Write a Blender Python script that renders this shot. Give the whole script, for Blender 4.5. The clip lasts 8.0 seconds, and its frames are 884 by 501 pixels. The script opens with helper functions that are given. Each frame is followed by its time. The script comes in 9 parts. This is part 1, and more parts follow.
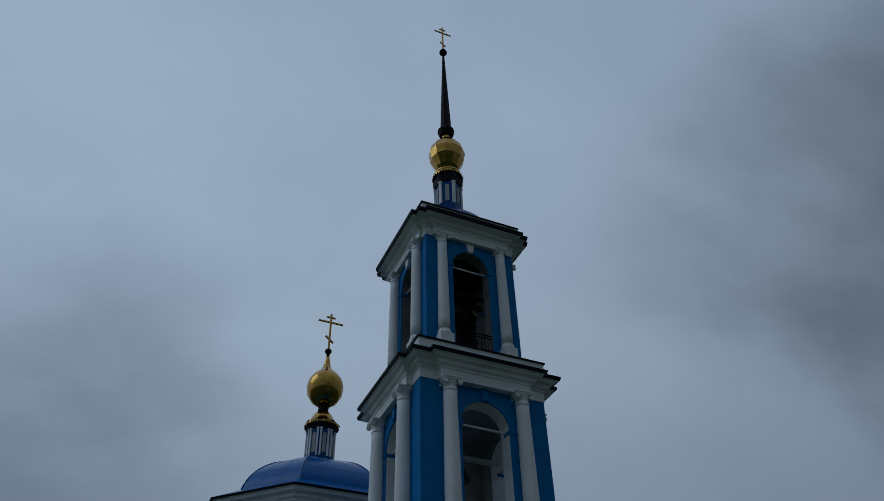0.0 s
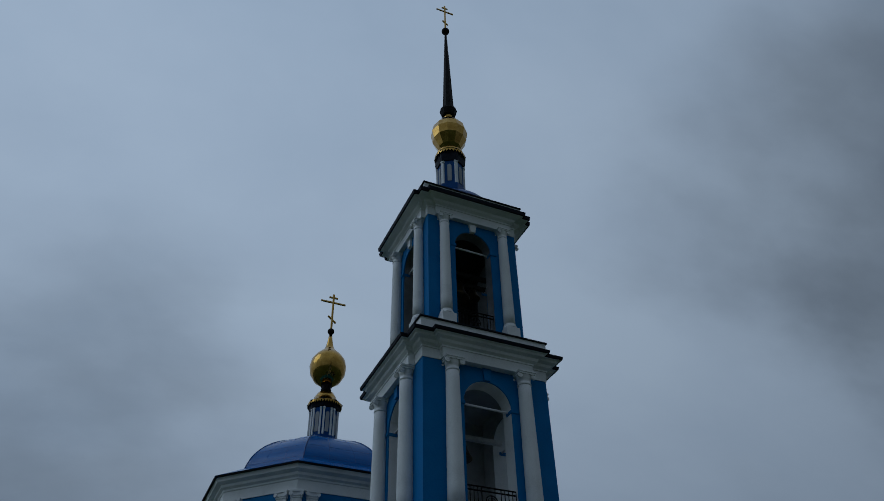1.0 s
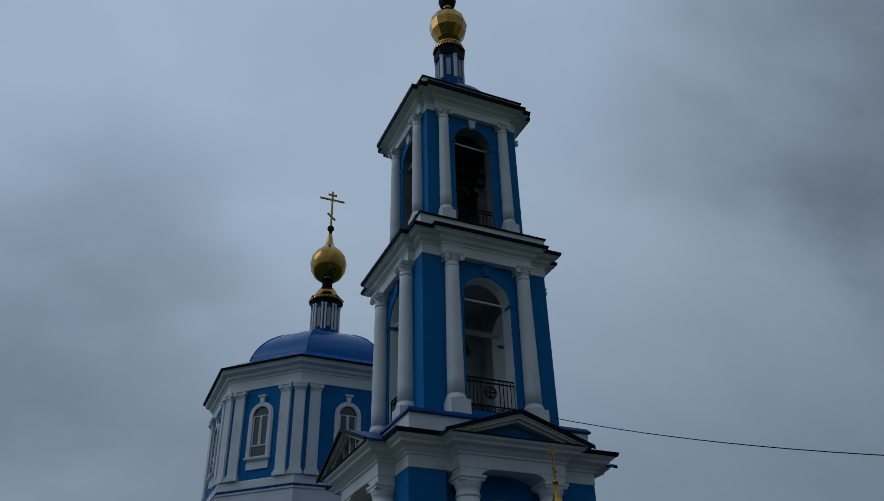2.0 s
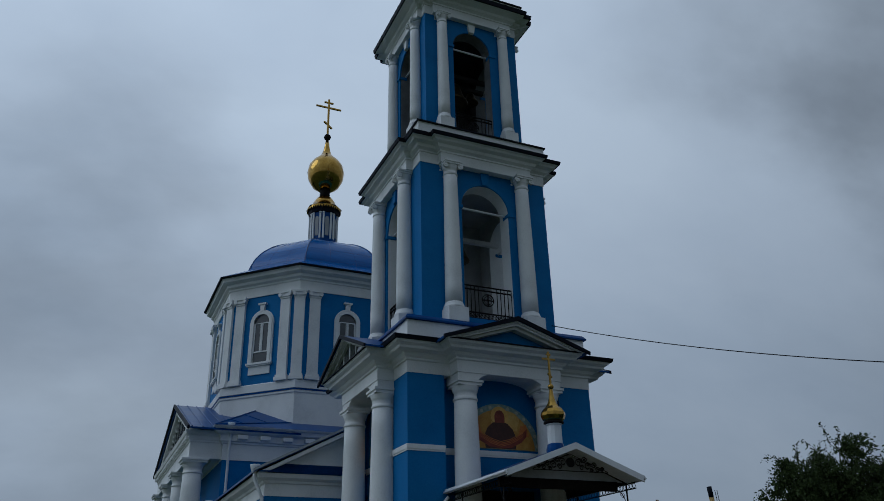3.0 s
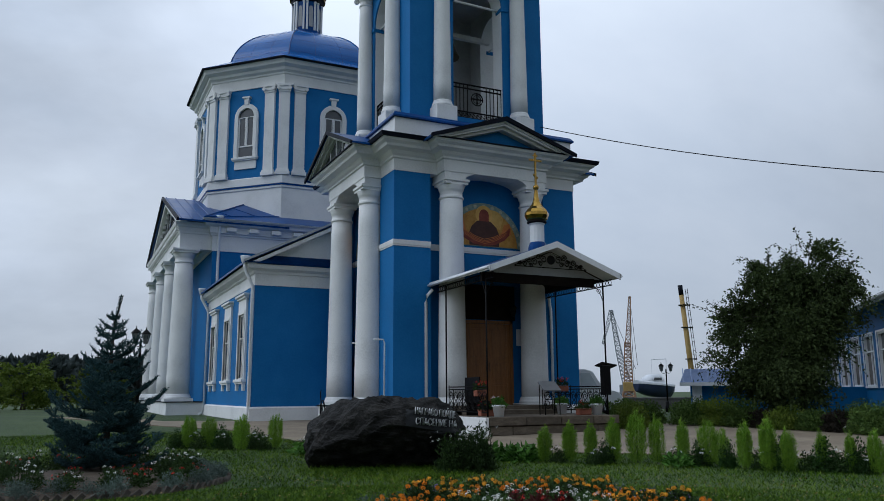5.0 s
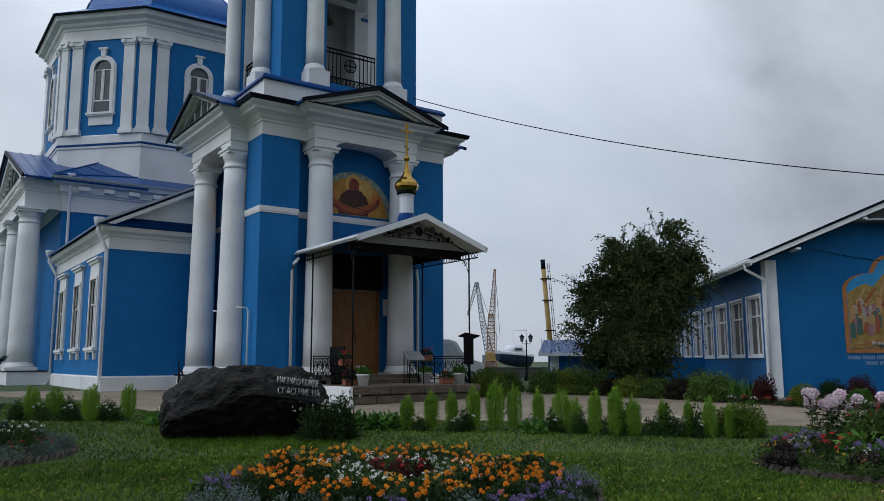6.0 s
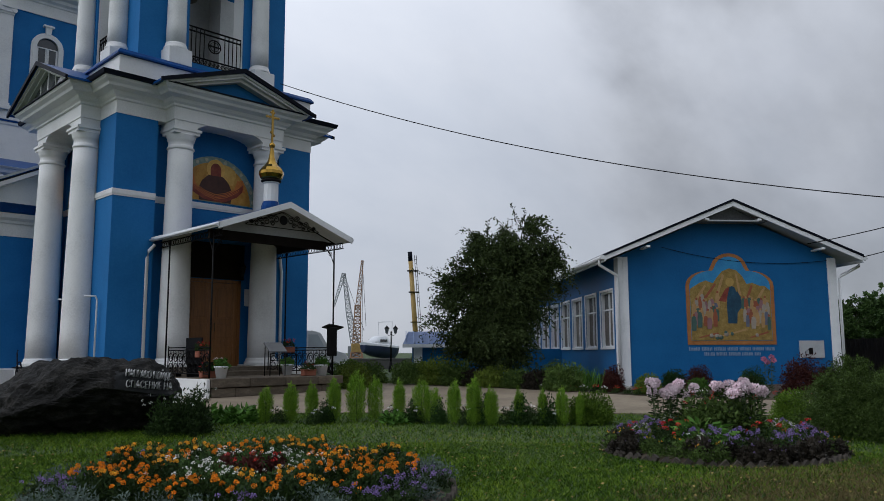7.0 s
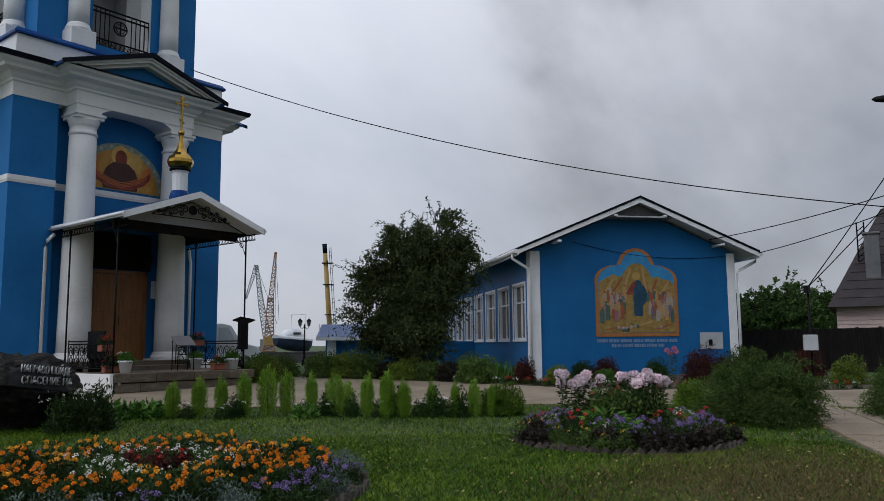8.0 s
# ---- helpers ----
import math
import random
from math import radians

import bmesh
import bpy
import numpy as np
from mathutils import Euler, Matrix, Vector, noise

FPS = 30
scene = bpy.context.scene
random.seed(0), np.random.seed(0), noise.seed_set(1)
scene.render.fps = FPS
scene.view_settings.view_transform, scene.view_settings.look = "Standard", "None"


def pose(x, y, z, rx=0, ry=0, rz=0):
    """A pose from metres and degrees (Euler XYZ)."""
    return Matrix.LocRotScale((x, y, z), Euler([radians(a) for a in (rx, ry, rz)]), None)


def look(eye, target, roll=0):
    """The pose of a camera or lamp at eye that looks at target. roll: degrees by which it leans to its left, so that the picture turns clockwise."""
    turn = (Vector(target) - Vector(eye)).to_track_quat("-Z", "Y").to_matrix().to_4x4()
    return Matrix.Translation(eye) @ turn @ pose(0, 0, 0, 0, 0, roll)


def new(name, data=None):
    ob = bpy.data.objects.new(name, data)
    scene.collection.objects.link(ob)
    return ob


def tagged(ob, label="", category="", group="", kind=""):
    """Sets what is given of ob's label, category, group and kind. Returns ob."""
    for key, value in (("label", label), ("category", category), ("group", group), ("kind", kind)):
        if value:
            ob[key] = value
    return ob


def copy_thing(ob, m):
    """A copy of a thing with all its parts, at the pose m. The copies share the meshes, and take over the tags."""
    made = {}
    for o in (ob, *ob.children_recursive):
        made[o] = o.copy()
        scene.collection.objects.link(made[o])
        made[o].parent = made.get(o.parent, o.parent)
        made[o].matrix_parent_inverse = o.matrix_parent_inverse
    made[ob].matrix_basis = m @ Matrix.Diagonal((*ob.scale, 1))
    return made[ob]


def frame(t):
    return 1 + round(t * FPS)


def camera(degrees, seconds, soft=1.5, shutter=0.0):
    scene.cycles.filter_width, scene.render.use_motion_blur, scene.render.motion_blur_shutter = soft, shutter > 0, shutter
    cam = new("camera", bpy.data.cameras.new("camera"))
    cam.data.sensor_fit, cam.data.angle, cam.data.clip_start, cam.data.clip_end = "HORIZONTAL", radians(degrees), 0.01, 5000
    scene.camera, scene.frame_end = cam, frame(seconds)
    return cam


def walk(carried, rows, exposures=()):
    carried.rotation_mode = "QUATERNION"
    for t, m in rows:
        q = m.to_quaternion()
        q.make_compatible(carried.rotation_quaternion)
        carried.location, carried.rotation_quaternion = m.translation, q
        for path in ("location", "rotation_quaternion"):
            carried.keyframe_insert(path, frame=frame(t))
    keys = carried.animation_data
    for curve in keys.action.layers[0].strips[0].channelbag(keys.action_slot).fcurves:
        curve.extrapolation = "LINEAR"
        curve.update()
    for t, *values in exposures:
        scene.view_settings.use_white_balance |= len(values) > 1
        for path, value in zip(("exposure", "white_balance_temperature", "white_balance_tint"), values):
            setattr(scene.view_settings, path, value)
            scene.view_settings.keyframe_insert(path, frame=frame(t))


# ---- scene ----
# Camera: it stands on the lawn and turns, first down the tower, then to the right.
FOV = 58.75
PATH = [
    (0.0, -0.148, -0.164, 1.483, -24.00, 40.33, 1.18), (0.5, -0.140, -0.147, 1.492, -23.72, 40.40, 1.17), (1.0, -0.130, -0.127, 1.486, -23.87, 38.92, 1.07),
    (1.5, -0.121, -0.106, 1.495, -23.81, 35.33, 1.22), (1.7, -0.121, -0.094, 1.495, -23.81, 33.72, 1.23), (2.8, -0.123, -0.026, 1.497, -23.93, 26.07, 1.34),
    (3.0, -0.123, -0.014, 1.498, -24.01, 24.85, 1.28), (3.5, -0.117, -0.009, 1.493, -24.17, 20.96, 1.09), (4.0, -0.113, 0.019, 1.483, -24.55, 16.02, 0.94),
    (4.2, -0.118, 0.025, 1.485, -24.60, 14.39, 1.05), (5.3, -0.148, 0.059, 1.496, -26.51, 9.33, 0.15), (5.5, -0.154, 0.065, 1.497, -28.50, 8.83, 0.01),
    (6.0, -0.099, 0.051, 1.491, -35.01, 8.07, 0.17), (6.5, -0.045, 0.033, 1.496, -40.45, 7.73, 0.18), (7.0, -0.007, 0.025, 1.497, -44.67, 7.41, 0.22),
    (7.5, -0.011, -0.005, 1.499, -48.02, 7.07, 0.27), (8.0, 0.000, 0.000, 1.500, -50.84, 6.84, 0.48)]
EXPOSURES = [(0.0, -2.07, 5100, 3), (1.7, -2.0, 5100, 3), (2.8, -1.61, 5260, 4), (3.5, -1.37, 5350, 5), (4.2, -0.97, 5520, 7), (5.3, -0.56, 5700, 8), (6.5, -0.53, 5980, 10), (8.0, -0.53, 6120, 12)]
cam = camera(FOV, 8.0, soft=0.85)
walk(cam, [(t, pose(x, y, z, 90 + pitch, roll, yaw)) for t, x, y, z, yaw, pitch, roll in PATH], EXPOSURES)


# ---- node helpers ----
def mat(name):
    m = bpy.data.materials.new(name)
    m.use_nodes = True
    return m, m.node_tree.nodes, m.node_tree.links, m.node_tree.nodes["Principled BSDF"]


def ramp(nodes, stops):
    r = nodes.new("ShaderNodeValToRGB")
    els = r.color_ramp.elements
    els[0].position, els[0].color = stops[0][0], (*stops[0][1], 1)
    els[1].position, els[1].color = stops[-1][0], (*stops[-1][1], 1)
    for p, c in stops[1:-1]:
        e = els.new(p)
        e.color = (*c, 1)
    return r


def noise_tex(nodes, links, scale, detail=4, rough=0.55, coord="Object", stretch=None, distort=0.0):
    co = nodes.new("ShaderNodeTexCoord")
    n = nodes.new("ShaderNodeTexNoise")
    n.inputs["Scale"].default_value, n.inputs["Detail"].default_value, n.inputs["Roughness"].default_value = scale, detail, rough
    n.inputs["Distortion"].default_value = distort
    out = co.outputs[coord]
    if stretch:
        mp = nodes.new("ShaderNodeMapping")
        mp.inputs["Scale"].default_value = stretch
        links.new(out, mp.inputs["Vector"])
        out = mp.outputs["Vector"]
    links.new(out, n.inputs["Vector"])
    return n


def surface(name, dark, mid, light, scale=1.5, fine=30, rough=(0.6, 0.85), metal=0.0, bump=0.15, stretch=None, spread=0.0, spec=0.4, dist=0.01):
    """A procedural surface: broad stains, fine grain, relief, and a little difference from piece to piece."""
    m, nodes, links, bsdf = mat(name)
    broad = noise_tex(nodes, links, scale, 5, 0.6, stretch=stretch)
    grain = noise_tex(nodes, links, fine, 3, 0.6, stretch=stretch)
    mix = nodes.new("ShaderNodeMath")
    mix.operation = "MULTIPLY_ADD"
    links.new(grain.outputs["Fac"], mix.inputs[0])
    mix.inputs[1].default_value = 0.35
    add = nodes.new("ShaderNodeMath")
    add.operation = "MULTIPLY"
    links.new(broad.outputs["Fac"], add.inputs[0])
    add.inputs[1].default_value = 0.65
    links.new(add.outputs[0], mix.inputs[2])
    r = ramp(nodes, [(0.3, dark), (0.5, mid), (0.72, light)])
    links.new(mix.outputs[0], r.inputs["Fac"])
    col = r.outputs["Color"]
    if spread:
        info, hsv = nodes.new("ShaderNodeObjectInfo"), nodes.new("ShaderNodeHueSaturation")
        mr = nodes.new("ShaderNodeMapRange")
        mr.inputs["To Min"].default_value, mr.inputs["To Max"].default_value = 1 - spread, 1 + spread
        links.new(info.outputs["Random"], mr.inputs["Value"])
        links.new(mr.outputs[0], hsv.inputs["Value"])
        links.new(col, hsv.inputs["Color"])
        col = hsv.outputs["Color"]
    links.new(col, bsdf.inputs["Base Color"])
    rr = nodes.new("ShaderNodeMapRange")
    rr.inputs["To Min"].default_value, rr.inputs["To Max"].default_value = rough
    links.new(broad.outputs["Fac"], rr.inputs["Value"])
    links.new(rr.outputs[0], bsdf.inputs["Roughness"])
    bsdf.inputs["Metallic"].default_value = metal
    bsdf.inputs["Specular IOR Level"].default_value = spec
    if bump:
        b = nodes.new("ShaderNodeBump")
        b.inputs["Strength"].default_value, b.inputs["Distance"].default_value = bump, dist
        links.new(mix.outputs[0], b.inputs["Height"])
        links.new(b.outputs["Normal"], bsdf.inputs["Normal"])
    return m


def leafy(name, dark, light, rough=0.6, trans=0.25, spread=0.3):
    """Foliage: the colour differs from leaf to leaf and from plant to plant, and some light comes through."""
    m, nodes, links, bsdf = mat(name)
    geo, info = nodes.new("ShaderNodeNewGeometry"), nodes.new("ShaderNodeObjectInfo")
    n = noise_tex(nodes, links, 2.0, 2)
    a = nodes.new("ShaderNodeMath")
    a.operation = "MULTIPLY_ADD"
    links.new(geo.outputs["Random Per Island"], a.inputs[0])
    a.inputs[1].default_value = 0.6
    s = nodes.new("ShaderNodeMath")
    s.operation = "MULTIPLY"
    links.new(n.outputs["Fac"], s.inputs[0])
    s.inputs[1].default_value = 0.45
    links.new(s.outputs[0], a.inputs[2])
    r = ramp(nodes, [(0.1, dark), (0.95, light)])
    links.new(a.outputs[0], r.inputs["Fac"])
    hsv, mr = nodes.new("ShaderNodeHueSaturation"), nodes.new("ShaderNodeMapRange")
    mr.inputs["To Min"].default_value, mr.inputs["To Max"].default_value = 1 - spread, 1 + spread
    links.new(info.outputs["Random"], mr.inputs["Value"])
    links.new(mr.outputs[0], hsv.inputs["Value"])
    links.new(r.outputs["Color"], hsv.inputs["Color"])
    links.new(hsv.outputs["Color"], bsdf.inputs["Base Color"])
    bsdf.inputs["Roughness"].default_value = rough
    bsdf.inputs["Specular IOR Level"].default_value = 0.1
    if trans:
        t, mx = nodes.new("ShaderNodeBsdfTranslucent"), nodes.new("ShaderNodeMixShader")
        links.new(hsv.outputs["Color"], t.inputs["Color"])
        mx.inputs[0].default_value = trans
        links.new(bsdf.outputs[0], mx.inputs[1])
        links.new(t.outputs[0], mx.inputs[2])
        links.new(mx.outputs[0], nodes["Material Output"].inputs["Surface"])
    return m


# ---- overcast sky and its soft sun ----
SUN_EL, SUN_AZ = 42.0, 75.0  # degrees; azimuth counted to the left of the way ahead (+y)
CLOUDS = [(-62, 35, 15, 0.46), (-64, 28, 12, 0.14), (-67, 20, 18, 0.24), (6, 30, 8, 0.10), (1, 14, 18, 0.32), (-72, 17, 12, 0.22)]
world = bpy.data.worlds.new("overcast")
scene.world = world
world.use_nodes = True
wn, wl = world.node_tree.nodes, world.node_tree.links
sky = wn.new("ShaderNodeTexSky")
sky.sky_type, sky.sun_disc = "NISHITA", False
sky.sun_elevation, sky.sun_rotation = radians(SUN_EL), radians(-SUN_AZ)
wco = wn.new("ShaderNodeTexCoord")
sep = wn.new("ShaderNodeSeparateXYZ")
wl.new(wco.outputs["Generated"], sep.inputs[0])
flat = wn.new("ShaderNodeVectorMath")  # clouds lie in a flat deck: project the direction on it
flat.operation = "DIVIDE"
hgt = wn.new("ShaderNodeMath")
hgt.operation = "ADD"
hmax = wn.new("ShaderNodeMath")
hmax.operation = "MAXIMUM"
wl.new(sep.outputs["Z"], hmax.inputs[0])
hmax.inputs[1].default_value = 0.0
wl.new(hmax.outputs[0], hgt.inputs[0])
hgt.inputs[1].default_value = 0.75
wl.new(wco.outputs["Generated"], flat.inputs[0])
wl.new(hgt.outputs[0], flat.inputs[1])
drawn = wn.new("ShaderNodeMapping")  # the wind draws the cloud out into streaks
drawn.inputs["Rotation"].default_value, drawn.inputs["Scale"].default_value = (0, 0, radians(28)), (0.85, 1.3, 1.0)
wl.new(flat.outputs[0], drawn.inputs["Vector"])
c1 = wn.new("ShaderNodeTexNoise")
c1.inputs["Scale"].default_value, c1.inputs["Detail"].default_value, c1.inputs["Roughness"].default_value, c1.inputs["Distortion"].default_value = 2.1, 9, 0.55, 0.12
wl.new(drawn.outputs[0], c1.inputs["Vector"])
cr = ramp(wn, [(0.32, (0.72, 0.755, 0.815)), (0.44, (0.80, 0.83, 0.88)), (0.54, (0.865, 0.885, 0.925)), (0.68, (0.95, 0.965, 0.99))])
wl.new(c1.outputs["Fac"], cr.inputs["Fac"])
# an overcast sky grows brighter towards the zenith
zen = wn.new("ShaderNodeMapRange")
zen.inputs["From Min"].default_value, zen.inputs["From Max"].default_value = 0.0, 1.0
zen.inputs["To Min"].default_value, zen.inputs["To Max"].default_value = 0.86, 2.15
wl.new(hmax.outputs[0], zen.inputs["Value"])
cz = wn.new("ShaderNodeVectorMath")
cz.operation = "SCALE"
wl.new(cr.outputs["Color"], cz.inputs[0])
# and differs a little from side to side
side = wn.new("ShaderNodeVectorMath")
side.operation = "DOT_PRODUCT"
wl.new(wco.outputs["Generated"], side.inputs[0])
side.inputs[1].default_value = (-math.sin(radians(SUN_AZ)), math.cos(radians(SUN_AZ)), 0.0)
sgain = wn.new("ShaderNodeMapRange")
sgain.inputs["From Min"].default_value, sgain.inputs["From Max"].default_value = -0.5, 0.5
sgain.inputs["To Min"].default_value, sgain.inputs["To Max"].default_value = 0.98, 0.94
sidez = wn.new("ShaderNodeMath")
sidez.operation = "MULTIPLY"
wl.new(side.outputs["Value"], sidez.inputs[0])
wl.new(hmax.outputs[0], sidez.inputs[1])
wl.new(sidez.outputs[0], sgain.inputs["Value"])
# sky brighter ahead; the unseen part behind is dimmed to darken camera-facing walls
ahead = wn.new("ShaderNodeVectorMath")
ahead.operation = "DOT_PRODUCT"
wl.new(wco.outputs["Generated"], ahead.inputs[0])
ahead.inputs[1].default_value = (-0.5, 0.866, 0.0)
again_ = wn.new("ShaderNodeMapRange")
again_.inputs["From Min"].default_value, again_.inputs["From Max"].default_value = -1.0, 1.0
again_.inputs["To Min"].default_value, again_.inputs["To Max"].default_value = 0.47, 1.32
wl.new(ahead.outputs["Value"], again_.inputs["Value"])
both0 = wn.new("ShaderNodeMath")
both0.operation = "MULTIPLY"
wl.new(sgain.outputs[0], both0.inputs[0])
wl.new(again_.outputs[0], both0.inputs[1])
both = wn.new("ShaderNodeMath")
both.operation = "MULTIPLY"
wl.new(zen.outputs[0], both.inputs[0])
wl.new(both0.outputs[0], both.inputs[1])
# heavier cloud masses with ragged rims: azimuth to the left of +y, elevation, half-width in degrees, how much they dim the sky
c2 = wn.new("ShaderNodeTexNoise")
c2.inputs["Scale"].default_value, c2.inputs["Detail"].default_value, c2.inputs["Roughness"].default_value = 3.2, 6, 0.5
wl.new(drawn.outputs[0], c2.inputs["Vector"])
warp = wn.new("ShaderNodeVectorMath")
warp.operation = "MULTIPLY_ADD"
wl.new(c2.outputs["Color"], warp.inputs[0])
warp.inputs[1].default_value = (0.18, 0.18, 0.14)
bent = wn.new("ShaderNodeVectorMath")
bent.operation = "SUBTRACT"
wl.new(wco.outputs["Generated"], bent.inputs[0])
bent.inputs[1].default_value = (0.09, 0.09, 0.07)
wl.new(bent.outputs[0], warp.inputs[2])
gain = both.outputs[0]
for caz, cel, cwid, dim in CLOUDS:
    ca, ce = radians(caz), radians(cel)
    near_ = wn.new("ShaderNodeVectorMath")
    near_.operation = "DOT_PRODUCT"
    wl.new(warp.outputs[0], near_.inputs[0])
    near_.inputs[1].default_value = (-math.sin(ca) * math.cos(ce), math.cos(ca) * math.cos(ce), math.sin(ce))
    fall = wn.new("ShaderNodeMapRange")
    fall.interpolation_type = "SMOOTHSTEP"
    fall.inputs["From Min"].default_value, fall.inputs["From Max"].default_value = math.cos(radians(cwid)) - 0.02, 1.03
    fall.inputs["To Min"].default_value, fall.inputs["To Max"].default_value = 1.0, 1.0 - dim
    wl.new(near_.outputs["Value"], fall.inputs["Value"])
    times = wn.new("ShaderNodeMath")
    times.operation = "MULTIPLY"
    wl.new(gain, times.inputs[0])
    wl.new(fall.outputs[0], times.inputs[1])
    gain = times.outputs[0]
wl.new(gain, cz.inputs["Scale"])
skys = wn.new("ShaderNodeVectorMath")
skys.operation = "SCALE"
wl.new(sky.outputs["Color"], skys.inputs[0])
skys.inputs["Scale"].default_value = 0.08
wmix = wn.new("ShaderNodeMix")
wmix.data_type = "RGBA"
wmix.inputs["Factor"].default_value = 0.92
wl.new(skys.outputs[0], wmix.inputs["A"])
wl.new(cz.outputs[0], wmix.inputs["B"])
wl.new(wmix.outputs["Result"], wn["Background"].inputs["Color"])
wn["Background"].inputs["Strength"].default_value = 1.0
sun_data = bpy.data.lights.new("sun", "SUN")
sun_data.energy, sun_data.angle, sun_data.color = 1.1, radians(35), (1.0, 0.97, 0.93)
sun = new("sun", sun_data)
sa, se = radians(SUN_AZ), radians(SUN_EL)
sun.matrix_basis = look((-math.sin(sa) * math.cos(se) * 50, math.cos(sa) * math.cos(se) * 50 - 40, math.sin(se) * 50), (0, -40, 0))

# ---- materials ----
WHITE = surface("white_plaster", (0.58, 0.585, 0.58), (0.72, 0.725, 0.72), (0.79, 0.79, 0.78), 0.7, 18, (0.6, 0.85), bump=0.07, spec=0.15)
BLUE = surface("blue_plaster", (0.012, 0.115, 0.31), (0.018, 0.143, 0.37), (0.026, 0.168, 0.42), 0.6, 14, (0.55, 0.8), bump=0.18, spec=0.15)
BLUEWOOD = surface("blue_boarding", (0.007, 0.09, 0.245), (0.011, 0.112, 0.295), (0.016, 0.132, 0.335), 0.8, 20, (0.5, 0.75), bump=0.12, spec=0.15)
ROOFBLUE = surface("blue_sheet_metal", (0.003, 0.034, 0.14), (0.005, 0.05, 0.20), (0.009, 0.075, 0.27), 1.2, 9, (0.22, 0.4), bump=0.12, spec=0.11)
DOMEBLUE = surface("blue_dome_sheet", (0.004, 0.062, 0.235), (0.006, 0.092, 0.33), (0.010, 0.13, 0.42), 0.9, 3.5, (0.14, 0.28), bump=0.5, stretch=(0.35, 0.35, 2.2), spec=0.16, dist=0.04)
FLASH = surface("dark_flashing", (0.002, 0.003, 0.007), (0.004, 0.006, 0.012), (0.008, 0.011, 0.02), 2, 25, (0.45, 0.65), bump=0.04, spec=0.08)
GOLD = surface("gilded_metal", (0.27, 0.155, 0.03), (0.40, 0.245, 0.05), (0.54, 0.36, 0.10), 3, 30, (0.08, 0.22), metal=1.0, bump=0.03)
DARKGOLD = surface("near_black_spire_metal", (0.006, 0.005, 0.006), (0.010, 0.009, 0.009), (0.02, 0.017, 0.015), 2, 20, (0.45, 0.65), bump=0.03, spec=0.05)
IRON = surface("black_wrought_iron", (0.003, 0.003, 0.0035), (0.006, 0.006, 0.0065), (0.012, 0.012, 0.012), 8, 60, (0.45, 0.65), bump=0.05, spec=0.1)
BRONZE = surface("bell_bronze", (0.04, 0.03, 0.015), (0.08, 0.06, 0.03), (0.13, 0.10, 0.05), 3, 20, (0.35, 0.5), metal=0.9, bump=0.04)
CONCRETE = surface("grey_concrete", (0.20, 0.19, 0.175), (0.29, 0.28, 0.26), (0.37, 0.36, 0.34), 1.2, 22, (0.8, 0.95), bump=0.3)
STEPSTONE = surface("worn_step_concrete", (0.05, 0.039, 0.028), (0.098, 0.079, 0.057), (0.18, 0.15, 0.112), 3.0, 22, (0.8, 0.95), bump=0.6, dist=0.02, spread=0.22, stretch=(1, 1, 2.5))
WOOD = surface("varnished_door_wood", (0.12, 0.046, 0.011), (0.21, 0.086, 0.022), (0.29, 0.13, 0.04), 1.6, 10, (0.35, 0.5), bump=0.08, stretch=(6, 6, 0.6))
BEAM = surface("painted_beam", (0.45, 0.45, 0.44), (0.6, 0.6, 0.58), (0.7, 0.7, 0.68), 2, 20, (0.6, 0.8), bump=0.1)
GRANITE = surface("dark_boulder_stone", (0.0035, 0.0035, 0.003), (0.011, 0.0108, 0.010), (0.048, 0.045, 0.040), 3.5, 26, (0.5, 0.85), bump=1.0, dist=0.06, spec=0.14)
CUTSTONE = surface("polished_boulder_face", (0.008, 0.009, 0.0095), (0.015, 0.0165, 0.0175), (0.03, 0.032, 0.034), 5, 40, (0.45, 0.65), bump=0.3, spec=0.2)
SOIL = surface("garden_soil", (0.03, 0.022, 0.015), (0.06, 0.045, 0.03), (0.10, 0.08, 0.055), 6, 40, (0.85, 1.0), bump=0.8, dist=0.03)
LETTER = surface("white_painted_letters", (0.28, 0.28, 0.28), (0.42, 0.42, 0.42), (0.55, 0.55, 0.55), 8, 40, (0.6, 0.8), bump=0.0)


GREY = surface("pale_grey_metal", (0.30, 0.32, 0.34), (0.38, 0.40, 0.42), (0.45, 0.47, 0.48), 2, 25, (0.45, 0.6), bump=0.04)


def glass(name, tint):
    m, nodes, links, bsdf = mat(name)
    n = noise_tex(nodes, links, 0.8, 2)
    r = ramp(nodes, [(0.3, tint), (0.7, tuple(c * 1.6 for c in tint))])
    links.new(n.outputs["Fac"], r.inputs["Fac"])
    links.new(r.outputs["Color"], bsdf.inputs["Base Color"])
    bsdf.inputs["Roughness"].default_value = 0.06
    bsdf.inputs["Specular IOR Level"].default_value = 0.7
    return m


PANE = glass("window_pane", (0.045, 0.05, 0.055))


# ---- mesh helpers ----
def part(name, bm, material, parent=None, label=""):
    """Links a bmesh as one mesh object, under a thing or a part."""
    me = bpy.data.meshes.new(name)
    bmesh.ops.recalc_face_normals(bm, faces=bm.faces)
    bm.to_mesh(me)
    bm.free()
    me.materials.append(material)
    ob = new(name, me)
    ob.parent = parent
    return tagged(ob, label) if label else ob


def twin(ob, m, parent=None):
    """The same mesh once more, as an object of its own, with its sub-parts."""
    o = copy_thing(ob, m)
    o.parent = parent if parent else ob.parent
    return o


def thing(name, label, category, at=None, group="", kind=""):
    ob = new(name)
    ob.empty_display_size = 0.2
    if at is not None:
        ob.matrix_basis = at
    return tagged(ob, label, category, group, kind)


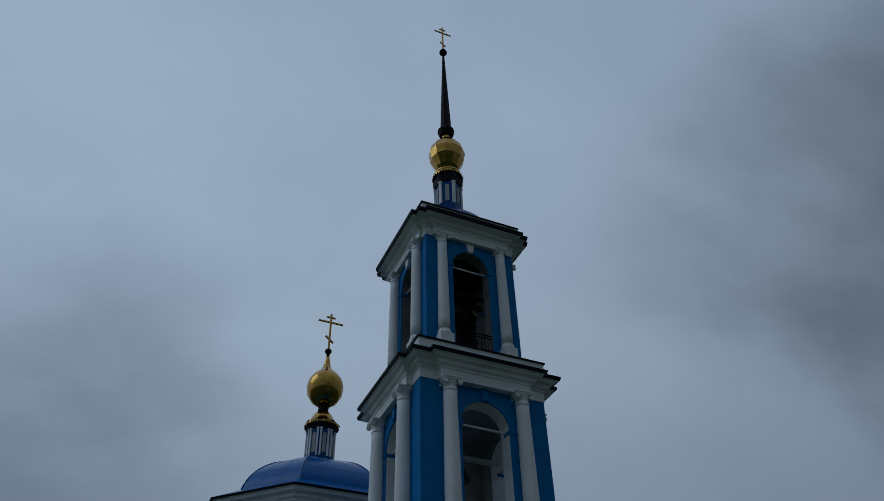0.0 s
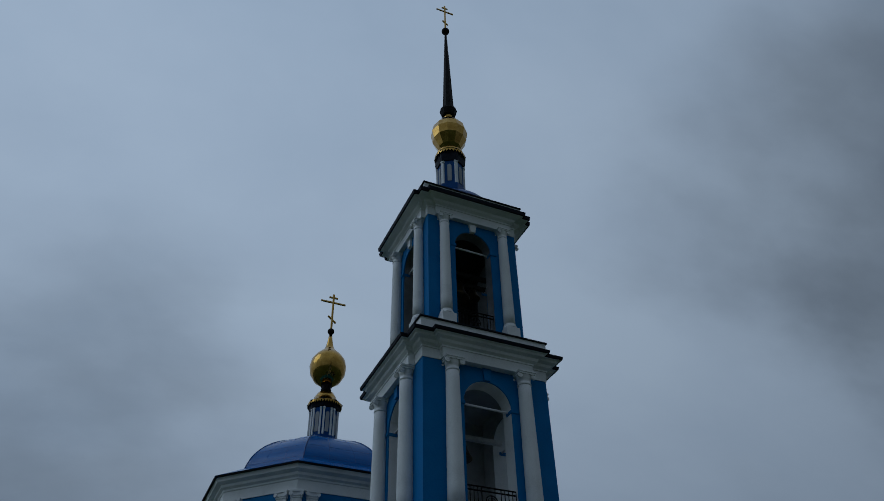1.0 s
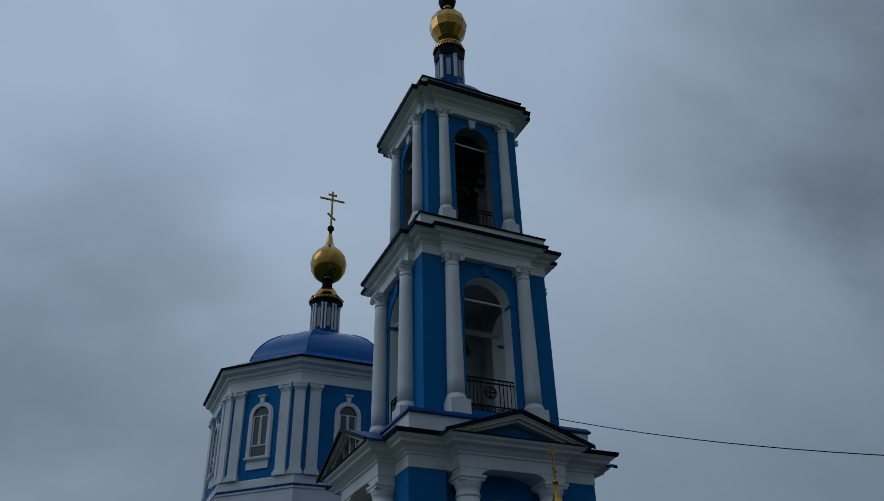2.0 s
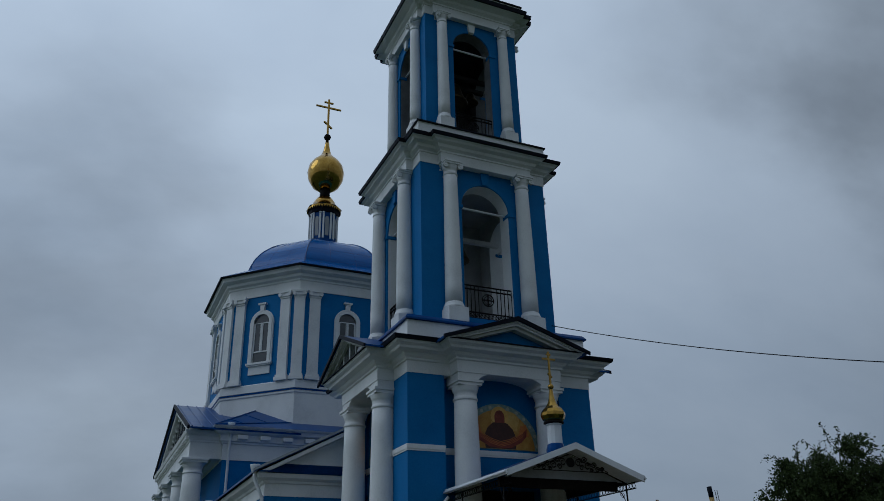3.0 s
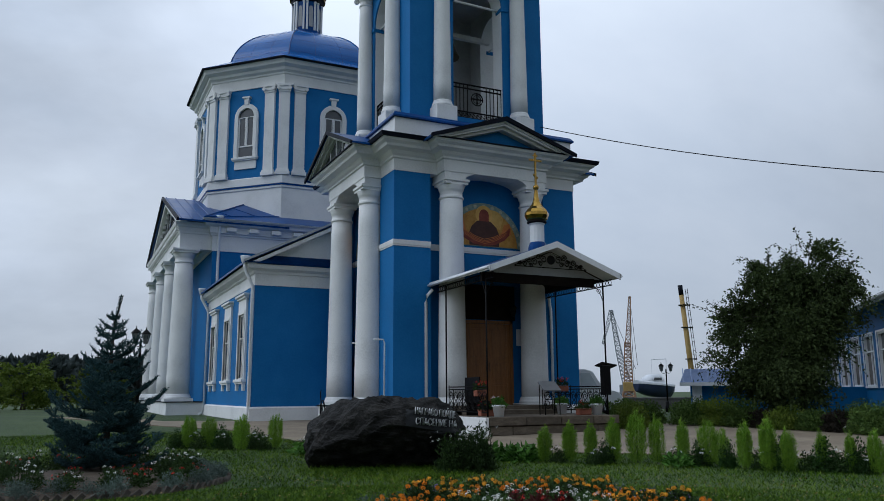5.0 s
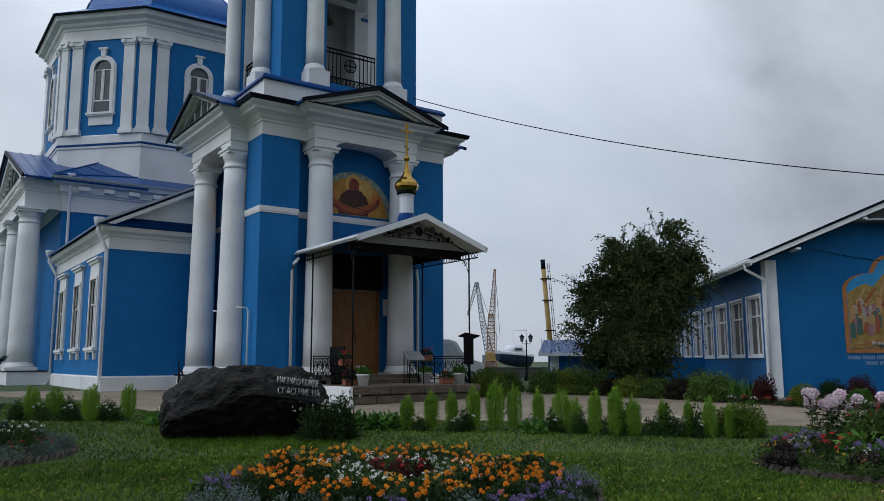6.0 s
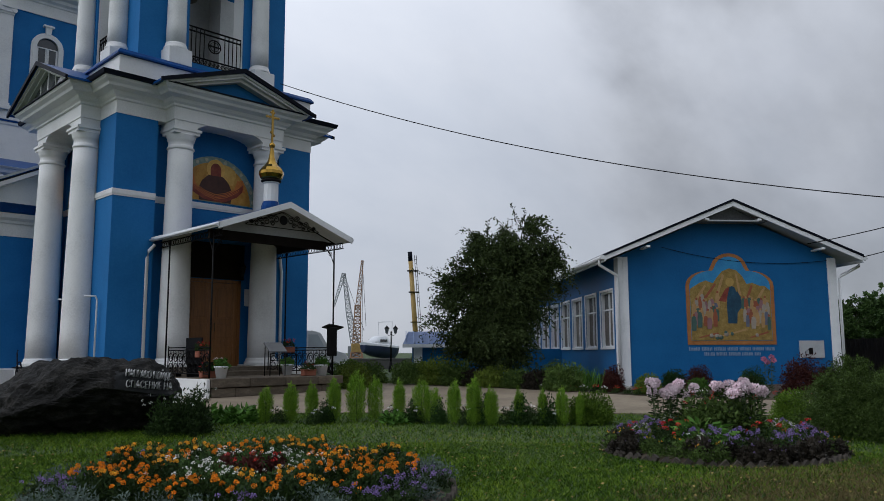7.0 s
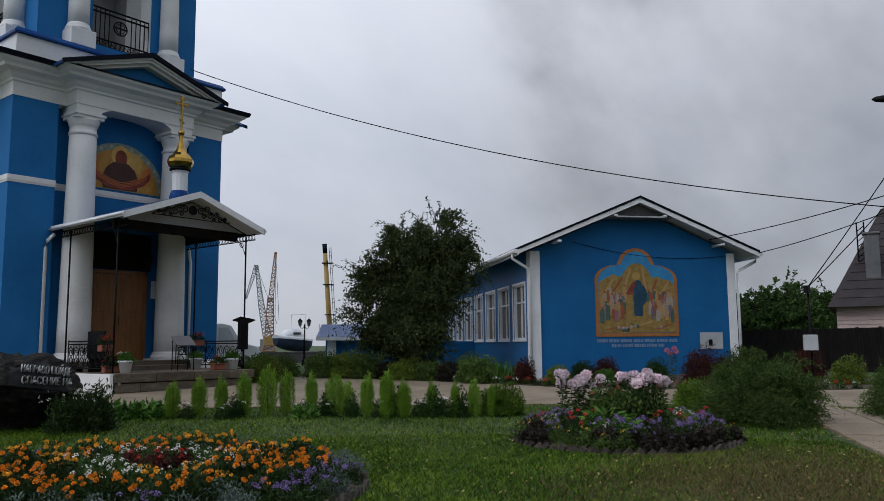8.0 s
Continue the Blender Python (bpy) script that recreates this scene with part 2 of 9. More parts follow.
def box(bm, x0, x1, y0, y1, z0, z1, m=None):
    v = [bm.verts.new(p) for p in ((x0, y0, z0), (x1, y0, z0), (x1, y1, z0), (x0, y1, z0), (x0, y0, z1), (x1, y0, z1), (x1, y1, z1), (x0, y1, z1))]
    if m is not None:
        for q in v:
            q.co = m @ q.co
    for f in ((3, 2, 1, 0), (4, 5, 6, 7), (0, 1, 5, 4), (1, 2, 6, 5), (2, 3, 7, 6), (3, 0, 4, 7)):
        bm.faces.new([v[i] for i in f])
    return v


def bevelled(bm, w=0.01, seg=1):
    bmesh.ops.bevel(bm, geom=list(bm.edges), offset=w, segments=seg, affect="EDGES", profile=0.6)
    return bm


def blk(x0, x1, y0, y1, z0, z1, w=0.0, m=None):
    bm = bmesh.new()
    box(bm, x0, x1, y0, y1, z0, z1, m)
    return bevelled(bm, w) if w else bm


def lathe(bm, prof, n=24, at=(0, 0, 0), smooth=True, turn=0.0, caps=True, m=None):
    """Turns a profile of (radius, height) round a vertical axis."""
    rings = []
    for r, z in prof:
        rings.append([bm.verts.new((at[0] + r * math.cos(turn + 2 * math.pi * i / n), at[1] + r * math.sin(turn + 2 * math.pi * i / n), at[2] + z)) for i in range(n)])
    if m is not None:
        for ring in rings:
            for q in ring:
                q.co = m @ q.co
    for a, b in zip(rings, rings[1:]):
        for i in range(n):
            f = bm.faces.new((a[i], a[(i + 1) % n], b[(i + 1) % n], b[i]))
            f.smooth = smooth
    if caps:
        bm.faces.new(list(reversed(rings[0])))
        bm.faces.new(rings[-1])
    return bm


def offset_poly(poly, d):
    """A plan outline (counter-clockwise) moved outwards by d, with mitred corners."""
    out, n = [], len(poly)
    for i in range(n):
        p, q, r = Vector(poly[i - 1]), Vector(poly[i]), Vector(poly[(i + 1) % n])
        a, b = (q - p).normalized(), (r - q).normalized()
        na, nb = Vector((a.y, -a.x)), Vector((b.y, -b.x))
        k = (na + nb) / max(0.2, 1 + na.dot(nb))
        out.append(q + k * d)
    return out


def sweep(bm, poly, prof, closed=True):
    """Carries a moulding's profile of (out, height) round a plan outline."""
    loops = []
    for d, z in prof:
        loops.append([bm.verts.new((p.x, p.y, z)) for p in offset_poly(poly, d)])
    n = len(poly)
    for a, b in zip(loops, loops[1:]):
        for i in range(n):
            bm.faces.new((a[i], a[(i + 1) % n], b[(i + 1) % n], b[i]))
    if closed:
        for i in range(n):
            a, b = loops[-1], loops[0]
            bm.faces.new((a[i], a[(i + 1) % n], b[(i + 1) % n], b[i]))
    return bm


def rect(cx, cy, hx, hy):
    return [(cx - hx, cy - hy), (cx + hx, cy - hy), (cx + hx, cy + hy), (cx - hx, cy + hy)]


def cross_rect(cx, cy, hx, hy, bx, by, d):
    """A rectangle whose four sides each step forward by d over a middle stretch of half-width bx (front, back) or by (sides)."""
    return [(cx + x, cy + y) for x, y in (
        (-hx, -hy), (-bx, -hy), (-bx, -hy - d), (bx, -hy - d), (bx, -hy), (hx, -hy),
        (hx, -by), (hx + d, -by), (hx + d, by), (hx, by), (hx, hy),
        (bx, hy), (bx, hy + d), (-bx, hy + d), (-bx, hy), (-hx, hy),
        (-hx, by), (-hx - d, by), (-hx - d, -by), (-hx, -by))]


def extrude_xz(bm, pts, y0, y1, m=None):
    """A prism from an outline in the x-z plane, from y0 to y1."""
    a = [bm.verts.new((x, y0, z)) for x, z in pts]
    b = [bm.verts.new((x, y1, z)) for x, z in pts]
    if m is not None:
        for q in a + b:
            q.co = m @ q.co
    n = len(pts)
    bm.faces.new(a)
    bm.faces.new(list(reversed(b)))
    for i in range(n):
        bm.faces.new((a[i], b[i], b[(i + 1) % n], a[(i + 1) % n]))
    return bm


def arch_wall(bm, hw, z0, z1, t, ow, ob_, spring, rise, m, n=14):
    """A wall of half-width hw and thickness t (from local y 0 inwards to t) with an arched opening of half-width ow."""
    def quad(pts):
        for yy in (0, t):
            bm.faces.new([bm.verts.new(m @ Vector((x, yy, z))) for x, z in pts])
    arc = [(ow * math.cos(math.pi * i / n), spring + rise * math.sin(math.pi * i / n)) for i in range(n + 1)]
    quad([(-hw, z0), (-ow, z0), (-ow, z1), (-hw, z1)])
    quad([(ow, z0), (hw, z0), (hw, z1), (ow, z1)])
    for (xa, za), (xb, zb) in zip(arc, arc[1:]):
        quad([(xb, zb), (xa, za), (xa, z1), (xb, z1)])
    if ob_ > z0:
        quad([(-ow, z0), (ow, z0), (ow, ob_), (-ow, ob_)])
    edge = [(ow, ob_)] + arc + [(-ow, ob_)]
    for (xa, za), (xb, zb) in list(zip(edge, edge[1:])) + ([((-ow, ob_), (ow, ob_))] if ob_ > z0 else []):
        bm.faces.new([bm.verts.new(m @ Vector(p)) for p in ((xa, 0, za), (xb, 0, zb), (xb, t, zb), (xa, t, za))])
    for xa, za, xb, zb in ((-hw, z0, -hw, z1), (hw, z0, hw, z1), (-hw, z1, hw, z1), (-hw, z0, hw, z0)):
        bm.faces.new([bm.verts.new(m @ Vector(p)) for p in ((xa, 0, za), (xb, 0, zb), (xb, t, zb), (xa, t, za))])
    bmesh.ops.remove_doubles(bm, verts=bm.verts, dist=0.0005)
    return bm


def tube(bm, pts, r, n=6):
    """A round bar along a line of points."""
    rings = []
    pts = [Vector(p) for p in pts]
    for i, p in enumerate(pts):
        d = (pts[min(i + 1, len(pts) - 1)] - pts[max(i - 1, 0)]).normalized()
        s = d.cross(Vector((0, 0, 1)) if abs(d.z) < 0.9 else Vector((1, 0, 0))).normalized()
        u = s.cross(d)
        rr = r[i] if isinstance(r, (list, tuple)) else r
        rings.append([bm.verts.new(p + (s * math.cos(2 * math.pi * k / n) + u * math.sin(2 * math.pi * k / n)) * rr) for k in range(n)])
    for a, b in zip(rings, rings[1:]):
        for k in range(n):
            f = bm.faces.new((a[k], a[(k + 1) % n], b[(k + 1) % n], b[k]))
            f.smooth = n > 5
    bm.faces.new(list(reversed(rings[0])))
    bm.faces.new(rings[-1])
    return bm


def pipe(pts, r, n=8):
    return tube(bmesh.new(), pts, r, n)


def ground_z(x, y):
    s = min(1.0, max(0.0, (math.hypot(x, y) - 12) / 24))
    return 0.45 * s * s * (3 - 2 * s)


def turn_z(x, y, z, deg):
    return pose(x, y, z, 0, 0, deg)


# ---- bell tower ----
TX, TY = 13.66, 28.42
tower = thing("bell_tower", "tall blue plaster bell tower with white columns and open belfries", "bell tower", turn_z(TX, TY, 0, 0))


def face_m(k, hx, hy):
    """The frame of one of four faces: x along it, y inwards from its plane."""
    return pose(0, 0, 0, 0, 0, 90 * k) @ Matrix.Translation((0, -(hy if k % 2 == 0 else hx), 0))


def column_parts(parent, at, z0, z1, r0, r1, ped=0.0, ionic=False, abacus=1.3):
    """A round column: base with plinth, tapering shaft, capital."""
    col = thing("column", "", "", Matrix.Translation((at[0], at[1], z0)))
    col.parent = parent
    h = z1 - z0
    bm = bmesh.new()
    p = ped
    w = r0 * (1.24 if ionic else 1.2)
    box(bm, -w, w, -w, w, 0, p)
    bevelled(bm, 0.015)
    q = w / r0
    lathe(bm, [(r0 * (q - 0.05), p), (r0 * q, p + 0.05), (r0 * (q - 0.05), p + 0.11), (r0 * 1.08, p + 0.14), (r0 * 1.1, p + 0.19), (r0 * 1.02, p + 0.24)], 24)
    part("base", bm, WHITE, col)
    zt = h - 0.55 * (r0 / 0.5) ** 0.5
    bm = bmesh.new()
    prof = []
    for i in range(9):
        f = i / 8
        prof.append((r0 - (r0 - r1) * f ** 1.25, p + 0.2 + (zt - p - 0.2) * f))
    lathe(bm, prof, 28)
    part("shaft", bm, WHITE, col)
    bm = bmesh.new()
    e = h - zt
    lathe(bm, [(r1, zt - 0.16), (r1 * 1.1, zt - 0.13), (r1 * 1.1, zt - 0.08), (r1, zt - 0.05), (r1 * 1.0, zt + e * 0.25), (r1 * 1.08, zt + e * 0.3), (r1 * 1.1, zt + e * 0.38), (r1 * 1.2, zt + e * 0.6), (r1 * 1.22, zt + e * 0.66)], 28)
    a = r1 * abacus * 1.08
    box(bm, -a, a, -a, a, zt + e * 0.66, zt + e * 0.84)
    box(bm, -a * 1.1, a * 1.1, -a * 1.1, a * 1.1, zt + e * 0.84, h)
    if ionic:
        for sx in (-1, 1):
            for sy in (-1, 1):
                lathe(bm, [(r1 * 0.42, -0.05), (r1 * 0.42, 0.05)], 14, m=Matrix.Translation((sx * r1 * 1.2, sy * r1 * 1.0, zt + e * 0.5)) @ pose(0, 0, 0, 90))
                lathe(bm, [(r1 * 0.2, -0.065), (r1 * 0.2, 0.065)], 10, m=Matrix.Translation((sx * r1 * 1.2, sy * r1 * 1.0, zt + e * 0.5)) @ pose(0, 0, 0, 90))
    part("capital", bm, WHITE, col)
    return col


def spread_columns(parent, pts, *args, **kw):
    """The first column is built, the rest are copies."""
    first = None
    for at in pts:
        if first is None:
            first = column_parts(parent, at, *args, **kw)
        else:
            c = copy_thing(first, Matrix.Translation((at[0], at[1], args[0])))
            c.parent = parent


# Tier 1: four corner piers, shallow niches, pairs of columns under pediments.
H1X, H1Y, NW = 3.79, 3.42, 2.38
for sx in (-1, 1):
    for sy in (-1, 1):
        x0, x1 = sorted((sx * NW, sx * H1X))
        y0, y1 = sorted((sy * (H1Y - 1.37), sy * H1Y))
        part("pier", blk(x0, x1, y0, y1, 0.9, 9.3), BLUE, tower, "blue plastered corner pier")
for k in range(4):
    m = face_m(k, H1X, H1Y)
    hh = NW if k % 2 == 0 else H1Y - 1.37
    bm = bmesh.new()
    box(bm, -hh, hh, 0.42, 0.8, 0.9, 9.6, m)
    part("wall", bm, BLUE, tower)
    # string course round piers and niche
    bm = bmesh.new()
    wx = H1X if k % 2 == 0 else H1Y
    ext = 0.045 if k % 2 == 0 else -0.12
    for x0, x1, y0, y1 in ((-wx - ext, -hh, -0.045, 0.12), (hh, wx + ext, -0.045, 0.12), (-hh, hh, 0.37, 0.42)):
        box(bm, x0, x1, y0, y1, 6.62, 6.78, m)
        box(bm, x0 + 0.015, x1 - 0.015, y0 + 0.02, y1, 6.56, 6.62, m)
    part("string_course", bm, WHITE, tower)
    # low arch between the two columns, under the entablature
    bm = bmesh.new()
    arc = [(1.30 * math.cos(math.pi * i / 12), 9.02 + 0.36 * math.sin(math.pi * i / 12)) for i in range(13)]
    bx = 2.1
    extrude_xz(bm, [(bx, 9.02), (bx, 9.46), (-bx, 9.46), (-bx, 9.02)] + list(reversed(arc)), -0.63, 0.42, m)
    part("arch", bm, WHITE, tower)
    # door or icon niche fields
bm = bmesh.new()
sweep(bm, rect(0, 0, H1X, H1Y), [(0.0, 0.0), (0.14, 0.0), (0.14, 0.92), (0.06, 1.02), (0.0, 1.04)])
part("plinth", bm, WHITE, tower)
bm = bmesh.new()
E1 = cross_rect(0, 0, H1X, H1Y, 2.12, 2.12, 0.64)
sweep(bm, E1, [(-0.5, 9.28), (0.02, 9.28), (0.02, 9.70), (0.08, 9.73), (0.08, 9.80), (0.16, 9.86), (0.22, 9.96), (0.46, 10.02), (0.50, 10.10), (0.62, 10.18), (0.66, 10.26), (-0.5, 10.26)])
part("entablature", bm, WHITE, tower)
bm = bmesh.new()
sweep(bm, rect(0, 0, H1X, H1Y), [(-0.4, 10.265), (0.74, 10.265), (0.78, 10.40), (0.70, 10.42), (-0.4, 10.46)])
part("cornice_flashing", bm, FLASH, tower, "dark metal flashing on the cornice")
for k in range(4):
    m = face_m(k, H1X, H1Y)
    # pediment over the columns: tympanum, raking cornice, sheet roof
    yf = -0.64 - 0.70
    bm = bmesh.new()
    hb, za = 2.80, (11.2 if k % 2 == 0 else 11.42)
    extrude_xz(bm, [(-hb, 10.262), (hb, 10.262), (0, za - 0.05)], yf + 0.50, 0.35, m)
    part("pediment", bm, WHITE, tower)
    th = 1.0 if k % 2 == 0 else 0.5  # the glazed side gables have a slimmer cornice
    yt = yf + (0.46 if k % 2 == 0 else 0.30)
    for s in (-1, 1):
        bm = bmesh.new()
        pts = [(s * hb, 10.265), (s * (hb - 0.72 * th), 10.265), (0, za - 0.04 - 0.23 * th), (0, za - 0.04)]
        extrude_xz(bm, pts, yf + 0.18, yf + 0.50, m)
        pts = [(s * (hb + 0.02), 10.27), (s * (hb - 0.45 * th), 10.27), (0, za - 0.02 - 0.15 * th), (0, za - 0.02)]
        extrude_xz(bm, pts, yf + 0.02, yf + 0.18, m)
        pts = [(s * (hb + 0.02), 10.275), (s * (hb - 0.25 * th), 10.275), (0, za - 0.02 - 0.07 * th), (0, za - 0.02)]
        extrude_xz(bm, pts, yf - 0.05, yf + 0.02, m)
        part("raking_cornice", bm, WHITE, tower)
    bm = bmesh.new()
    ht, zt = hb - 0.74 * th, za - 0.045 - 0.23 * th
    extrude_xz(bm, [(-ht, 10.28), (ht, 10.28), (0, zt)], yt, yt + 0.04, m)
    part("tympanum", bm, BLUE if k % 2 == 0 else PANE, tower)
    # one dark strip stands for the flashing and the shadow on the cornice
    part("sill_flashing", blk(-hb + 0.1, hb - 0.1, yf - 0.02, yt + 0.01, 10.268, 10.30, 0.0, m), FLASH, tower, "dark strip of metal flashing and shadow under the gable")
    if k % 2:
        for x in (-1.5, -0.75, 0.0, 0.75, 1.5):
            part("glazing_bar", blk(x - 0.03, x + 0.03, yt - 0.03, yt + 0.01, 10.3, 10.28 + (zt - 10.28) * (1 - abs(x) / ht) - 0.02, 0.0, m), WHITE, tower)
    bm = bmesh.new()
    for s in (-1, 1):
        extrude_xz(bm, [(s * (hb + 0.16), 10.23), (s * (hb + 0.16), 10.30), (0, za + 0.12), (0, za - 0.02)], yf - 0.09, 0.6, m)
    part("pediment_roof", bm, ROOFBLUE, tower, "blue sheet metal pediment roof")
    bm = bmesh.new()
    for s in (-1, 1):
        extrude_xz(bm, [(s * (hb + 0.2), 10.18), (s * (hb + 0.2), 10.31), (0, za + 0.135), (0, za - 0.02)], yf - 0.16, yf - 0.085, m)
    part("verge_trim", bm, FLASH, tower, "dark metal verge trim")
bm = bmesh.new()
sweep(bm, rect(0, 0, H1X - 0.02, H1Y - 0.02), [(-1.0, 10.4), (0.0, 10.4), (0.0, 11.27), (-1.0, 11.27)])
part("attic", bm, WHITE, tower)
bm = bmesh.new()
sweep(bm, rect(0, 0, H1X - 0.02, H1Y - 0.02), [(-1.2, 11.28), (0.1, 11.28), (0.1, 11.34), (0.0, 11.47), (-1.1, 11.80), (-1.2, 11.80)])
part("skirt_roof", bm, ROOFBLUE, tower, "blue sheet metal skirt roof")
pts = [(s * 1.67, q * (H1Y + 0.24)) for q in (-1, 1) for s in (-1, 1)] + [(q * (H1X + 0.24), s * 1.65) for q in (-1, 1) for s in (-1, 1)]
spread_columns(tower, pts, 1.055, 9.02, 0.50, 0.41, ped=0.05, abacus=1.04)
bm = bmesh.new()
for k in range(4):
    m = face_m(k, H1X, H1Y)
    box(bm, -2.35, 2.35, -0.86, 0.1, 0.15, 1.04, m)
part("column_plinth", bm, WHITE, tower)
bm = bmesh.new()
for k in range(4):
    m = face_m(k, H1X, H1Y)
    if k:
        box(bm, -2.4, 2.4, -0.92, 0.1, 1.0, 1.055, m)
part("plinth_flashing", bm, FLASH, tower)

# Church door in the front niche.
FM = face_m(0, H1X, H1Y)
door = thing("door", "varnished brown wooden double door with raised panels", "", FM @ Matrix.Translation((0, 0.42, 1.05)))
door.parent = tower
for s in (-1, 1):
    bm = blk(min(0.006 * s, 1.0 * s), max(0.006 * s, 1.0 * s), -0.06, 0.0, 0.0, 2.93, 0.008)
    leaf = part("leaf", bm, WOOD, door)
    for z0, z1 in ((0.18, 0.78), (0.92, 1.5), (1.64, 2.78)):
        x0, x1 = sorted((0.14 * s, 0.86 * s))
        bm = bmesh.new()
        box(bm, x0, x1, -0.075, -0.05, z0, z1)
        box(bm, x0 + 0.08, x1 - 0.08, -0.095, -0.07, z0 + 0.08, z1 - 0.08)
        part("panel", bevelled(bm, 0.008), WOOD, leaf)
part("transom", blk(-1.25, 1.25, -0.05, 0.0, 3.08, 4.35, 0.01), surface("dark_transom_wood", (0.006, 0.005, 0.004), (0.012, 0.009, 0.007), (0.02, 0.015, 0.012), 3, 20, (0.5, 0.7), bump=0.05, spec=0.05), door, "dark transom panel above the door")
bm = bmesh.new()
box(bm, -1.12, -1.0, -0.08, 0.0, 0, 3.05), box(bm, 1.0, 1.12, -0.08, 0.0, 0, 3.05), box(bm, -1.12, 1.12, -0.08, 0.0, 2.94, 3.05)
part("door_frame", bm, WOOD, door)
bm = bmesh.new()
tube(bm, [(0.1, -0.07, 1.2), (0.1, -0.13, 1.22), (0.1, -0.13, 1.5), (0.1, -0.07, 1.52)], 0.014)
part("door_handle", bm, BRONZE, door, "bronze pull handle")

# Half-round mosaic fields above the string course, with plain coloured shapes.
ICON_GOLD = surface("mosaic_gold_ground", (0.28, 0.12, 0.02), (0.42, 0.21, 0.035), (0.55, 0.33, 0.08), 3, 45, (0.5, 0.7), bump=0.1)
ICON_RIM = surface("mosaic_green_border", (0.10, 0.17, 0.15), (0.20, 0.28, 0.24), (0.33, 0.38, 0.32), 7, 40, (0.5, 0.7), bump=0.1)
ICON_RED = surface("mosaic_dark_red", (0.10, 0.016, 0.010), (0.19, 0.035, 0.020), (0.30, 0.08, 0.045), 5, 45, (0.5, 0.7), bump=0.1)
ICON_ORANGE = surface("mosaic_orange", (0.35, 0.10, 0.02), (0.48, 0.15, 0.03), (0.55, 0.22, 0.06), 6, 45, (0.5, 0.7), bump=0.1)
ICON_BROWN = surface("mosaic_brown", (0.03, 0.012, 0.010), (0.055, 0.02, 0.015), (0.09, 0.035, 0.025), 6, 45, (0.5, 0.7), bump=0.1)


def half_disc(r, z0=0.0, n=28):
    return [(r * math.cos(math.pi * i / n), z0 + r * math.sin(math.pi * i / n)) for i in range(n + 1)]


def icon(k):
    m = face_m(k, H1X, H1Y) @ Matrix.Translation((0, 0.42, 6.86))
    ic = thing("mosaic_panel", "half-round mosaic with gold ground, green border and dark red shape", "", m)
    ic.parent = tower
    bm = extrude_xz(bmesh.new(), half_disc(1.66), -0.03, 0.0)
    part("border", bm, ICON_RIM, ic, "green mosaic border")
    bm = extrude_xz(bmesh.new(), half_disc(1.42, 0.02), -0.038, -0.03)
    part("ground_field", bm, ICON_GOLD, ic, "gold mosaic ground")
    bm = extrude_xz(bmesh.new(), [(0.30 + 0.52 * math.cos(a * math.pi / 12), 1.08 + 0.34 * math.sin(a * math.pi / 12)) for a in range(-2, 15)] + [(-0.36, 1.0), (-0.36, 0.7), (0.7, 0.7)], -0.0405, -0.038)
    part("cloud_shape", bm, surface("mosaic_ochre", (0.42, 0.24, 0.05), (0.55, 0.33, 0.08), (0.62, 0.42, 0.14), 6, 45, (0.5, 0.7), bump=0.1), ic)
    part("halo_disc", lathe(bmesh.new(), [(0.36, -0.002), (0.36, 0.002)], 24, m=Matrix.Translation((0.0, -0.041, 1.2)) @ pose(0, 0, 0, 90)), surface("mosaic_bright_gold", (0.5, 0.27, 0.05), (0.62, 0.36, 0.08), (0.7, 0.45, 0.14), 6, 45, (0.4, 0.6), bump=0.1), ic)
    bm = extrude_xz(bmesh.new(), [(-0.62, 0.03), (0.62, 0.03), (0.66, 0.45), (0.52, 0.75), (0.3, 0.95), (0.0, 1.02), (-0.3, 0.95), (-0.52, 0.75), (-0.66, 0.45)], -0.0455, -0.038)
    part("robe_shape", bm, ICON_BROWN, ic)
    bm = extrude_xz(bmesh.new(), [(-0.2, 0.96)] + [(0.21 * math.cos(math.pi * (1 - i / 12)), 1.16 + 0.26 * math.sin(math.pi * (1 - i / 12))) for i in range(13)] + [(0.2, 0.96)], -0.047, -0.043)
    part("arched_shape", bm, ICON_RED, ic)
    veil = [(-1.12, 0.80), (-0.92, 0.62), (-0.55, 0.42), (-0.2, 0.28), (0.0, 0.25), (0.2, 0.28), (0.55, 0.42), (0.92, 0.62), (1.12, 0.80), (1.08, 0.5), (0.85, 0.28), (0.45, 0.08), (0.0, 0.03), (-0.45, 0.08), (-0.85, 0.28), (-1.08, 0.5)]
    part("draped_band", extrude_xz(bmesh.new(), veil, -0.049, -0.043), ICON_RED, ic)
    for k_ in range(4):
        lo_ = 0.10 + 0.055 * k_
        fold = [(x, lo_ + 0.42 * abs(x / 0.95) ** 1.6) for x in (-0.95, -0.7, -0.4, 0.0, 0.4, 0.7, 0.95)]
        part("fold_line", extrude_xz(bmesh.new(), fold + [(x, z + 0.022) for x, z in reversed(fold)], -0.0505, -0.049), ICON_ORANGE, ic)
    part("side_shape", extrude_xz(bmesh.new(), [(0.72, 0.45), (1.18, 0.52), (1.1, 0.95), (0.86, 0.9)], -0.0475, -0.0455), ICON_ORANGE, ic)
    part("side_shape", extrude_xz(bmesh.new(), [(-0.72, 0.45), (-1.18, 0.52), (-1.1, 0.95), (-0.86, 0.9)], -0.0475, -0.0455), ICON_ORANGE, ic)
    pale = surface("mosaic_pale", (0.3, 0.3, 0.22), (0.4, 0.4, 0.3), (0.5, 0.48, 0.36), 8, 40, (0.5, 0.7), bump=0.1)
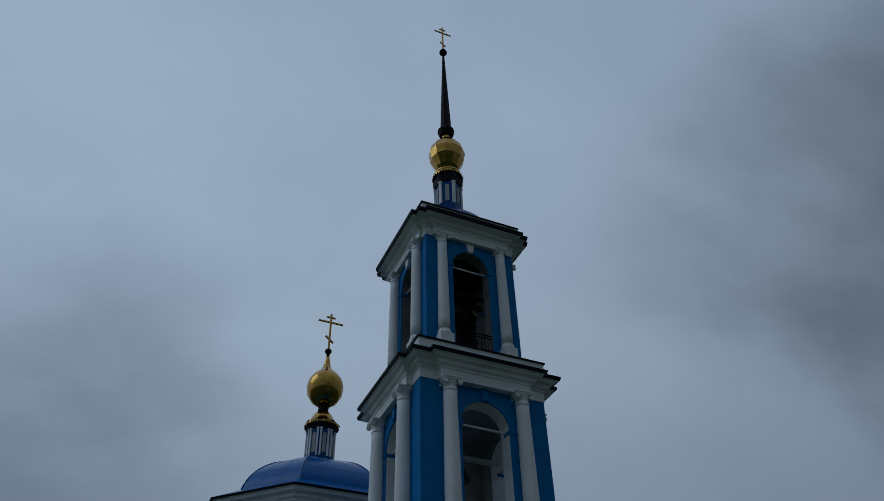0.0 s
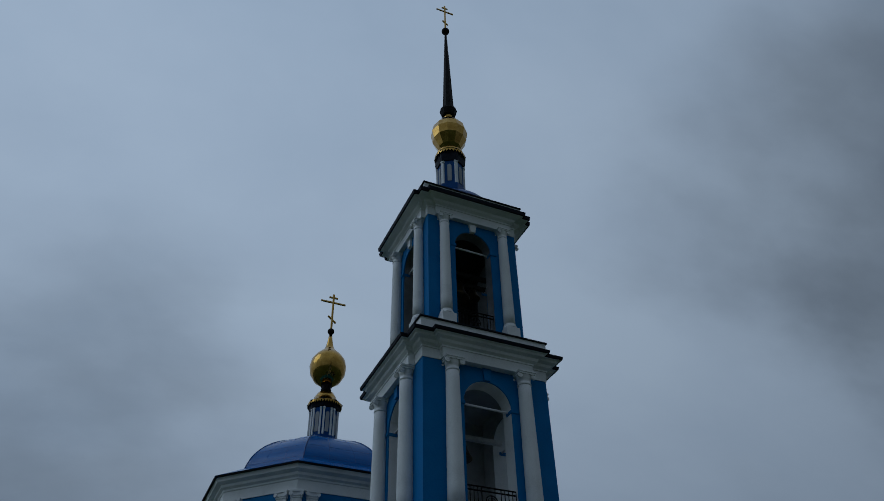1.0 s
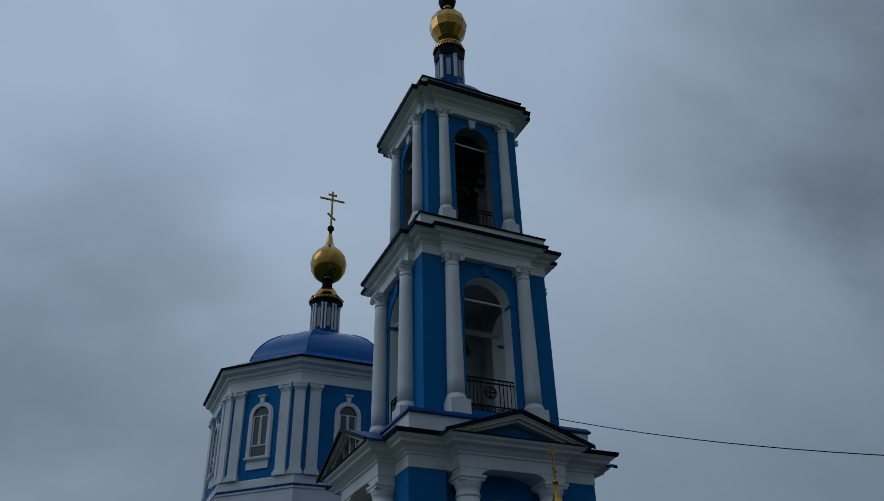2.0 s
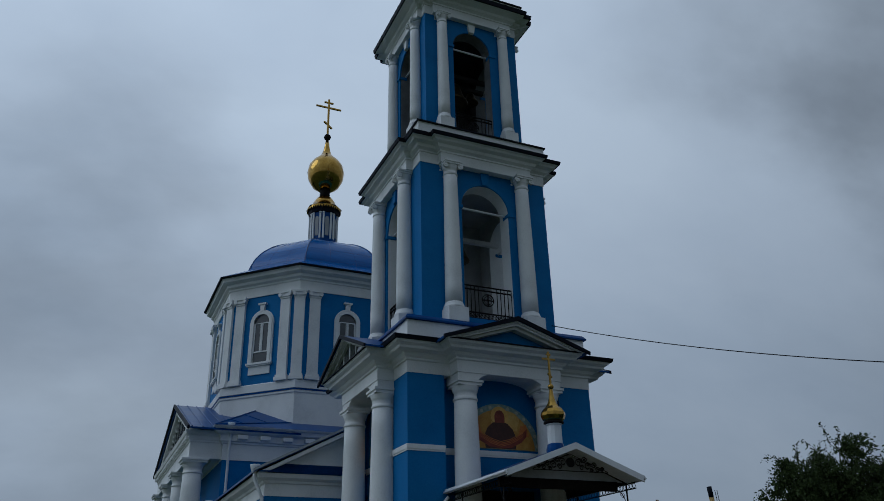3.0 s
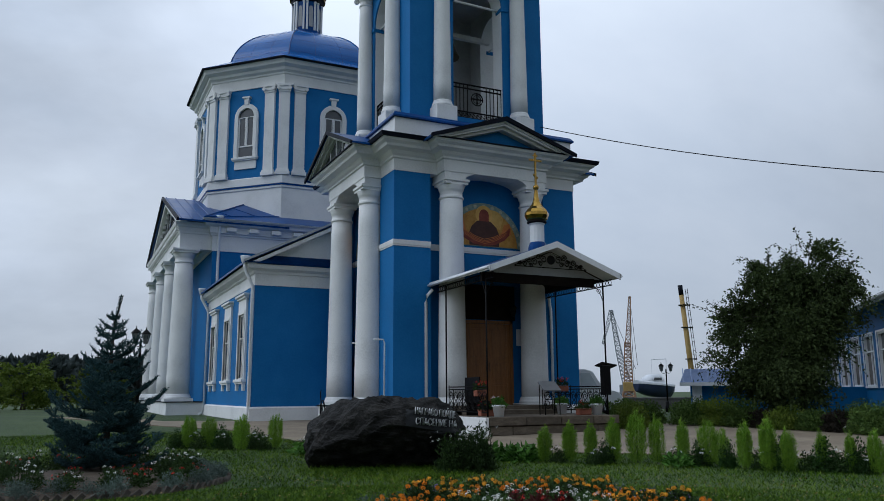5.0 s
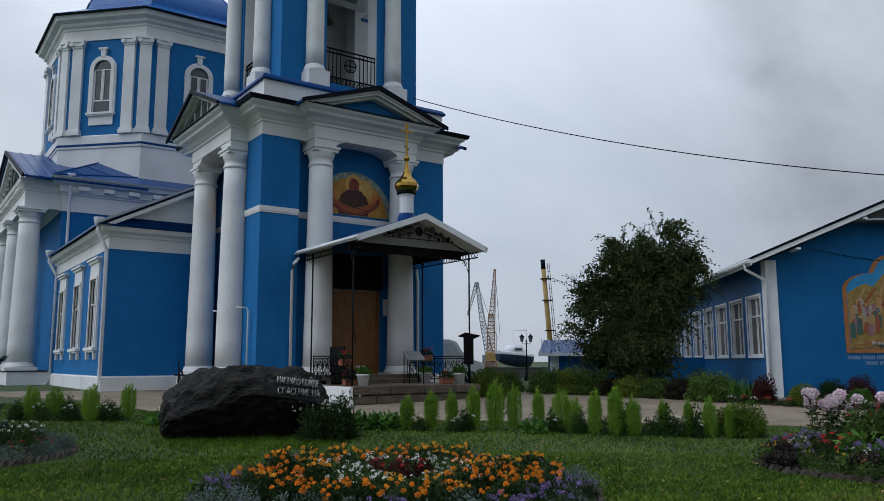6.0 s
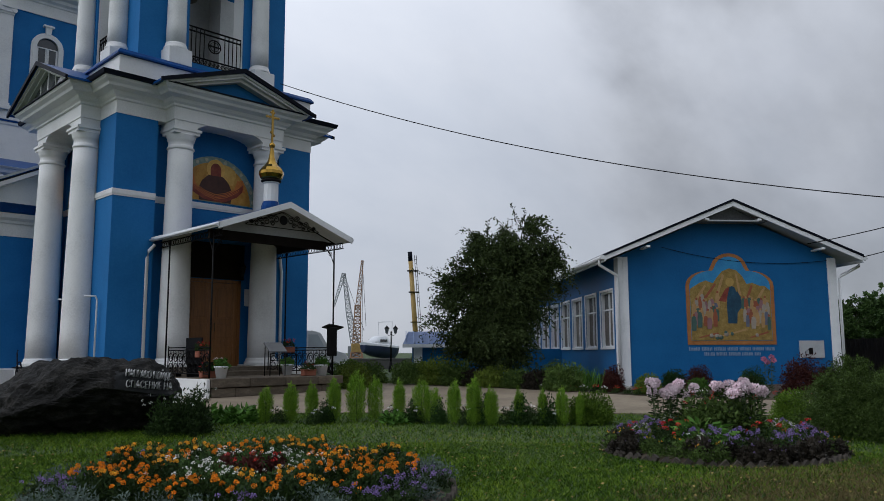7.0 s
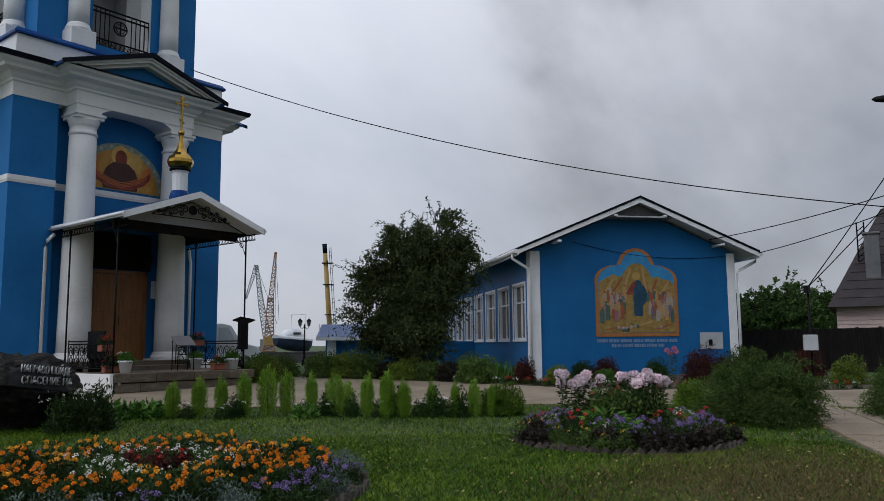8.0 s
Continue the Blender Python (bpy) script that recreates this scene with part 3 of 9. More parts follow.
    for i in range(13):
        a = math.pi * (i + 0.5) / 13
        part("rosette", lathe(bmesh.new(), [(0.07, -0.004), (0.06, 0.004)], 10, m=Matrix.Translation((1.54 * math.cos(a), -0.034, 1.54 * math.sin(a))) @ pose(0, 0, 0, 90)), pale, ic)
    return ic


icon(0)
icon(3)


def railing(parent, m, hw, h, ring=True):
    """A wrought-iron railing with bars, a scrolled lower band and a ringed cross in the middle."""
    rl = thing("railing", "black wrought-iron balcony railing with ring emblem", "", m)
    rl.parent = parent
    bm = bmesh.new()
    bm.free()
    for z in (0.06, 0.30, h - 0.16, h):
        part("rail", pipe([(-hw, 0, z), (hw, 0, z)], 0.034, 5), IRON, rl)
    n = int(hw * 2 / 0.16)
    bar = None
    for i in range(n + 1):
        x = -hw + 2 * hw * i / n
        if ring and abs(x) < 0.27:
            continue
        if bar is None:
            bar = part("bar", pipe([(0, 0, 0.06), (0, 0, h)], 0.021, 4), IRON, rl)
            bar.matrix_basis = Matrix.Translation((x, 0, 0))
        else:
            twin(bar, Matrix.Translation((x, 0, 0)))
    for i in range(n):
        bm = bmesh.new()
        x = -hw + 2 * hw * (i + 0.5) / n
        for s in (-1, 1):
            tube(bm, [(x + s * (0.07 - 0.02 * j / 2) * math.cos(j * 0.7), 0, 0.18 + 0.07 * math.sin(j * 0.7) * s) for j in range(8)], 0.014, 4)
        part("scroll_bar", bm, IRON, rl)
    if ring:
        bm = bmesh.new()
        zc = (h + 0.33) / 2
        tube(bm, [(0.25 * math.cos(a * math.pi / 10), 0, zc + 0.25 * math.sin(a * math.pi / 10)) for a in range(21)], 0.026, 5)
        tube(bm, [(0.17 * math.cos(a * math.pi / 10), 0, zc + 0.17 * math.sin(a * math.pi / 10)) for a in range(21)], 0.014, 5)
        box(bm, -0.025, 0.025, -0.015, 0.015, zc - 0.24, zc + 0.24), box(bm, -0.24, 0.24, -0.015, 0.015, zc - 0.025, zc + 0.025)
        part("ring_emblem", bm, IRON, rl)


INNER = WHITE
# limewash grey carries the lower belfry's inner shade; a plain grey elsewhere
LIMEWASH = surface("greyed_limewash", (0.24, 0.245, 0.25), (0.33, 0.335, 0.34), (0.42, 0.425, 0.43), 0.9, 14, (0.7, 0.9), bump=0.12)
# grey for upper arch reveals and gable soffit, their shade in the colour
GREYREV = surface("shade_grey", (0.08, 0.085, 0.09), (0.14, 0.145, 0.15), (0.2, 0.205, 0.21), 1.2, 14, (0.8, 0.95), bump=0.1)
# near black: the upper belfry's shade is put into this colour
DUSKY = surface("shade_dark_belfry_inside", (0.012, 0.012, 0.012), (0.025, 0.024, 0.023), (0.045, 0.043, 0.04), 1.2, 12, (0.8, 0.95), bump=0.1)


def belfry(z0, z1, hx, hy, t, ow, floor, spring, colx, coly, cz0, r0, r1, ped, ent, tip, att, key):
    """An open tier: four arched walls, floor, ceiling, columns, entablature, tie bars."""
    for k in range(4):
        m = face_m(k, hx, hy)
        w = hx if k % 2 == 0 else hy - t
        bm = arch_wall(bmesh.new(), w, z0, z1 + 0.3, t, ow, floor, spring, ow, m)
        part("wall", bm, BLUE, tower)
        # white reveal lining, with a raised archivolt inside; upper tier greyed for arch shade
        bm = bmesh.new()
        n = 16
        e = [(ow, floor)] + [(ow * math.cos(math.pi * i / n), spring + ow * math.sin(math.pi * i / n)) for i in range(n + 1)] + [(-ow, floor)]
        i_ = [(x * (ow - 0.02) / ow, z if z <= spring else spring + (z - spring) * (ow - 0.02) / ow) for x, z in e]
        for (a, b), (c, d) in zip(zip(e, e[1:]), zip(i_, i_[1:])):
            for yy in ((0.06, t + 0.02),):
                vs = [bm.verts.new(m @ Vector((p[0], y, p[1]))) for p, y in ((c, yy[0]), (d, yy[0]), (d, yy[1]), (c, yy[1]))]
                bm.faces.new(vs)
                bm.faces.new([bm.verts.new(m @ Vector((p[0], yy[0], p[1]))) for p in (a, b, d, c)])
        bmesh.ops.remove_doubles(bm, verts=bm.verts, dist=0.0005)
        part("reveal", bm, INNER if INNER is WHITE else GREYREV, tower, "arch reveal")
        # impost at the spring line
        for s in (-1, 1):
            x0, x1 = sorted((s * (ow - 0.05), s * (ow + 0.30)))
            part("impost", blk(x0, x1, -0.05, t * 0.6, spring - 0.16, spring, 0.015, m), BLUE, tower)
        bm = bmesh.new()
        tube(bm, [m @ Vector((-ow, 0.3, spring + 0.02)), m @ Vector((ow, 0.3, spring - 0.02))], 0.045, 6)
        part("tie_bar", bm, WHITE, tower, "white tie bar across the arch")
        bm = bmesh.new()
        extrude_xz(bm, [(-0.13, spring + ow - 0.02), (0.13, spring + ow - 0.02), (0.2, key), (-0.2, key)], -0.11, 0.05, m)
        part("keystone", bevelled(bm, 0.01), WHITE if key > 20 else BLUE, tower)
        railing(tower, m @ Matrix.Translation((0, 0.16, floor)), ow - 0.02, 1.42)
    bm = bmesh.new()
    box(bm, -hx + t, hx - t, -hy + t, hy - t, floor - 0.25, floor)
    part("floor", bm, CONCRETE, tower)
    # inner plaster: corner lining and ceiling, belfry shade included in their colour
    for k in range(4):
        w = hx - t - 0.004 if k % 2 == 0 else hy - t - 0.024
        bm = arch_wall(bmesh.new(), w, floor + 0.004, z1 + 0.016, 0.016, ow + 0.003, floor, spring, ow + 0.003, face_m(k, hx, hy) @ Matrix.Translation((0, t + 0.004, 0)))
        part("inner_plaster", bm, LIMEWASH if INNER is WHITE else INNER, tower, "whitewashed belfry inside" if INNER is WHITE else "belfry inside, coloured dark for its shade")
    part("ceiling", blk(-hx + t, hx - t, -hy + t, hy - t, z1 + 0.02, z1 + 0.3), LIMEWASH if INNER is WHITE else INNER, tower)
    spread_columns(tower, [(s * colx, q * coly) for q in (-1, 1) for s in (-1, 1)] + [(q * (hx + coly - hy), s * (colx - hx + hy)) for q in (-1, 1) for s in (-1, 1)],
                   cz0, z1, r0, r1, ped=ped, ionic=True, abacus=1.2)
    f = z1
    E = cross_rect(0, 0, hx, hy, colx + 0.42, colx - hx + hy + 0.42, ent)
    d, fl = tip, 0.93 if z0 < 15 else 0.86
    bm = bmesh.new()
    sweep(bm, E, [(-0.4, f), (0.03, f), (0.03, f + 0.45), (0.07, f + 0.47), (0.07, f + 0.54), (d * 0.35, f + 0.62), (d * 0.42, f + 0.74), (d * 0.72, f + 0.80), (d * 0.78, f + fl - 0.04), (d - 0.03, f + fl - 0.005), (-0.4, f + fl - 0.005)])
    part("entablature", bm, WHITE, tower)
    bm = bmesh.new()
    sweep(bm, E, [(-0.4, f + fl), (d + 0.03, f + fl), (d + 0.06, f + 1.07), (d - 0.02, f + 1.09), (-0.3, f + 1.22)])
    part("cornice_flashing", bm, FLASH, tower, "dark metal flashing on the cornice")
    bm = bmesh.new()
    sweep(bm, rect(0, 0, hx + att[0], hy + att[0]), [(-0.9, f + 1.0), (0, f + 1.0), (0, att[1] - 0.08), (-0.9, att[1] - 0.08)])
    part("attic", bm, WHITE, tower)
    bm = bmesh.new()
    sweep(bm, rect(0, 0, hx + att[0], hy + att[0]), [(-1.0, att[1] - 0.08), (0.07, att[1] - 0.08), (0.07, att[1] - 0.02), (-0.9, att[1] + 0.22)])
    part("attic_flashing", bm, FLASH, tower)


belfry(11.5, 18.48, 2.92, 2.78, 0.72, 1.10, 11.9, 16.80, 1.68, 3.0, 11.46, 0.34, 0.28, 0.58, 0.28, 0.58, (0.12, 20.45), 18.46)
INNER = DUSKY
belfry(20.3, 26.98, 2.37, 2.22, 0.60, 0.96, 20.45, 25.54, 1.58, 2.39, 20.42, 0.27, 0.225, 0.66, 0.2, 0.62, (0.30, 28.80), 26.96)


def bell(parent, x, y, z, r):
    b = thing("bell", "dark bronze church bell hung from a beam", "", Matrix.Translation((x, y, z)))
    b.parent = parent
    bm = lathe(bmesh.new(), [(r, 0), (r * 1.02, 0.06 * r), (r * 0.86, 0.35 * r), (r * 0.68, 0.8 * r), (r * 0.58, 1.2 * r), (r * 0.5, 1.42 * r), (r * 0.25, 1.52 * r), (r * 0.12, 1.56 * r), (r * 0.12, 1.8 * r)], 28)
    part("bell_body", bm, BRONZE, b)
    part("clapper", lathe(bmesh.new(), [(0.02, -0.1 * r), (0.09 * r, -0.1 * r), (0.11 * r, 0.0), (0.03, 0.12 * r), (0.03, 1.3 * r)], 10), IRON, b)


for z, lst in ((25.2, ((0.0, 0.0, 0.72), (-1.25, -0.35, 0.42), (1.2, 0.4, 0.36), (-1.1, 0.9, 0.3))), (16.7, ((0.1, 0.3, 0.55),))):
    bm = bmesh.new()
    for y in (-0.35, 0.4) if z > 20 else (0.3,):
        box(bm, -1.9 if z > 20 else -2.2, 1.9 if z > 20 else 2.2, y - 0.09, y + 0.09, z, z + 0.2)
    # the upper beam shares the dark colour that holds the belfry's shade
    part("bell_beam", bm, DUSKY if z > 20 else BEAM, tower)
    for x, y, r in lst:
        bell(tower, x, y, z - 1.8 * r, r)

# Roof, lantern, gilded ball and spire.
bm = bmesh.new()
lathe(bm, [(max(0.6, 2.45 * math.cos(i * math.pi / 22)), 28.6 + 1.72 * math.sin(i * math.pi / 22)) for i in range(11)], 32)
part("roof", bm, ROOFBLUE, tower, "blue sheet metal low dome")


def lantern(parent, z0, z1, r, n, cz, cr, belt, pairs=False):
    """A small many-sided drum with pilasters and pointed blind windows, and a gilded crown."""
    t0 = math.pi / n
    part("lantern_drum", lathe(bmesh.new(), [(r * 1.08, z0 - 1.1), (r * 1.08, z0 + 0.08), (r * 0.97, z0 + 0.12), (r * 0.97, z1)], n, smooth=False, turn=t0), ROOFBLUE, parent)
    for i in range(n):
        a = 2 * math.pi * i / n + t0
        m = Matrix.Translation((r * 0.96 * math.cos(a), r * 0.96 * math.sin(a), 0)) @ pose(0, 0, 0, 0, 0, math.degrees(a))
        w = r * (0.06 if pairs else 0.11)
        for off in (-r * 0.115, r * 0.115) if pairs else (0.0,):
            bm = bmesh.new()
            box(bm, -0.05, 0.05, off - w, off + w, z0 + 0.1, z1 - 0.16, m)
            box(bm, -0.05, 0.075, off - w * 1.3, off + w * 1.3, z1 - 0.16, z1 - 0.05, m)
            part("lantern_pilaster", bevelled(bm, 0.008), WHITE, parent)
        a += t0
        ap = r * math.cos(t0) * 0.97
        m = Matrix.Translation((ap * math.cos(a), ap * math.sin(a), 0)) @ pose(0, 0, 0, 0, 0, math.degrees(a) + 90)
        w = r * (0.13 if pairs else 0.15)
        hgt_ = z1 - z0
        bm = extrude_xz(bmesh.new(), [(-w, z0 + 0.16 * hgt_), (w, z0 + 0.16 * hgt_)] + [(w * math.cos(math.pi * j / 8), z0 + 0.78 * hgt_ + w * math.sin(math.pi * j / 8)) for j in range(9)], -0.03, 0.02, m)
        part("blind_window", bm, LIMEWASH, parent)
    part("lantern_cornice", lathe(bmesh.new(), [(r * 0.9, z1 - 0.02), (r * 1.06, z1), (r * 1.1, z1 + (cz - z1) * 0.4), (cr * 0.92, cz - 0.06), (cr, cz), (cr, cz + 0.06), (cr * 0.9, cz + 0.1)], n if n > 8 else n, smooth=False, turn=t0), FLASH, parent)
    bm = bmesh.new()
    m_ = n * 5
    for i in range(m_):
        a = 2 * math.pi * (i + 0.5) / m_
        m = Matrix.Translation((cr * 0.93 * math.cos(a), cr * 0.93 * math.sin(a), cz - 0.03)) @ pose(0, 0, 0, 0, 0, math.degrees(a) + 90)
        w = math.pi * cr * 0.93 / m_
        extrude_xz(bm, [(-w, 0.0), (0, -belt), (w, 0.0), (w, 0.05), (-w, 0.05)], -0.03, 0.01, m)
    part("gilded_valance", bm, GOLD, parent, "gilded toothed valance")


def orthodox_cross(parent, z0, z1, half, t, at=(0, 0), name="cross"):
    """A gilded cross with a short top bar, a long bar and a slanting foot bar."""
    x, y = at
    h = z1 - z0
    c = part(name, blk(x - t, x + t, y - t, y + t, z0, z1, t * 0.3), GOLD, parent, "gilded three-barred cross")
    part("crossbar", blk(x - half, x + half, y - t * 0.8, y + t * 0.8, z0 + h * 0.74, z0 + h * 0.74 + 2 * t, t * 0.3), GOLD, c)
    part("top_bar", blk(x - half * 0.36, x + half * 0.36, y - t * 0.8, y + t * 0.8, z0 + h * 0.88, z0 + h * 0.88 + 2 * t, t * 0.3), GOLD, c)
    m = Matrix.Translation((x, y, z0 + h * 0.28)) @ pose(0, 0, 0, 0, 40, 0)
    part("slanting_bar", blk(-half * 0.42, half * 0.42, -t * 0.8, t * 0.8, -t, t, t * 0.3, m), GOLD, c)
    return c


lantern(tower, 31.15, 33.0, 0.78, 6, 33.75, 0.92, 0.14)
part("lantern_cap", lathe(bmesh.new(), [(0.86, 33.82), (0.8, 34.05), (0.62, 34.28), (0.5, 34.45)], 16, turn=0.2), GOLD, tower)
part("gilded_ball", lathe(bmesh.new(), [(0.45, 34.35), (0.66, 34.6), (0.98, 35.2), (1.08, 35.75), (0.98, 36.2), (0.66, 36.7), (0.36, 36.98), (0.26, 37.15), (0.28, 37.4)], 12, smooth=False), GOLD, tower, "faceted gilded ball")
part("spire_collar", lathe(bmesh.new(), [(0.30, 37.35), (0.40, 37.42), (0.52, 37.8), (0.50, 37.92), (0.34, 38.05)], 12, smooth=False), DARKGOLD, tower)
part("spire", lathe(bmesh.new(), [(0.36, 38.0), (0.30, 39.5), (0.19, 42.5), (0.075, 45.5)], 8, smooth=False), DARKGOLD, tower, "slender dark metal spire")
part("spire_ball", lathe(bmesh.new(), [(0.06, 45.45)] + [(0.26 * math.sin(math.pi * i / 10), 45.9 - 0.26 * math.cos(math.pi * i / 10)) for i in range(1, 10)] + [(0.05, 46.2)], 16), DARKGOLD, tower)
orthodox_cross(tower, 46.1, 48.8, 0.62, 0.05)

# Rainwater pipes on the tower.
WPIPE = surface("white_painted_pipe", (0.62, 0.64, 0.66), (0.73, 0.75, 0.77), (0.80, 0.81, 0.83), 3, 30, (0.4, 0.6), bump=0.05)
part("downpipe", pipe([(-2.4, -3.42 - 0.2, 5.05), (-2.55, -3.5, 4.85), (-2.6, -3.5, 4.6), (-2.6, -3.5, 0.9)], 0.055), WPIPE, tower, "white downpipe")
part("downpipe", pipe([(2.4, -3.42 - 0.2, 5.0), (2.5, -3.5, 4.8), (2.55, -3.5, 4.5), (2.55, -3.5, 0.9)], 0.055), WPIPE, tower, "white downpipe")
for y0 in (-2.9, -0.6):
    part("wall_pipe", pipe([(-3.9, y0, 1.2), (-3.9, y0, 3.2), (-3.95, y0, 3.32), (-4.3, y0, 3.32)], 0.03, 6), WPIPE, tower)

# ---- refectory between tower and church ----
RX, RY0, RY1, RHW = TX, 31.84, 43.3, 7.07
refectory = thing("refectory", "low blue plaster refectory wing with white frieze and framed windows", "church wing", turn_z(RX, RY0, 0, 0))
RL = RY1 - RY0


def framed_window(parent, m, w, h, arch=False, hood=True):
    """A window in a white surround: frame, mullions, panes, hood, sill with two brackets."""
    wd = thing("window", "white framed window in a plaster surround", "", m)
    wd.parent = parent
    n = 12
    if arch:
        out = [(-w - 0.28, 0), (w + 0.28, 0)] + [((w + 0.28) * math.cos(math.pi * i / n), h + (w + 0.28) * math.sin(math.pi * i / n)) for i in range(n + 1)]
        inn = [(-w, 0), (w, 0)] + [(w * math.cos(math.pi * i / n), h + w * math.sin(math.pi * i / n)) for i in range(n + 1)]
        out2 = [(-w - 0.2, 0), (w + 0.2, 0)] + [((w + 0.2) * math.cos(math.pi * i / n), h + (w + 0.2) * math.sin(math.pi * i / n)) for i in range(n + 1)]
    else:
        out = [(-w - 0.22, 0), (w + 0.22, 0), (w + 0.22, h + 0.75), (-w - 0.22, h + 0.75)]
        inn = [(-w, 0), (w, 0), (w, h), (-w, h)]
        out2 = [(-w - 0.12, 0), (w + 0.12, 0), (w + 0.12, h + 0.12), (-w - 0.12, h + 0.12)]
    bm = bmesh.new()

    def ring(o, i, y):
        a = [bm.verts.new((x, y, z)) for x, z in o]
        b = [bm.verts.new((x, y, z)) for x, z in i]
        c = [bm.verts.new((x, 0.12, z)) for x, z in i]
        d = [bm.verts.new((x, 0.02, z)) for x, z in o]
        k = len(o)
        for j in range(k):
            j2 = (j + 1) % k
            bm.faces.new((a[j], a[j2], b[j2], b[j]))
            bm.faces.new((b[j], b[j2], c[j2], c[j]))
            bm.faces.new((a[j], a[j2], d[j2], d[j]))
    ring(out, inn, -0.09)
    ring(out2, inn, -0.13)
    part("surround", bm, WHITE, wd)
    part("pane", extrude_xz(bmesh.new(), inn, 0.0, 0.02), PANE, wd, "dark window pane")
    bm = bmesh.new()
    b = 0.055
    box(bm, -w, -w + b, -0.05, 0.0, 0, h), box(bm, w - b, w, -0.05, 0.0, 0, h), box(bm, -w, w, -0.05, 0.0, 0, b), box(bm, -w, w, -0.05, 0.0, h - b, h)
    if arch:
        box(bm, -b * 0.6, b * 0.6, -0.052, 0.0, h * 0.28, h), box(bm, -w, w, -0.052, 0.0, h * 0.26, h * 0.26 + b * 1.4)
        for s in (-1, 1):
            x0, x1 = sorted((s * 0.05, s * (w - b)))
            box(bm, x0, x0 + 0.04, -0.045, 0, h * 0.3, h - b), box(bm, x1 - 0.04, x1, -0.045, 0, h * 0.3, h - b)
    else:
        box(bm, -b * 0.5, b * 0.5, -0.052, 0.0, 0, h), box(bm, -w, w, -0.052, 0.0, h * 0.62, h * 0.62 + b)
    part("frame", bm, WHITE, wd)
    bm = bmesh.new()
    e = 0.34 if arch else 0.30
    box(bm, -w - e, w + e, -0.2, 0.02, -0.13, 0.0)
    box(bm, -w - e + 0.05, w + e - 0.05, -0.15, 0.02, -0.2, -0.13)
    part("sill", bevelled(bm, 0.012), WHITE, wd)
    bm = bmesh.new()
    if arch:
        extrude_xz(bm, [(-0.12, h + w + 0.2), (0.12, h + w + 0.2), (0.17, h + w + 0.62), (-0.17, h + w + 0.62)], -0.15, 0.02)
        box(bm, -0.27, 0.27, -0.2, 0.02, h + w + 0.62, h + w + 0.72)
        part("keystone", bm, WHITE, wd)
        part("apron", blk(-w - 0.2, w + 0.2, -0.05, 0.02, -0.72, -0.2, 0.01), WHITE, wd)
    else:
        box(bm, -w - 0.36, w + 0.36, -0.24, 0.02, h + 0.74, h + 0.84), box(bm, -w - 0.28, w + 0.28, -0.17, 0.02, h + 0.64, h + 0.74)
        part("hood", bevelled(bm, 0.012), WHITE, wd)
        bm = bmesh.new()
        for s in (-1, 1):
            x0, x1 = sorted((s * (w + 0.02), s * (w + 0.2)))
            box(bm, x0, x1, -0.12, 0.02, -0.48, -0.2)
        part("bracket", bevelled(bm, 0.012), WHITE, wd)
    return wd


bm = bmesh.new()
box(bm, -RHW, RHW, 0, RL, 0.9, 6.4)
part("wall", bm, BLUE, refectory)
bm = bmesh.new()
sweep(bm, rect(0, RL / 2, RHW, RL / 2), [(-0.2, 0.0), (0.1, 0.0), (0.1, 0.93), (0.0, 0.99), (-0.2, 0.99)])
part("plinth", bm, WHITE, refectory)
bm = bmesh.new()
sweep(bm, rect(0, RL / 2, RHW, RL / 2), [(-0.3, 5.84), (0.03, 5.84), (0.03, 6.30), (0.10, 6.33), (0.12, 6.42), (0.34, 6.5), (0.42, 6.66), (-0.3, 6.66)])
part("frieze", bm, WHITE, refectory)
# two-sided roof with a gable above the front wall
bm = bmesh.new()
for s in (-1, 1):
    pts = [(s * (RHW + 0.55), 6.68), (s * (RHW + 0.55), 6.76), (0, 10.62), (0, 10.5)]
    extrude_xz(bm, pts, -0.45, RL)
part("roof", bm, ROOFBLUE, refectory, "blue sheet metal gable roof")
bm = bmesh.new()
for s in (-1, 1):
    extrude_xz(bm, [(s * (RHW + 0.6), 6.69), (s * (RHW + 0.6), 6.79), (0, 10.65), (0, 10.54)], -0.5, -0.44)
part("verge_trim", bm, GREY, refectory, "pale grey verge trim")
part("gable", extrude_xz(bmesh.new(), [(-RHW + 0.6, 7.05), (RHW - 0.6, 7.05), (0, 10.42)], 0.0, 0.2), WHITE, refectory)
bm = bmesh.new()
for s in (-1, 1):
    extrude_xz(bm, [(s * (RHW + 0.4), 6.67), (s * (RHW + 0.1), 6.67), (0, 10.3), (0, 10.5)], -0.42, 0.05)
part("raking_cornice", bm, WHITE, refectory)
bm = bmesh.new()
bmv = [bm.verts.new(p) for p in ((-RHW - 0.5, -0.5, 6.68), (RHW + 0.5, -0.5, 6.68), (RHW - 0.6, -0.02, 7.1), (-RHW + 0.6, -0.02, 7.1))]
bm.faces.new(bmv)
bmesh.ops.solidify(bm, geom=list(bm.faces), thickness=0.04)
part("pent_roof", bm, ROOFBLUE, refectory, "blue sheet metal pent strip over the frieze")
for i, yy in enumerate((2.05, 5.4, 9.1)):
    framed_window(refectory, Matrix.Translation((-RHW, yy, 2.1)) @ pose(0, 0, 0, 0, 0, -90), 0.58, 2.72)


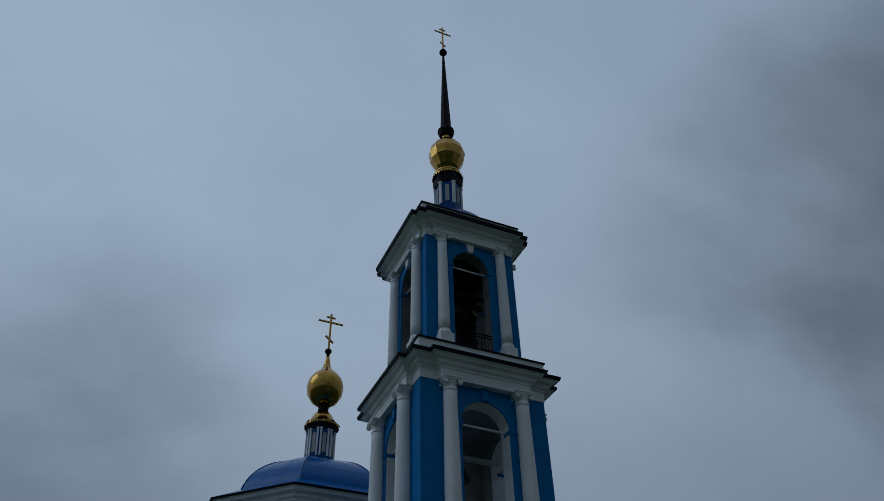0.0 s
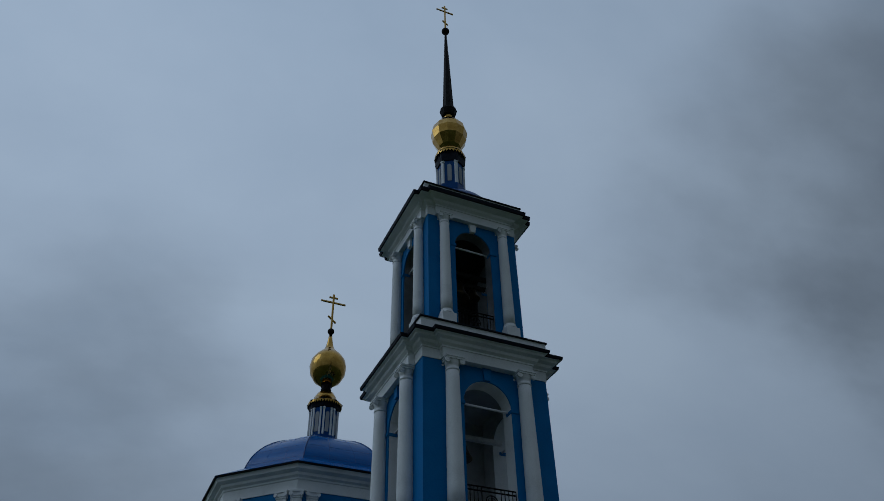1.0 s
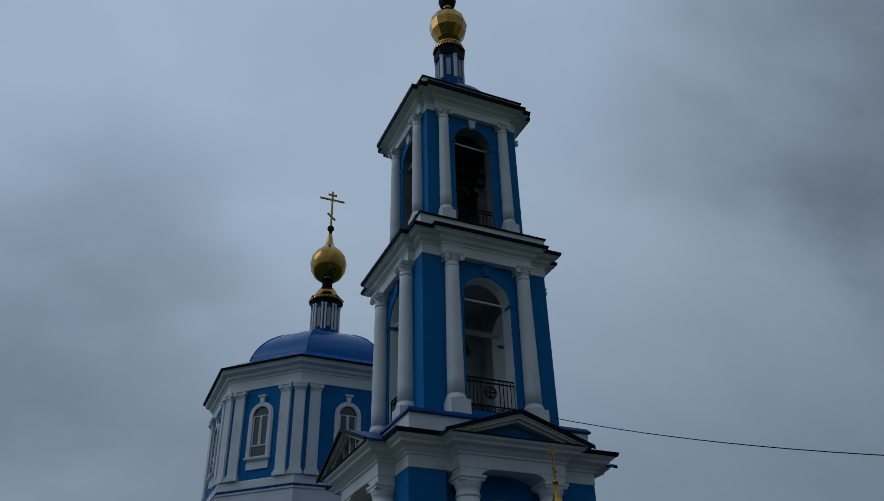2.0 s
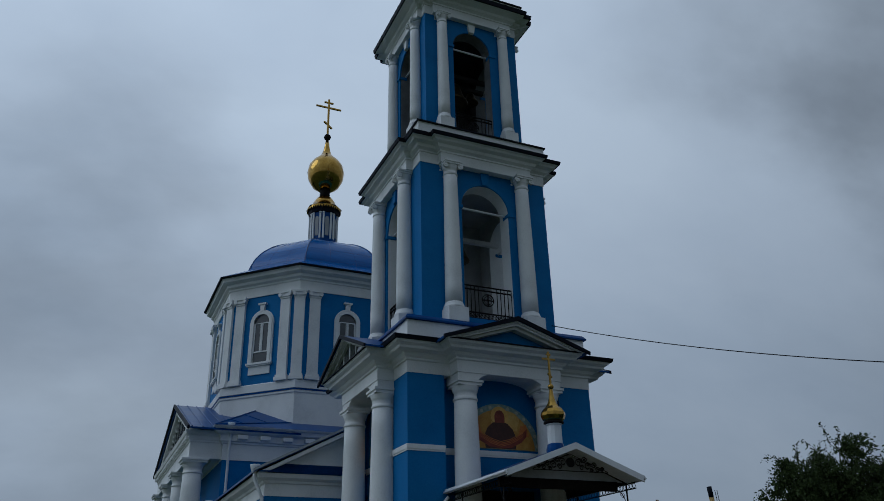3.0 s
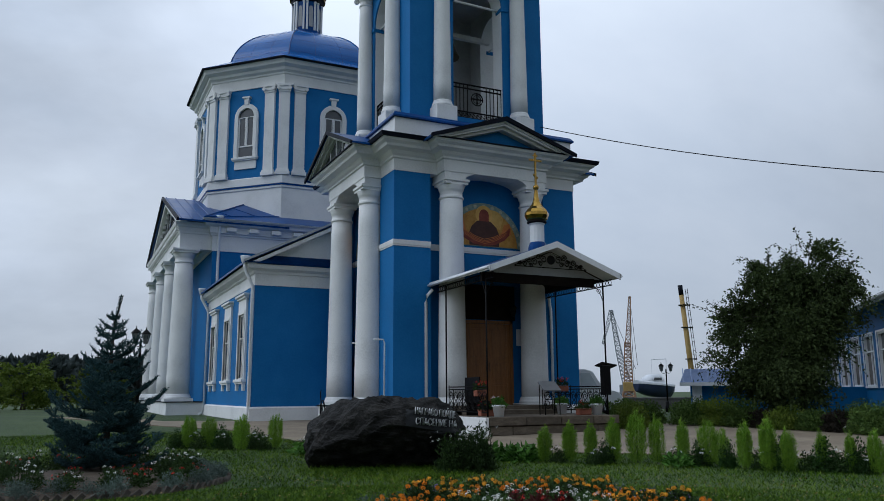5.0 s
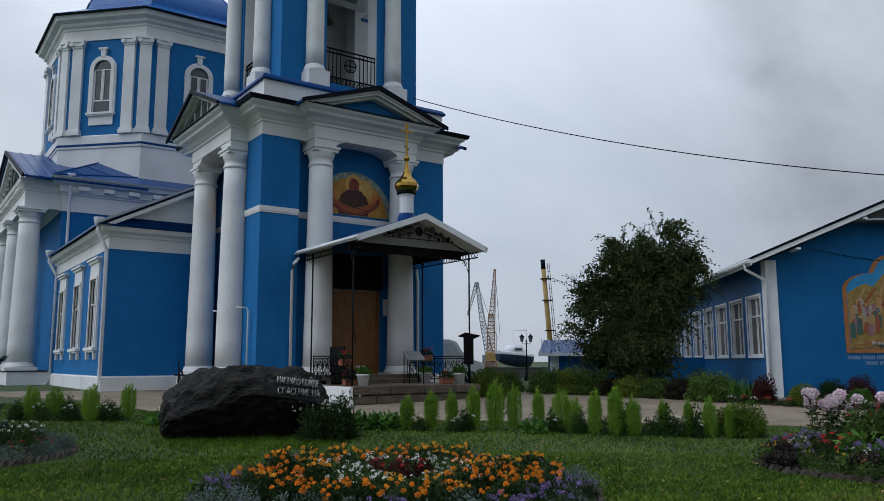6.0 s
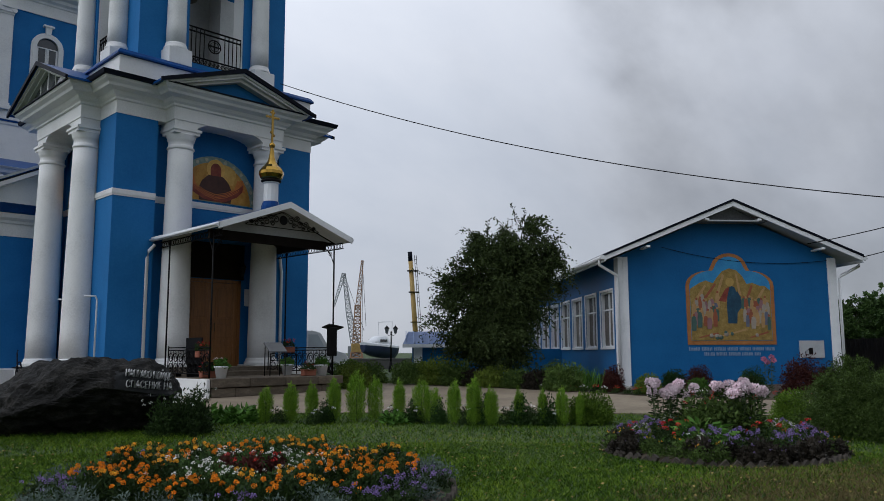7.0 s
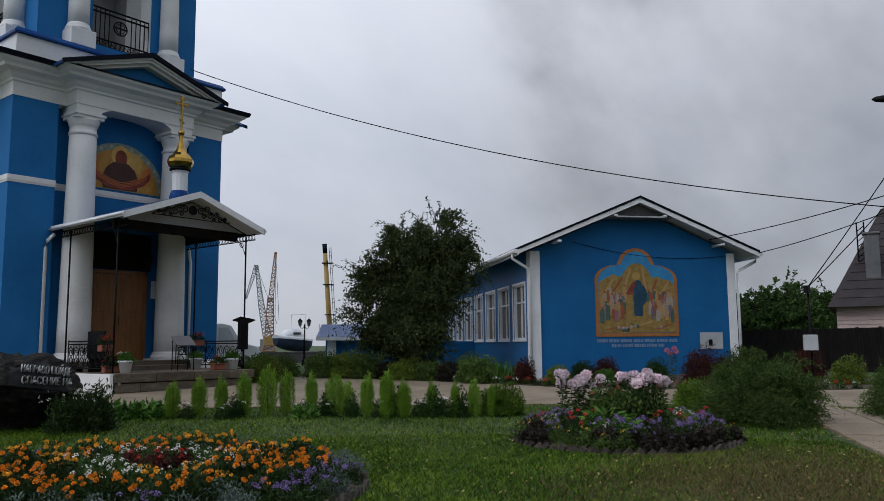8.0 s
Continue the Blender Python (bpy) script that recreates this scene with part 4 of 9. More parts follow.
def downpipe(parent, x, y, z1, out, name="downpipe"):
    """A rain pipe: funnel at the eave, slanting neck, upright with brackets, bent foot."""
    ox, oy = out
    dp = part(name, pipe([(x + ox * 0.5, y + oy * 0.5, z1), (x + ox * 0.5, y + oy * 0.5, z1 - 0.25), (x + ox * 0.12, y + oy * 0.12, z1 - 0.95), (x + ox * 0.12, y + oy * 0.12, 0.75), (x + ox * 0.2, y + oy * 0.2, 0.55), (x + ox * 0.42, y + oy * 0.42, 0.42)], 0.075), WPIPE, parent, "white painted downpipe")
    part("funnel", lathe(bmesh.new(), [(0.08, z1 - 0.06), (0.16, z1 + 0.06), (0.2, z1 + 0.24), (0.2, z1 + 0.28)], 14, at=(x + ox * 0.5, y + oy * 0.5, 0)), WPIPE, dp)
    return dp


downpipe(refectory, -RHW + 0.02, 0.1, 6.72, (-0.95, -0.3))
downpipe(refectory, -RHW + 0.02, RL - 0.5, 6.72, (-1.0, 0.0))

# ---- main church: square body, porticoes, octagon, dome ----
CX, CY = 13.62, 51.1
church = thing("church", "blue and white plaster church with octagonal drum and blue dome", "church", turn_z(CX, CY, 0, 0))
BH = 7.98   # half of the square body
bm = bmesh.new()
BX = 7.02
sweep(bm, rect(0, 0, BX, BH), [(0, 0.9), (0, 9.3)], closed=False)
bm.faces.new([bm.verts.new((x, y, 9.3)) for x, y in rect(0, 0, BX, BH)])
part("wall", bm, BLUE, church)
bm = bmesh.new()
sweep(bm, rect(0, 0, BX, BH), [(-0.2, 0), (0.12, 0), (0.12, 0.95), (0, 1.02), (-0.2, 1.02)])
part("plinth", bm, WHITE, church)
bm = bmesh.new()
sweep(bm, rect(0, 0, BX, BH), [(-0.4, 9.12), (0.05, 9.12), (0.05, 9.95), (0.12, 9.98), (0.14, 10.06), (0.22, 10.1), (0.22, 10.42), (0.5, 10.5), (0.58, 10.72), (-0.4, 10.72)])
part("entablature", bm, WHITE, church)
dent = None
for k in range(4):
    hh, ww = (BH, BX) if k % 2 == 0 else (BX, BH)
    for i in range(11):
        x = -ww + 0.9 + (2 * ww - 1.8) * i / 10
        m = pose(0, 0, 0, 0, 0, 90 * k) @ Matrix.Translation((x, -hh - 0.22, 10.16))
        if dent is None:
            dent = part("dentil", blk(-0.27, 0.27, -0.24, 0.0, 0.02, 0.24, 0.02), WHITE, church)
            dent.matrix_basis = m
        else:
            twin(dent, m)
bm = bmesh.new()
sweep(bm, rect(0, 0, BX, BH), [(-0.3, 10.725), (0.64, 10.70), (0.67, 10.80), (0.60, 10.82), (-0.3, 11.05)])
part("eaves_gutter", bm, GREY, church, "pale grey eaves gutter")


def octo(d=0.0):
    """The drum's plan: a square with cut corners, moved outwards by d."""
    b, a = OB + d, OA + d * math.tan(radians(22.5))
    return [(b, a), (a, b), (-a, b), (-b, a), (-b, -a), (-a, -b), (a, -b), (b, -a)]


OB, OA = 6.65, 3.05  # half-depth of the drum and half-width of its broad sides
# body roof: four hipped corners leaning on the octagon
bm = bmesh.new()
oc = octo(-0.08)
ex, ey = BX + 0.6, BH + 0.6
corner = [(ex, ey), (-ex, ey), (-ex, -ey), (ex, -ey)]
vo = [bm.verts.new((x, y, 11.65)) for x, y in oc]
vc = [bm.verts.new((x, y, 10.83)) for x, y in corner]
for q in range(4):
    a, b = vo[2 * q], vo[2 * q + 1]
    mid = bm.verts.new(((a.co.x + b.co.x) / 2, (a.co.y + b.co.y) / 2, 12.62))
    bm.faces.new((a, mid, vc[q]))
    bm.faces.new((mid, b, vc[q]))
    nxt = vo[(2 * q + 2) % 8]
    bm.faces.new((b, nxt, vc[(q + 1) % 4], vc[q]))
part("roof", bm, ROOFBLUE, church, "blue sheet metal hipped roof")
bm = bmesh.new()
for q in range(4):
    a, b = (Vector((*oc[2 * q], 11.67)), Vector((*oc[2 * q + 1], 11.67)))
    mid = (a + b) / 2
    mid.z = 12.64
    c = Vector((*corner[q], 10.85))
    for w in (mid, a.lerp(mid, 0.0), b.lerp(mid, 0.0)):
        tube(bm, [c, w], 0.035, 4)
    for e0, e1 in ((a, mid), (mid, b)):
        for f in (0.33, 0.66):
            tube(bm, [e0.lerp(c, f), e1.lerp(c, f)], 0.015, 4)
part("roof_seams", bm, ROOFBLUE, church)

# octagonal drum
bm = bmesh.new()
sweep(bm, octo(0.05), [(0, 10.9), (0, 13.4), (0.06, 13.45), (0.06, 13.6), (-0.1, 13.65)])
part("drum_base", bm, WHITE, church)
bm = bmesh.new()
sweep(bm, octo(0.05), [(-0.3, 13.5), (0.10, 13.58), (0.10, 13.66), (-0.3, 13.80)])
part("drum_flashing", bm, ROOFBLUE, church)
bm = bmesh.new()
sweep(bm, octo(), [(0.0, 13.6), (0.0, 20.05)], closed=False)
part("drum_wall", bm, BLUE, church)
bm = bmesh.new()
sweep(bm, octo(), [(-0.2, 13.7), (0.10, 13.7), (0.10, 14.15), (0.05, 14.2), (-0.2, 14.2)])
part("drum_foot", bm, WHITE, church)
bm = bmesh.new()
sweep(bm, octo(), [(-0.3, 19.84), (0.06, 19.84), (0.06, 20.46), (0.11, 20.5), (0.13, 20.6), (0.28, 20.7), (0.31, 20.86), (0.58, 20.98), (0.62, 21.15), (0.69, 21.26), (-0.3, 21.26)])
part("drum_entablature", bm, WHITE, church)
bm = bmesh.new()
sweep(bm, octo(), [(-0.3, 21.265), (0.75, 21.265), (0.79, 21.33), (-1.0, 22.36), (-1.3, 22.36)])
part("eave_roof", bm, DOMEBLUE, church, "blue sheet metal eaves")
bm = bmesh.new()
sweep(bm, octo(), [(0.65, 21.22), (0.79, 21.22), (0.81, 21.30), (0.73, 21.315)])
part("cornice_flashing", bm, FLASH, church)

def pilaster(m, w, parent=church):
    pl = part("pilaster", blk(-w, w, -0.16, 0.05, 14.55, 19.4, 0.01, m), WHITE, parent)
    bm = bmesh.new()
    box(bm, -w - 0.1, w + 0.1, -0.26, 0.05, 14.2, 14.42, m), box(bm, -w - 0.05, w + 0.05, -0.21, 0.05, 14.42, 14.56, m)
    part("pilaster_base", bevelled(bm, 0.01), WHITE, pl)
    bm = bmesh.new()
    box(bm, -w - 0.03, w + 0.03, -0.2, 0.05, 19.37, 19.49, m), box(bm, -w - 0.06, w + 0.06, -0.24, 0.05, 19.49, 19.71, m), box(bm, -w - 0.11, w + 0.11, -0.3, 0.05, 19.71, 19.85, m)
    for s in (-1, 1):
        lathe(bm, [(0.12, -0.06), (0.12, 0.06)], 12, m=m @ Matrix.Translation((s * (w + 0.0), -0.25, 19.59)) @ pose(0, 0, 0, 90))
    part("pilaster_capital", bm, WHITE, pl)


for i in range(8):
    broad = i % 2 == 0
    fm = pose(0, 0, 0, 0, 0, 45 * i) @ Matrix.Translation((0, -OB if broad else -(OA + OB) / math.sqrt(2), 0))
    for s in (-1, 1):
        pilaster(fm @ Matrix.Translation((s * (2.1 if broad else 1.62), 0, 0)), 0.33)
    framed_window(church, fm @ Matrix.Translation((0, -0.02, 15.5)), 0.55, 2.55, arch=True)
for i, (vx_, vy_) in enumerate(octo(-0.14)):
    pilaster(Matrix.Translation((vx_, vy_, 0)) @ pose(0, 0, 0, 0, 0, 112.5 + 45 * i), 0.32)

# ribbed dome
bm = bmesh.new()
prof = [(math.cos(a) ** 0.95, 21.6 + 4.32 * math.sin(a) ** 1.08) for a in (math.pi / 2 * i / 30 for i in range(28))] + [(0.16, 26.02)]
rings = [[bm.verts.new((x * r, y * r, z)) for x, y in octo(-0.95)] for r, z in prof]
for lo_, hi_ in zip(rings, rings[1:]):
    for i in range(8):
        bm.faces.new((lo_[i], lo_[(i + 1) % 8], hi_[(i + 1) % 8], hi_[i]))
bm.faces.new(rings[-1])
part("dome", bm, DOMEBLUE, church, "blue eight-sided sheet metal dome")
bm = bmesh.new()
base = octo(-0.95)
for i in range(8):
    (xa, ya), (xb, yb) = base[i], base[(i + 1) % 8]
    tube(bm, [(xa * r, ya * r, z) for r, z in prof], 0.045, 4)
    for f in (0.33, 0.67):
        tube(bm, [((xa + (xb - xa) * f) * r, (ya + (yb - ya) * f) * r, z) for r, z in prof[:24]], 0.009, 4)
    for k in (5, 10, 15, 20):
        r, z = prof[k]
        tube(bm, [(xa * r, ya * r, z), (xb * r, yb * r, z)], 0.008, 4)
part("dome_seams", bm, ROOFBLUE, church)
lantern(church, 26.35, 28.65, 1.06, 8, 29.15, 1.32, 0.2, True)
part("lantern_cap", lathe(bmesh.new(), [(1.2, 29.22), (0.95, 29.3), (0.84, 29.75), (0.6, 30.15), (0.36, 30.35)], 20), GOLD, church, "gilded bell-shaped cap")
part("lantern_neck", lathe(bmesh.new(), [(0.36, 30.3), (0.3, 30.42), (0.4, 30.52), (0.3, 30.62), (0.42, 30.75), (0.34, 30.86), (0.5, 31.0)], 18), DARKGOLD, church)
part("gilded_onion", lathe(bmesh.new(), [(0.5, 30.92), (0.98, 31.25), (1.3, 31.8), (1.40, 32.4), (1.3, 32.95), (1.02, 33.4), (0.66, 33.75), (0.4, 34.05), (0.28, 34.4), (0.18, 34.9), (0.12, 35.45)], 28), GOLD, church, "gilded onion dome")
part("cross_ball", lathe(bmesh.new(), [(0.08, 35.4)] + [(0.27 * math.sin(math.pi * i / 10), 35.7 - 0.27 * math.cos(math.pi * i / 10)) for i in range(1, 10)] + [(0.06, 36.0)], 16), DARKGOLD, church)
orthodox_cross(church, 35.9, 39.3, 1.03, 0.075)

# side portico facing -x, and the same on the other side
for s in (-1, 1):
    m = pose(0, 0, 0, 0, 0, -90 if s < 0 else 90)
    px = BX + 1.33
    bm = bmesh.new()
    box(bm, -7.95, 7.95, -px - 0.62, -BX, 0.0, 1.08, m)
    part("portico_plinth", bm, WHITE, church)
    part("plinth_flashing", blk(-8.02, 8.02, -px - 0.69, -BX, 1.08, 1.12, 0, m), FLASH, church)
    pts = []
    for q in (-7.15, -2.4, 2.4, 7.15):
        v = m @ Vector((q, -px, 0))
        pts.append((v.x, v.y))
    spread_columns(church, pts, 1.12, 9.2, 0.60, 0.48, ped=0.16, abacus=1.22)
    bm = bmesh.new()
    rc = [(-7.75, -px - 0.36), (7.75, -px - 0.36), (7.75, -BX + 0.2), (-7.75, -BX + 0.2)]
    rc = [tuple((m @ Vector((x, y, 0))).xy) for x, y in rc]
    sweep(bm, rc, [(-0.6, 9.2), (0.0, 9.2), (0.0, 10.0), (0.05, 10.04), (0.06, 10.12), (0.1, 10.16), (0.1, 10.34), (0.26, 10.42), (0.32, 10.6), (-0.6, 10.6)])
    part("portico_entablature", bm, WHITE, church)
    tooth = None
    for i in range(36):
        tm = m @ Matrix.Translation((-7.6 + 15.2 * i / 35, -px - 0.36, 10.16))
        if tooth is None:
            tooth = part("portico_dentil", blk(-0.12, 0.12, -0.24, -0.08, 0.0, 0.17), WHITE, church)
            tooth.matrix_basis = tm
        else:
            twin(tooth, tm)
    yf = -px - 0.52
    za = 13.65
    bm = extrude_xz(bmesh.new(), [(-8.1, 10.62), (8.1, 10.62), (0, za - 0.1)], yf + 0.42, -BX + 2.0, m)
    part("pediment", bm, surface("grey_pediment", (0.3, 0.32, 0.35), (0.4, 0.42, 0.45), (0.5, 0.52, 0.54), 1, 20, (0.6, 0.8), bump=0.1) if s < 0 else WHITE, church)
    bm = bmesh.new()
    for q in (-1, 1):
        extrude_xz(bm, [(q * 8.3, 10.6), (q * 7.3, 10.6), (0, za - 0.5), (0, za - 0.1)], yf + 0.08, yf + 0.42, m)
        for i in range(12):
            f = (i + 0.5) / 12
            x, z = q * 7.4 * (1 - f), 10.62 + (za - 0.58 - 10.62) * f
            box(bm, x - 0.13, x + 0.13, yf + 0.26, yf + 0.48, z - 0.2, z - 0.02, m)
    part("raking_cornice", bm, WHITE, church)
    bm = bmesh.new()
    for q in (-1, 1):
        extrude_xz(bm, [(q * 8.55, 10.56), (q * 8.55, 10.66), (0, za + 0.08), (0, za - 0.04)], yf - 0.06, -3.0, m)
    part("portico_roof", bm, ROOFBLUE, church, "blue sheet metal pediment roof")
    for q in (-1, 1):
        for i in range(10):
            y = yf + 0.1 + 0.56 * i
            part("standing_seam", tube(bmesh.new(), [m @ Vector((q * 8.5, y, 10.69)), m @ Vector((0, y, za + 0.1))], 0.03, 4), ROOFBLUE, church)
    bm = bmesh.new()
    for q in (-1, 1):
        extrude_xz(bm, [(q * 8.65, 10.50), (q * 8.65, 10.70), (0, za + 0.12), (0, za - 0.08)], yf - 0.16, yf - 0.05, m)
    part("verge_trim", bm, FLASH, church)
    for q in (-1, 1):
        for i in range(5):
            x = q * (0.75 + 1.3 * i)
            z1_ = 10.42 + (za - 10.72) * (7.6 - abs(x)) / 8.1
            if z1_ > 10.9:
                part("pediment_panel", blk(x - 0.42, x + 0.42, yf + 0.36, yf + 0.42, 10.72, z1_, 0.0, m), PANE, church)
downpipe(church, -BX + 0.3, -BH, 10.75, (-0.05, -0.55))

# ---- ground: one sheet to the horizon ----
def lawn_material():
    m, nodes, links, bsdf = mat("lawn_ground")
    a = noise_tex(nodes, links, 0.35, 4)
    b = noise_tex(nodes, links, 9, 4, 0.7)
    mx = nodes.new("ShaderNodeMath")
    mx.operation = "MULTIPLY_ADD"
    links.new(b.outputs["Fac"], mx.inputs[0])
    mx.inputs[1].default_value = 0.5
    h = nodes.new("ShaderNodeMath")
    h.operation = "MULTIPLY"
    links.new(a.outputs["Fac"], h.inputs[0])
    h.inputs[1].default_value = 0.5
    links.new(h.outputs[0], mx.inputs[2])
    r = ramp(nodes, [(0.3, (0.010, 0.023, 0.004)), (0.5, (0.030, 0.058, 0.009)), (0.68, (0.066, 0.09, 0.02))])
    links.new(mx.outputs[0], r.inputs["Fac"])
    links.new(r.outputs["Color"], bsdf.inputs["Base Color"])
    bsdf.inputs["Roughness"].default_value = 0.95
    bp = nodes.new("ShaderNodeBump")
    bp.inputs["Strength"].default_value, bp.inputs["Distance"].default_value = 0.8, 0.04
    links.new(b.outputs["Fac"], bp.inputs["Height"])
    links.new(bp.outputs["Normal"], bsdf.inputs["Normal"])
    return m


LAWN = lawn_material()
bm = bmesh.new()
radii = [0.01, 2, 4, 6, 8, 10, 12, 14, 16, 18, 20, 22, 24, 26, 28, 30, 33, 36, 45, 60, 90, 150, 300, 700, 2500]
NA = 72
prev = None
for r in radii:
    ring = []
    for i in range(NA):
        a = 2 * math.pi * i / NA
        x, y = r * math.cos(a), r * math.sin(a)
        bump_ = 0.03 * noise.noise((x * 0.35, y * 0.35, 0)) if 4 < r < 40 else 0
        ring.append(bm.verts.new((x, y, ground_z(x, y) + bump_ - 0.015)))
    if prev:
        for i in range(NA):
            f = bm.faces.new((prev[i], prev[(i + 1) % NA], ring[(i + 1) % NA], ring[i]))
            f.smooth = True
    prev = ring
bmesh.ops.remove_doubles(bm, verts=bm.verts, dist=0.02)
tagged(part("ground", bm, LAWN), "mown green lawn with worn and yellowed patches", "lawn", kind="structure")


def drape(name, outline, material, lift, label, category):
    """A sheet that follows the ground inside an outline, with a small edge."""
    bm = bmesh.new()
    f = bm.faces.new([bm.verts.new((x, y, 0)) for x, y in outline])
    bmesh.ops.triangulate(bm, faces=[f])
    for _ in range(4):
        long = [e for e in bm.edges if e.calc_length() > 1.2]
        if long:
            bmesh.ops.subdivide_edges(bm, edges=long, cuts=1)
            bmesh.ops.triangulate(bm, faces=[f for f in bm.faces if len(f.verts) > 3])
    for v in bm.verts:
        v.co.z = ground_z(v.co.x, v.co.y) + lift
    ex = bmesh.ops.extrude_face_region(bm, geom=list(bm.faces))
    for g in ex["geom"]:
        if isinstance(g, bmesh.types.BMVert):
            g.co.z -= 0.12
    return tagged(part(name, bm, material), label, category, kind="structure")


PATHMAT = surface("path_concrete", (0.125, 0.098, 0.066), (0.205, 0.165, 0.115), (0.30, 0.25, 0.18), 0.8, 14, (0.8, 0.95), bump=0.4)
# the paved yard before the church and the building, and the side path
drape("pavement", [(6.0, 21.2), (7.4, 17.8), (8.6, 16.6), (10.6, 16.0), (12.1, 14.6), (13.9, 12.6), (16.0, 10.0), (17.6, 7.4), (18.4, 5.0), (19.2, 2.6), (25, 1.5), (25.5, 4.0), (23.7, 4.6), (22.8, 5.5), (22.4, 7.0),
                   (21.5, 8.9), (20.8, 10.3), (20.45, 12.2), (20.5, 13.4), (20.4, 14.5), (20.4, 16.1), (20.8, 18.5), (19.6, 21.6), (18.6, 24.5), (17.5, 25.5), (10.0, 25.5), (9.5, 31.5), (3.5, 33.5), (2.0, 42), (-0.5, 42), (2.0, 32), (5.0, 27.0)],
      PATHMAT, 0.012, "grey concrete yard and path with worn patches", "pavement")
side_path = thing("pavement", "worn concrete slab path with grassy joints and fallen leaves", "pavement", kind="structure")
slab_rng = random.Random(17)
pa, pb = Vector((18.35, 4.15)), Vector((8.6, -0.45))
way_, across = (pb - pa).normalized(), Vector((0.43, -0.9)).normalized()
for i in range(7):
    for k in range(2):
        c0 = pa + way_ * (1.54 * i + 0.3 * k)
        w0_, w1_ = (-0.98, -0.02) if k == 0 else (0.02, 0.98)
        ln_s = 1.50
        ps = [c0 + way_ * u + across * v for u, v in ((0, w0_), (ln_s, w0_), (ln_s, w1_), (0, w1_))]
        bm = bmesh.new()
        lift = 0.022 + 0.012 * slab_rng.random()
        top = [bm.verts.new((p.x, p.y, ground_z(p.x, p.y) + lift + 0.008 * slab_rng.random())) for p in ps]
        low = [bm.verts.new((p.x, p.y, ground_z(p.x, p.y) - 0.1)) for p in ps]
        bm.faces.new(top), bm.faces.new(list(reversed(low)))
        for q in range(4):
            bm.faces.new((top[q], low[q], low[(q + 1) % 4], top[(q + 1) % 4]))
        part("slab", bevelled(bm, 0.012), PATHMAT, side_path)

# the planted bed between the yard and the building
BEDLINE = [(20.7, 18.5), (20.3, 16.1), (20.3, 14.5), (20.4, 13.4), (20.35, 12.2), (20.7, 10.3), (21.4, 8.9), (22.3, 7.0), (22.7, 5.5), (23.6, 4.5)]
drape("flower_bed", BEDLINE + [(27.0, 4.2), (29.0, 9.2), (23.3, 14.85), (26.0, 19.0)], SOIL, 0.03, "dark soil bed along the blue building", "flower bed")

# ---- parish building with the mural ----
ba = -40.6
BM = Matrix.Translation((23.12, 14.79, 0)) @ pose(0, 0, 0, 0, 0, ba)  # x along the gable wall, y back along the side wall
BW, BL, BE = 7.66, 24.0, 4.75
build = thing("parish_building", "single-storey blue building with white corner boards and a gable mural", "building", BM)
t = 0.35
bm = bmesh.new()
# gable wall
extrude_xz(bm, [(0, 0), (BW, 0), (BW, BE), (BW / 2, 6.38), (0, BE)], 0, t)
part("wall", bm, BLUEWOOD, build)
wins = [(0.82 + 2.2 * i, 2.40 + 2.2 * i) for i in range(10)]
edges = [0.0] + [v for w in wins for v in w] + [BL]
WZ0, WZ1 = 1.66, 3.66
for i in range(0, len(edges), 2):
    part("wall", blk(0, t, max(t, edges[i]), edges[i + 1], 0, BE), BLUEWOOD, build)
for a, b in wins:
    part("wall", blk(0, t, a, b, 0, WZ0), BLUEWOOD, build)
    part("wall", blk(0, t, a, b, WZ1, BE), BLUEWOOD, build)
part("wall", blk(BW - t, BW, t, BL, 0, BE), BLUEWOOD, build)
part("wall", blk(t, BW - t, BL - t, BL, 0, BE), BLUEWOOD, build)
part("ceiling", blk(t, BW - t, t, BL - t, BE - 0.2, BE - 0.05), BEAM, build)
part("floor", blk(t, BW - t, t, BL - t, 0.2, 0.6), BEAM, build)
CURTAIN = surface("net_curtain", (0.07, 0.065, 0.06), (0.14, 0.13, 0.12), (0.24, 0.23, 0.215), 4, 30, (0.8, 0.95), bump=0.1, stretch=(8, 8, 0.4))
bglass = glass("tinted_pane", (0.03, 0.033, 0.037))


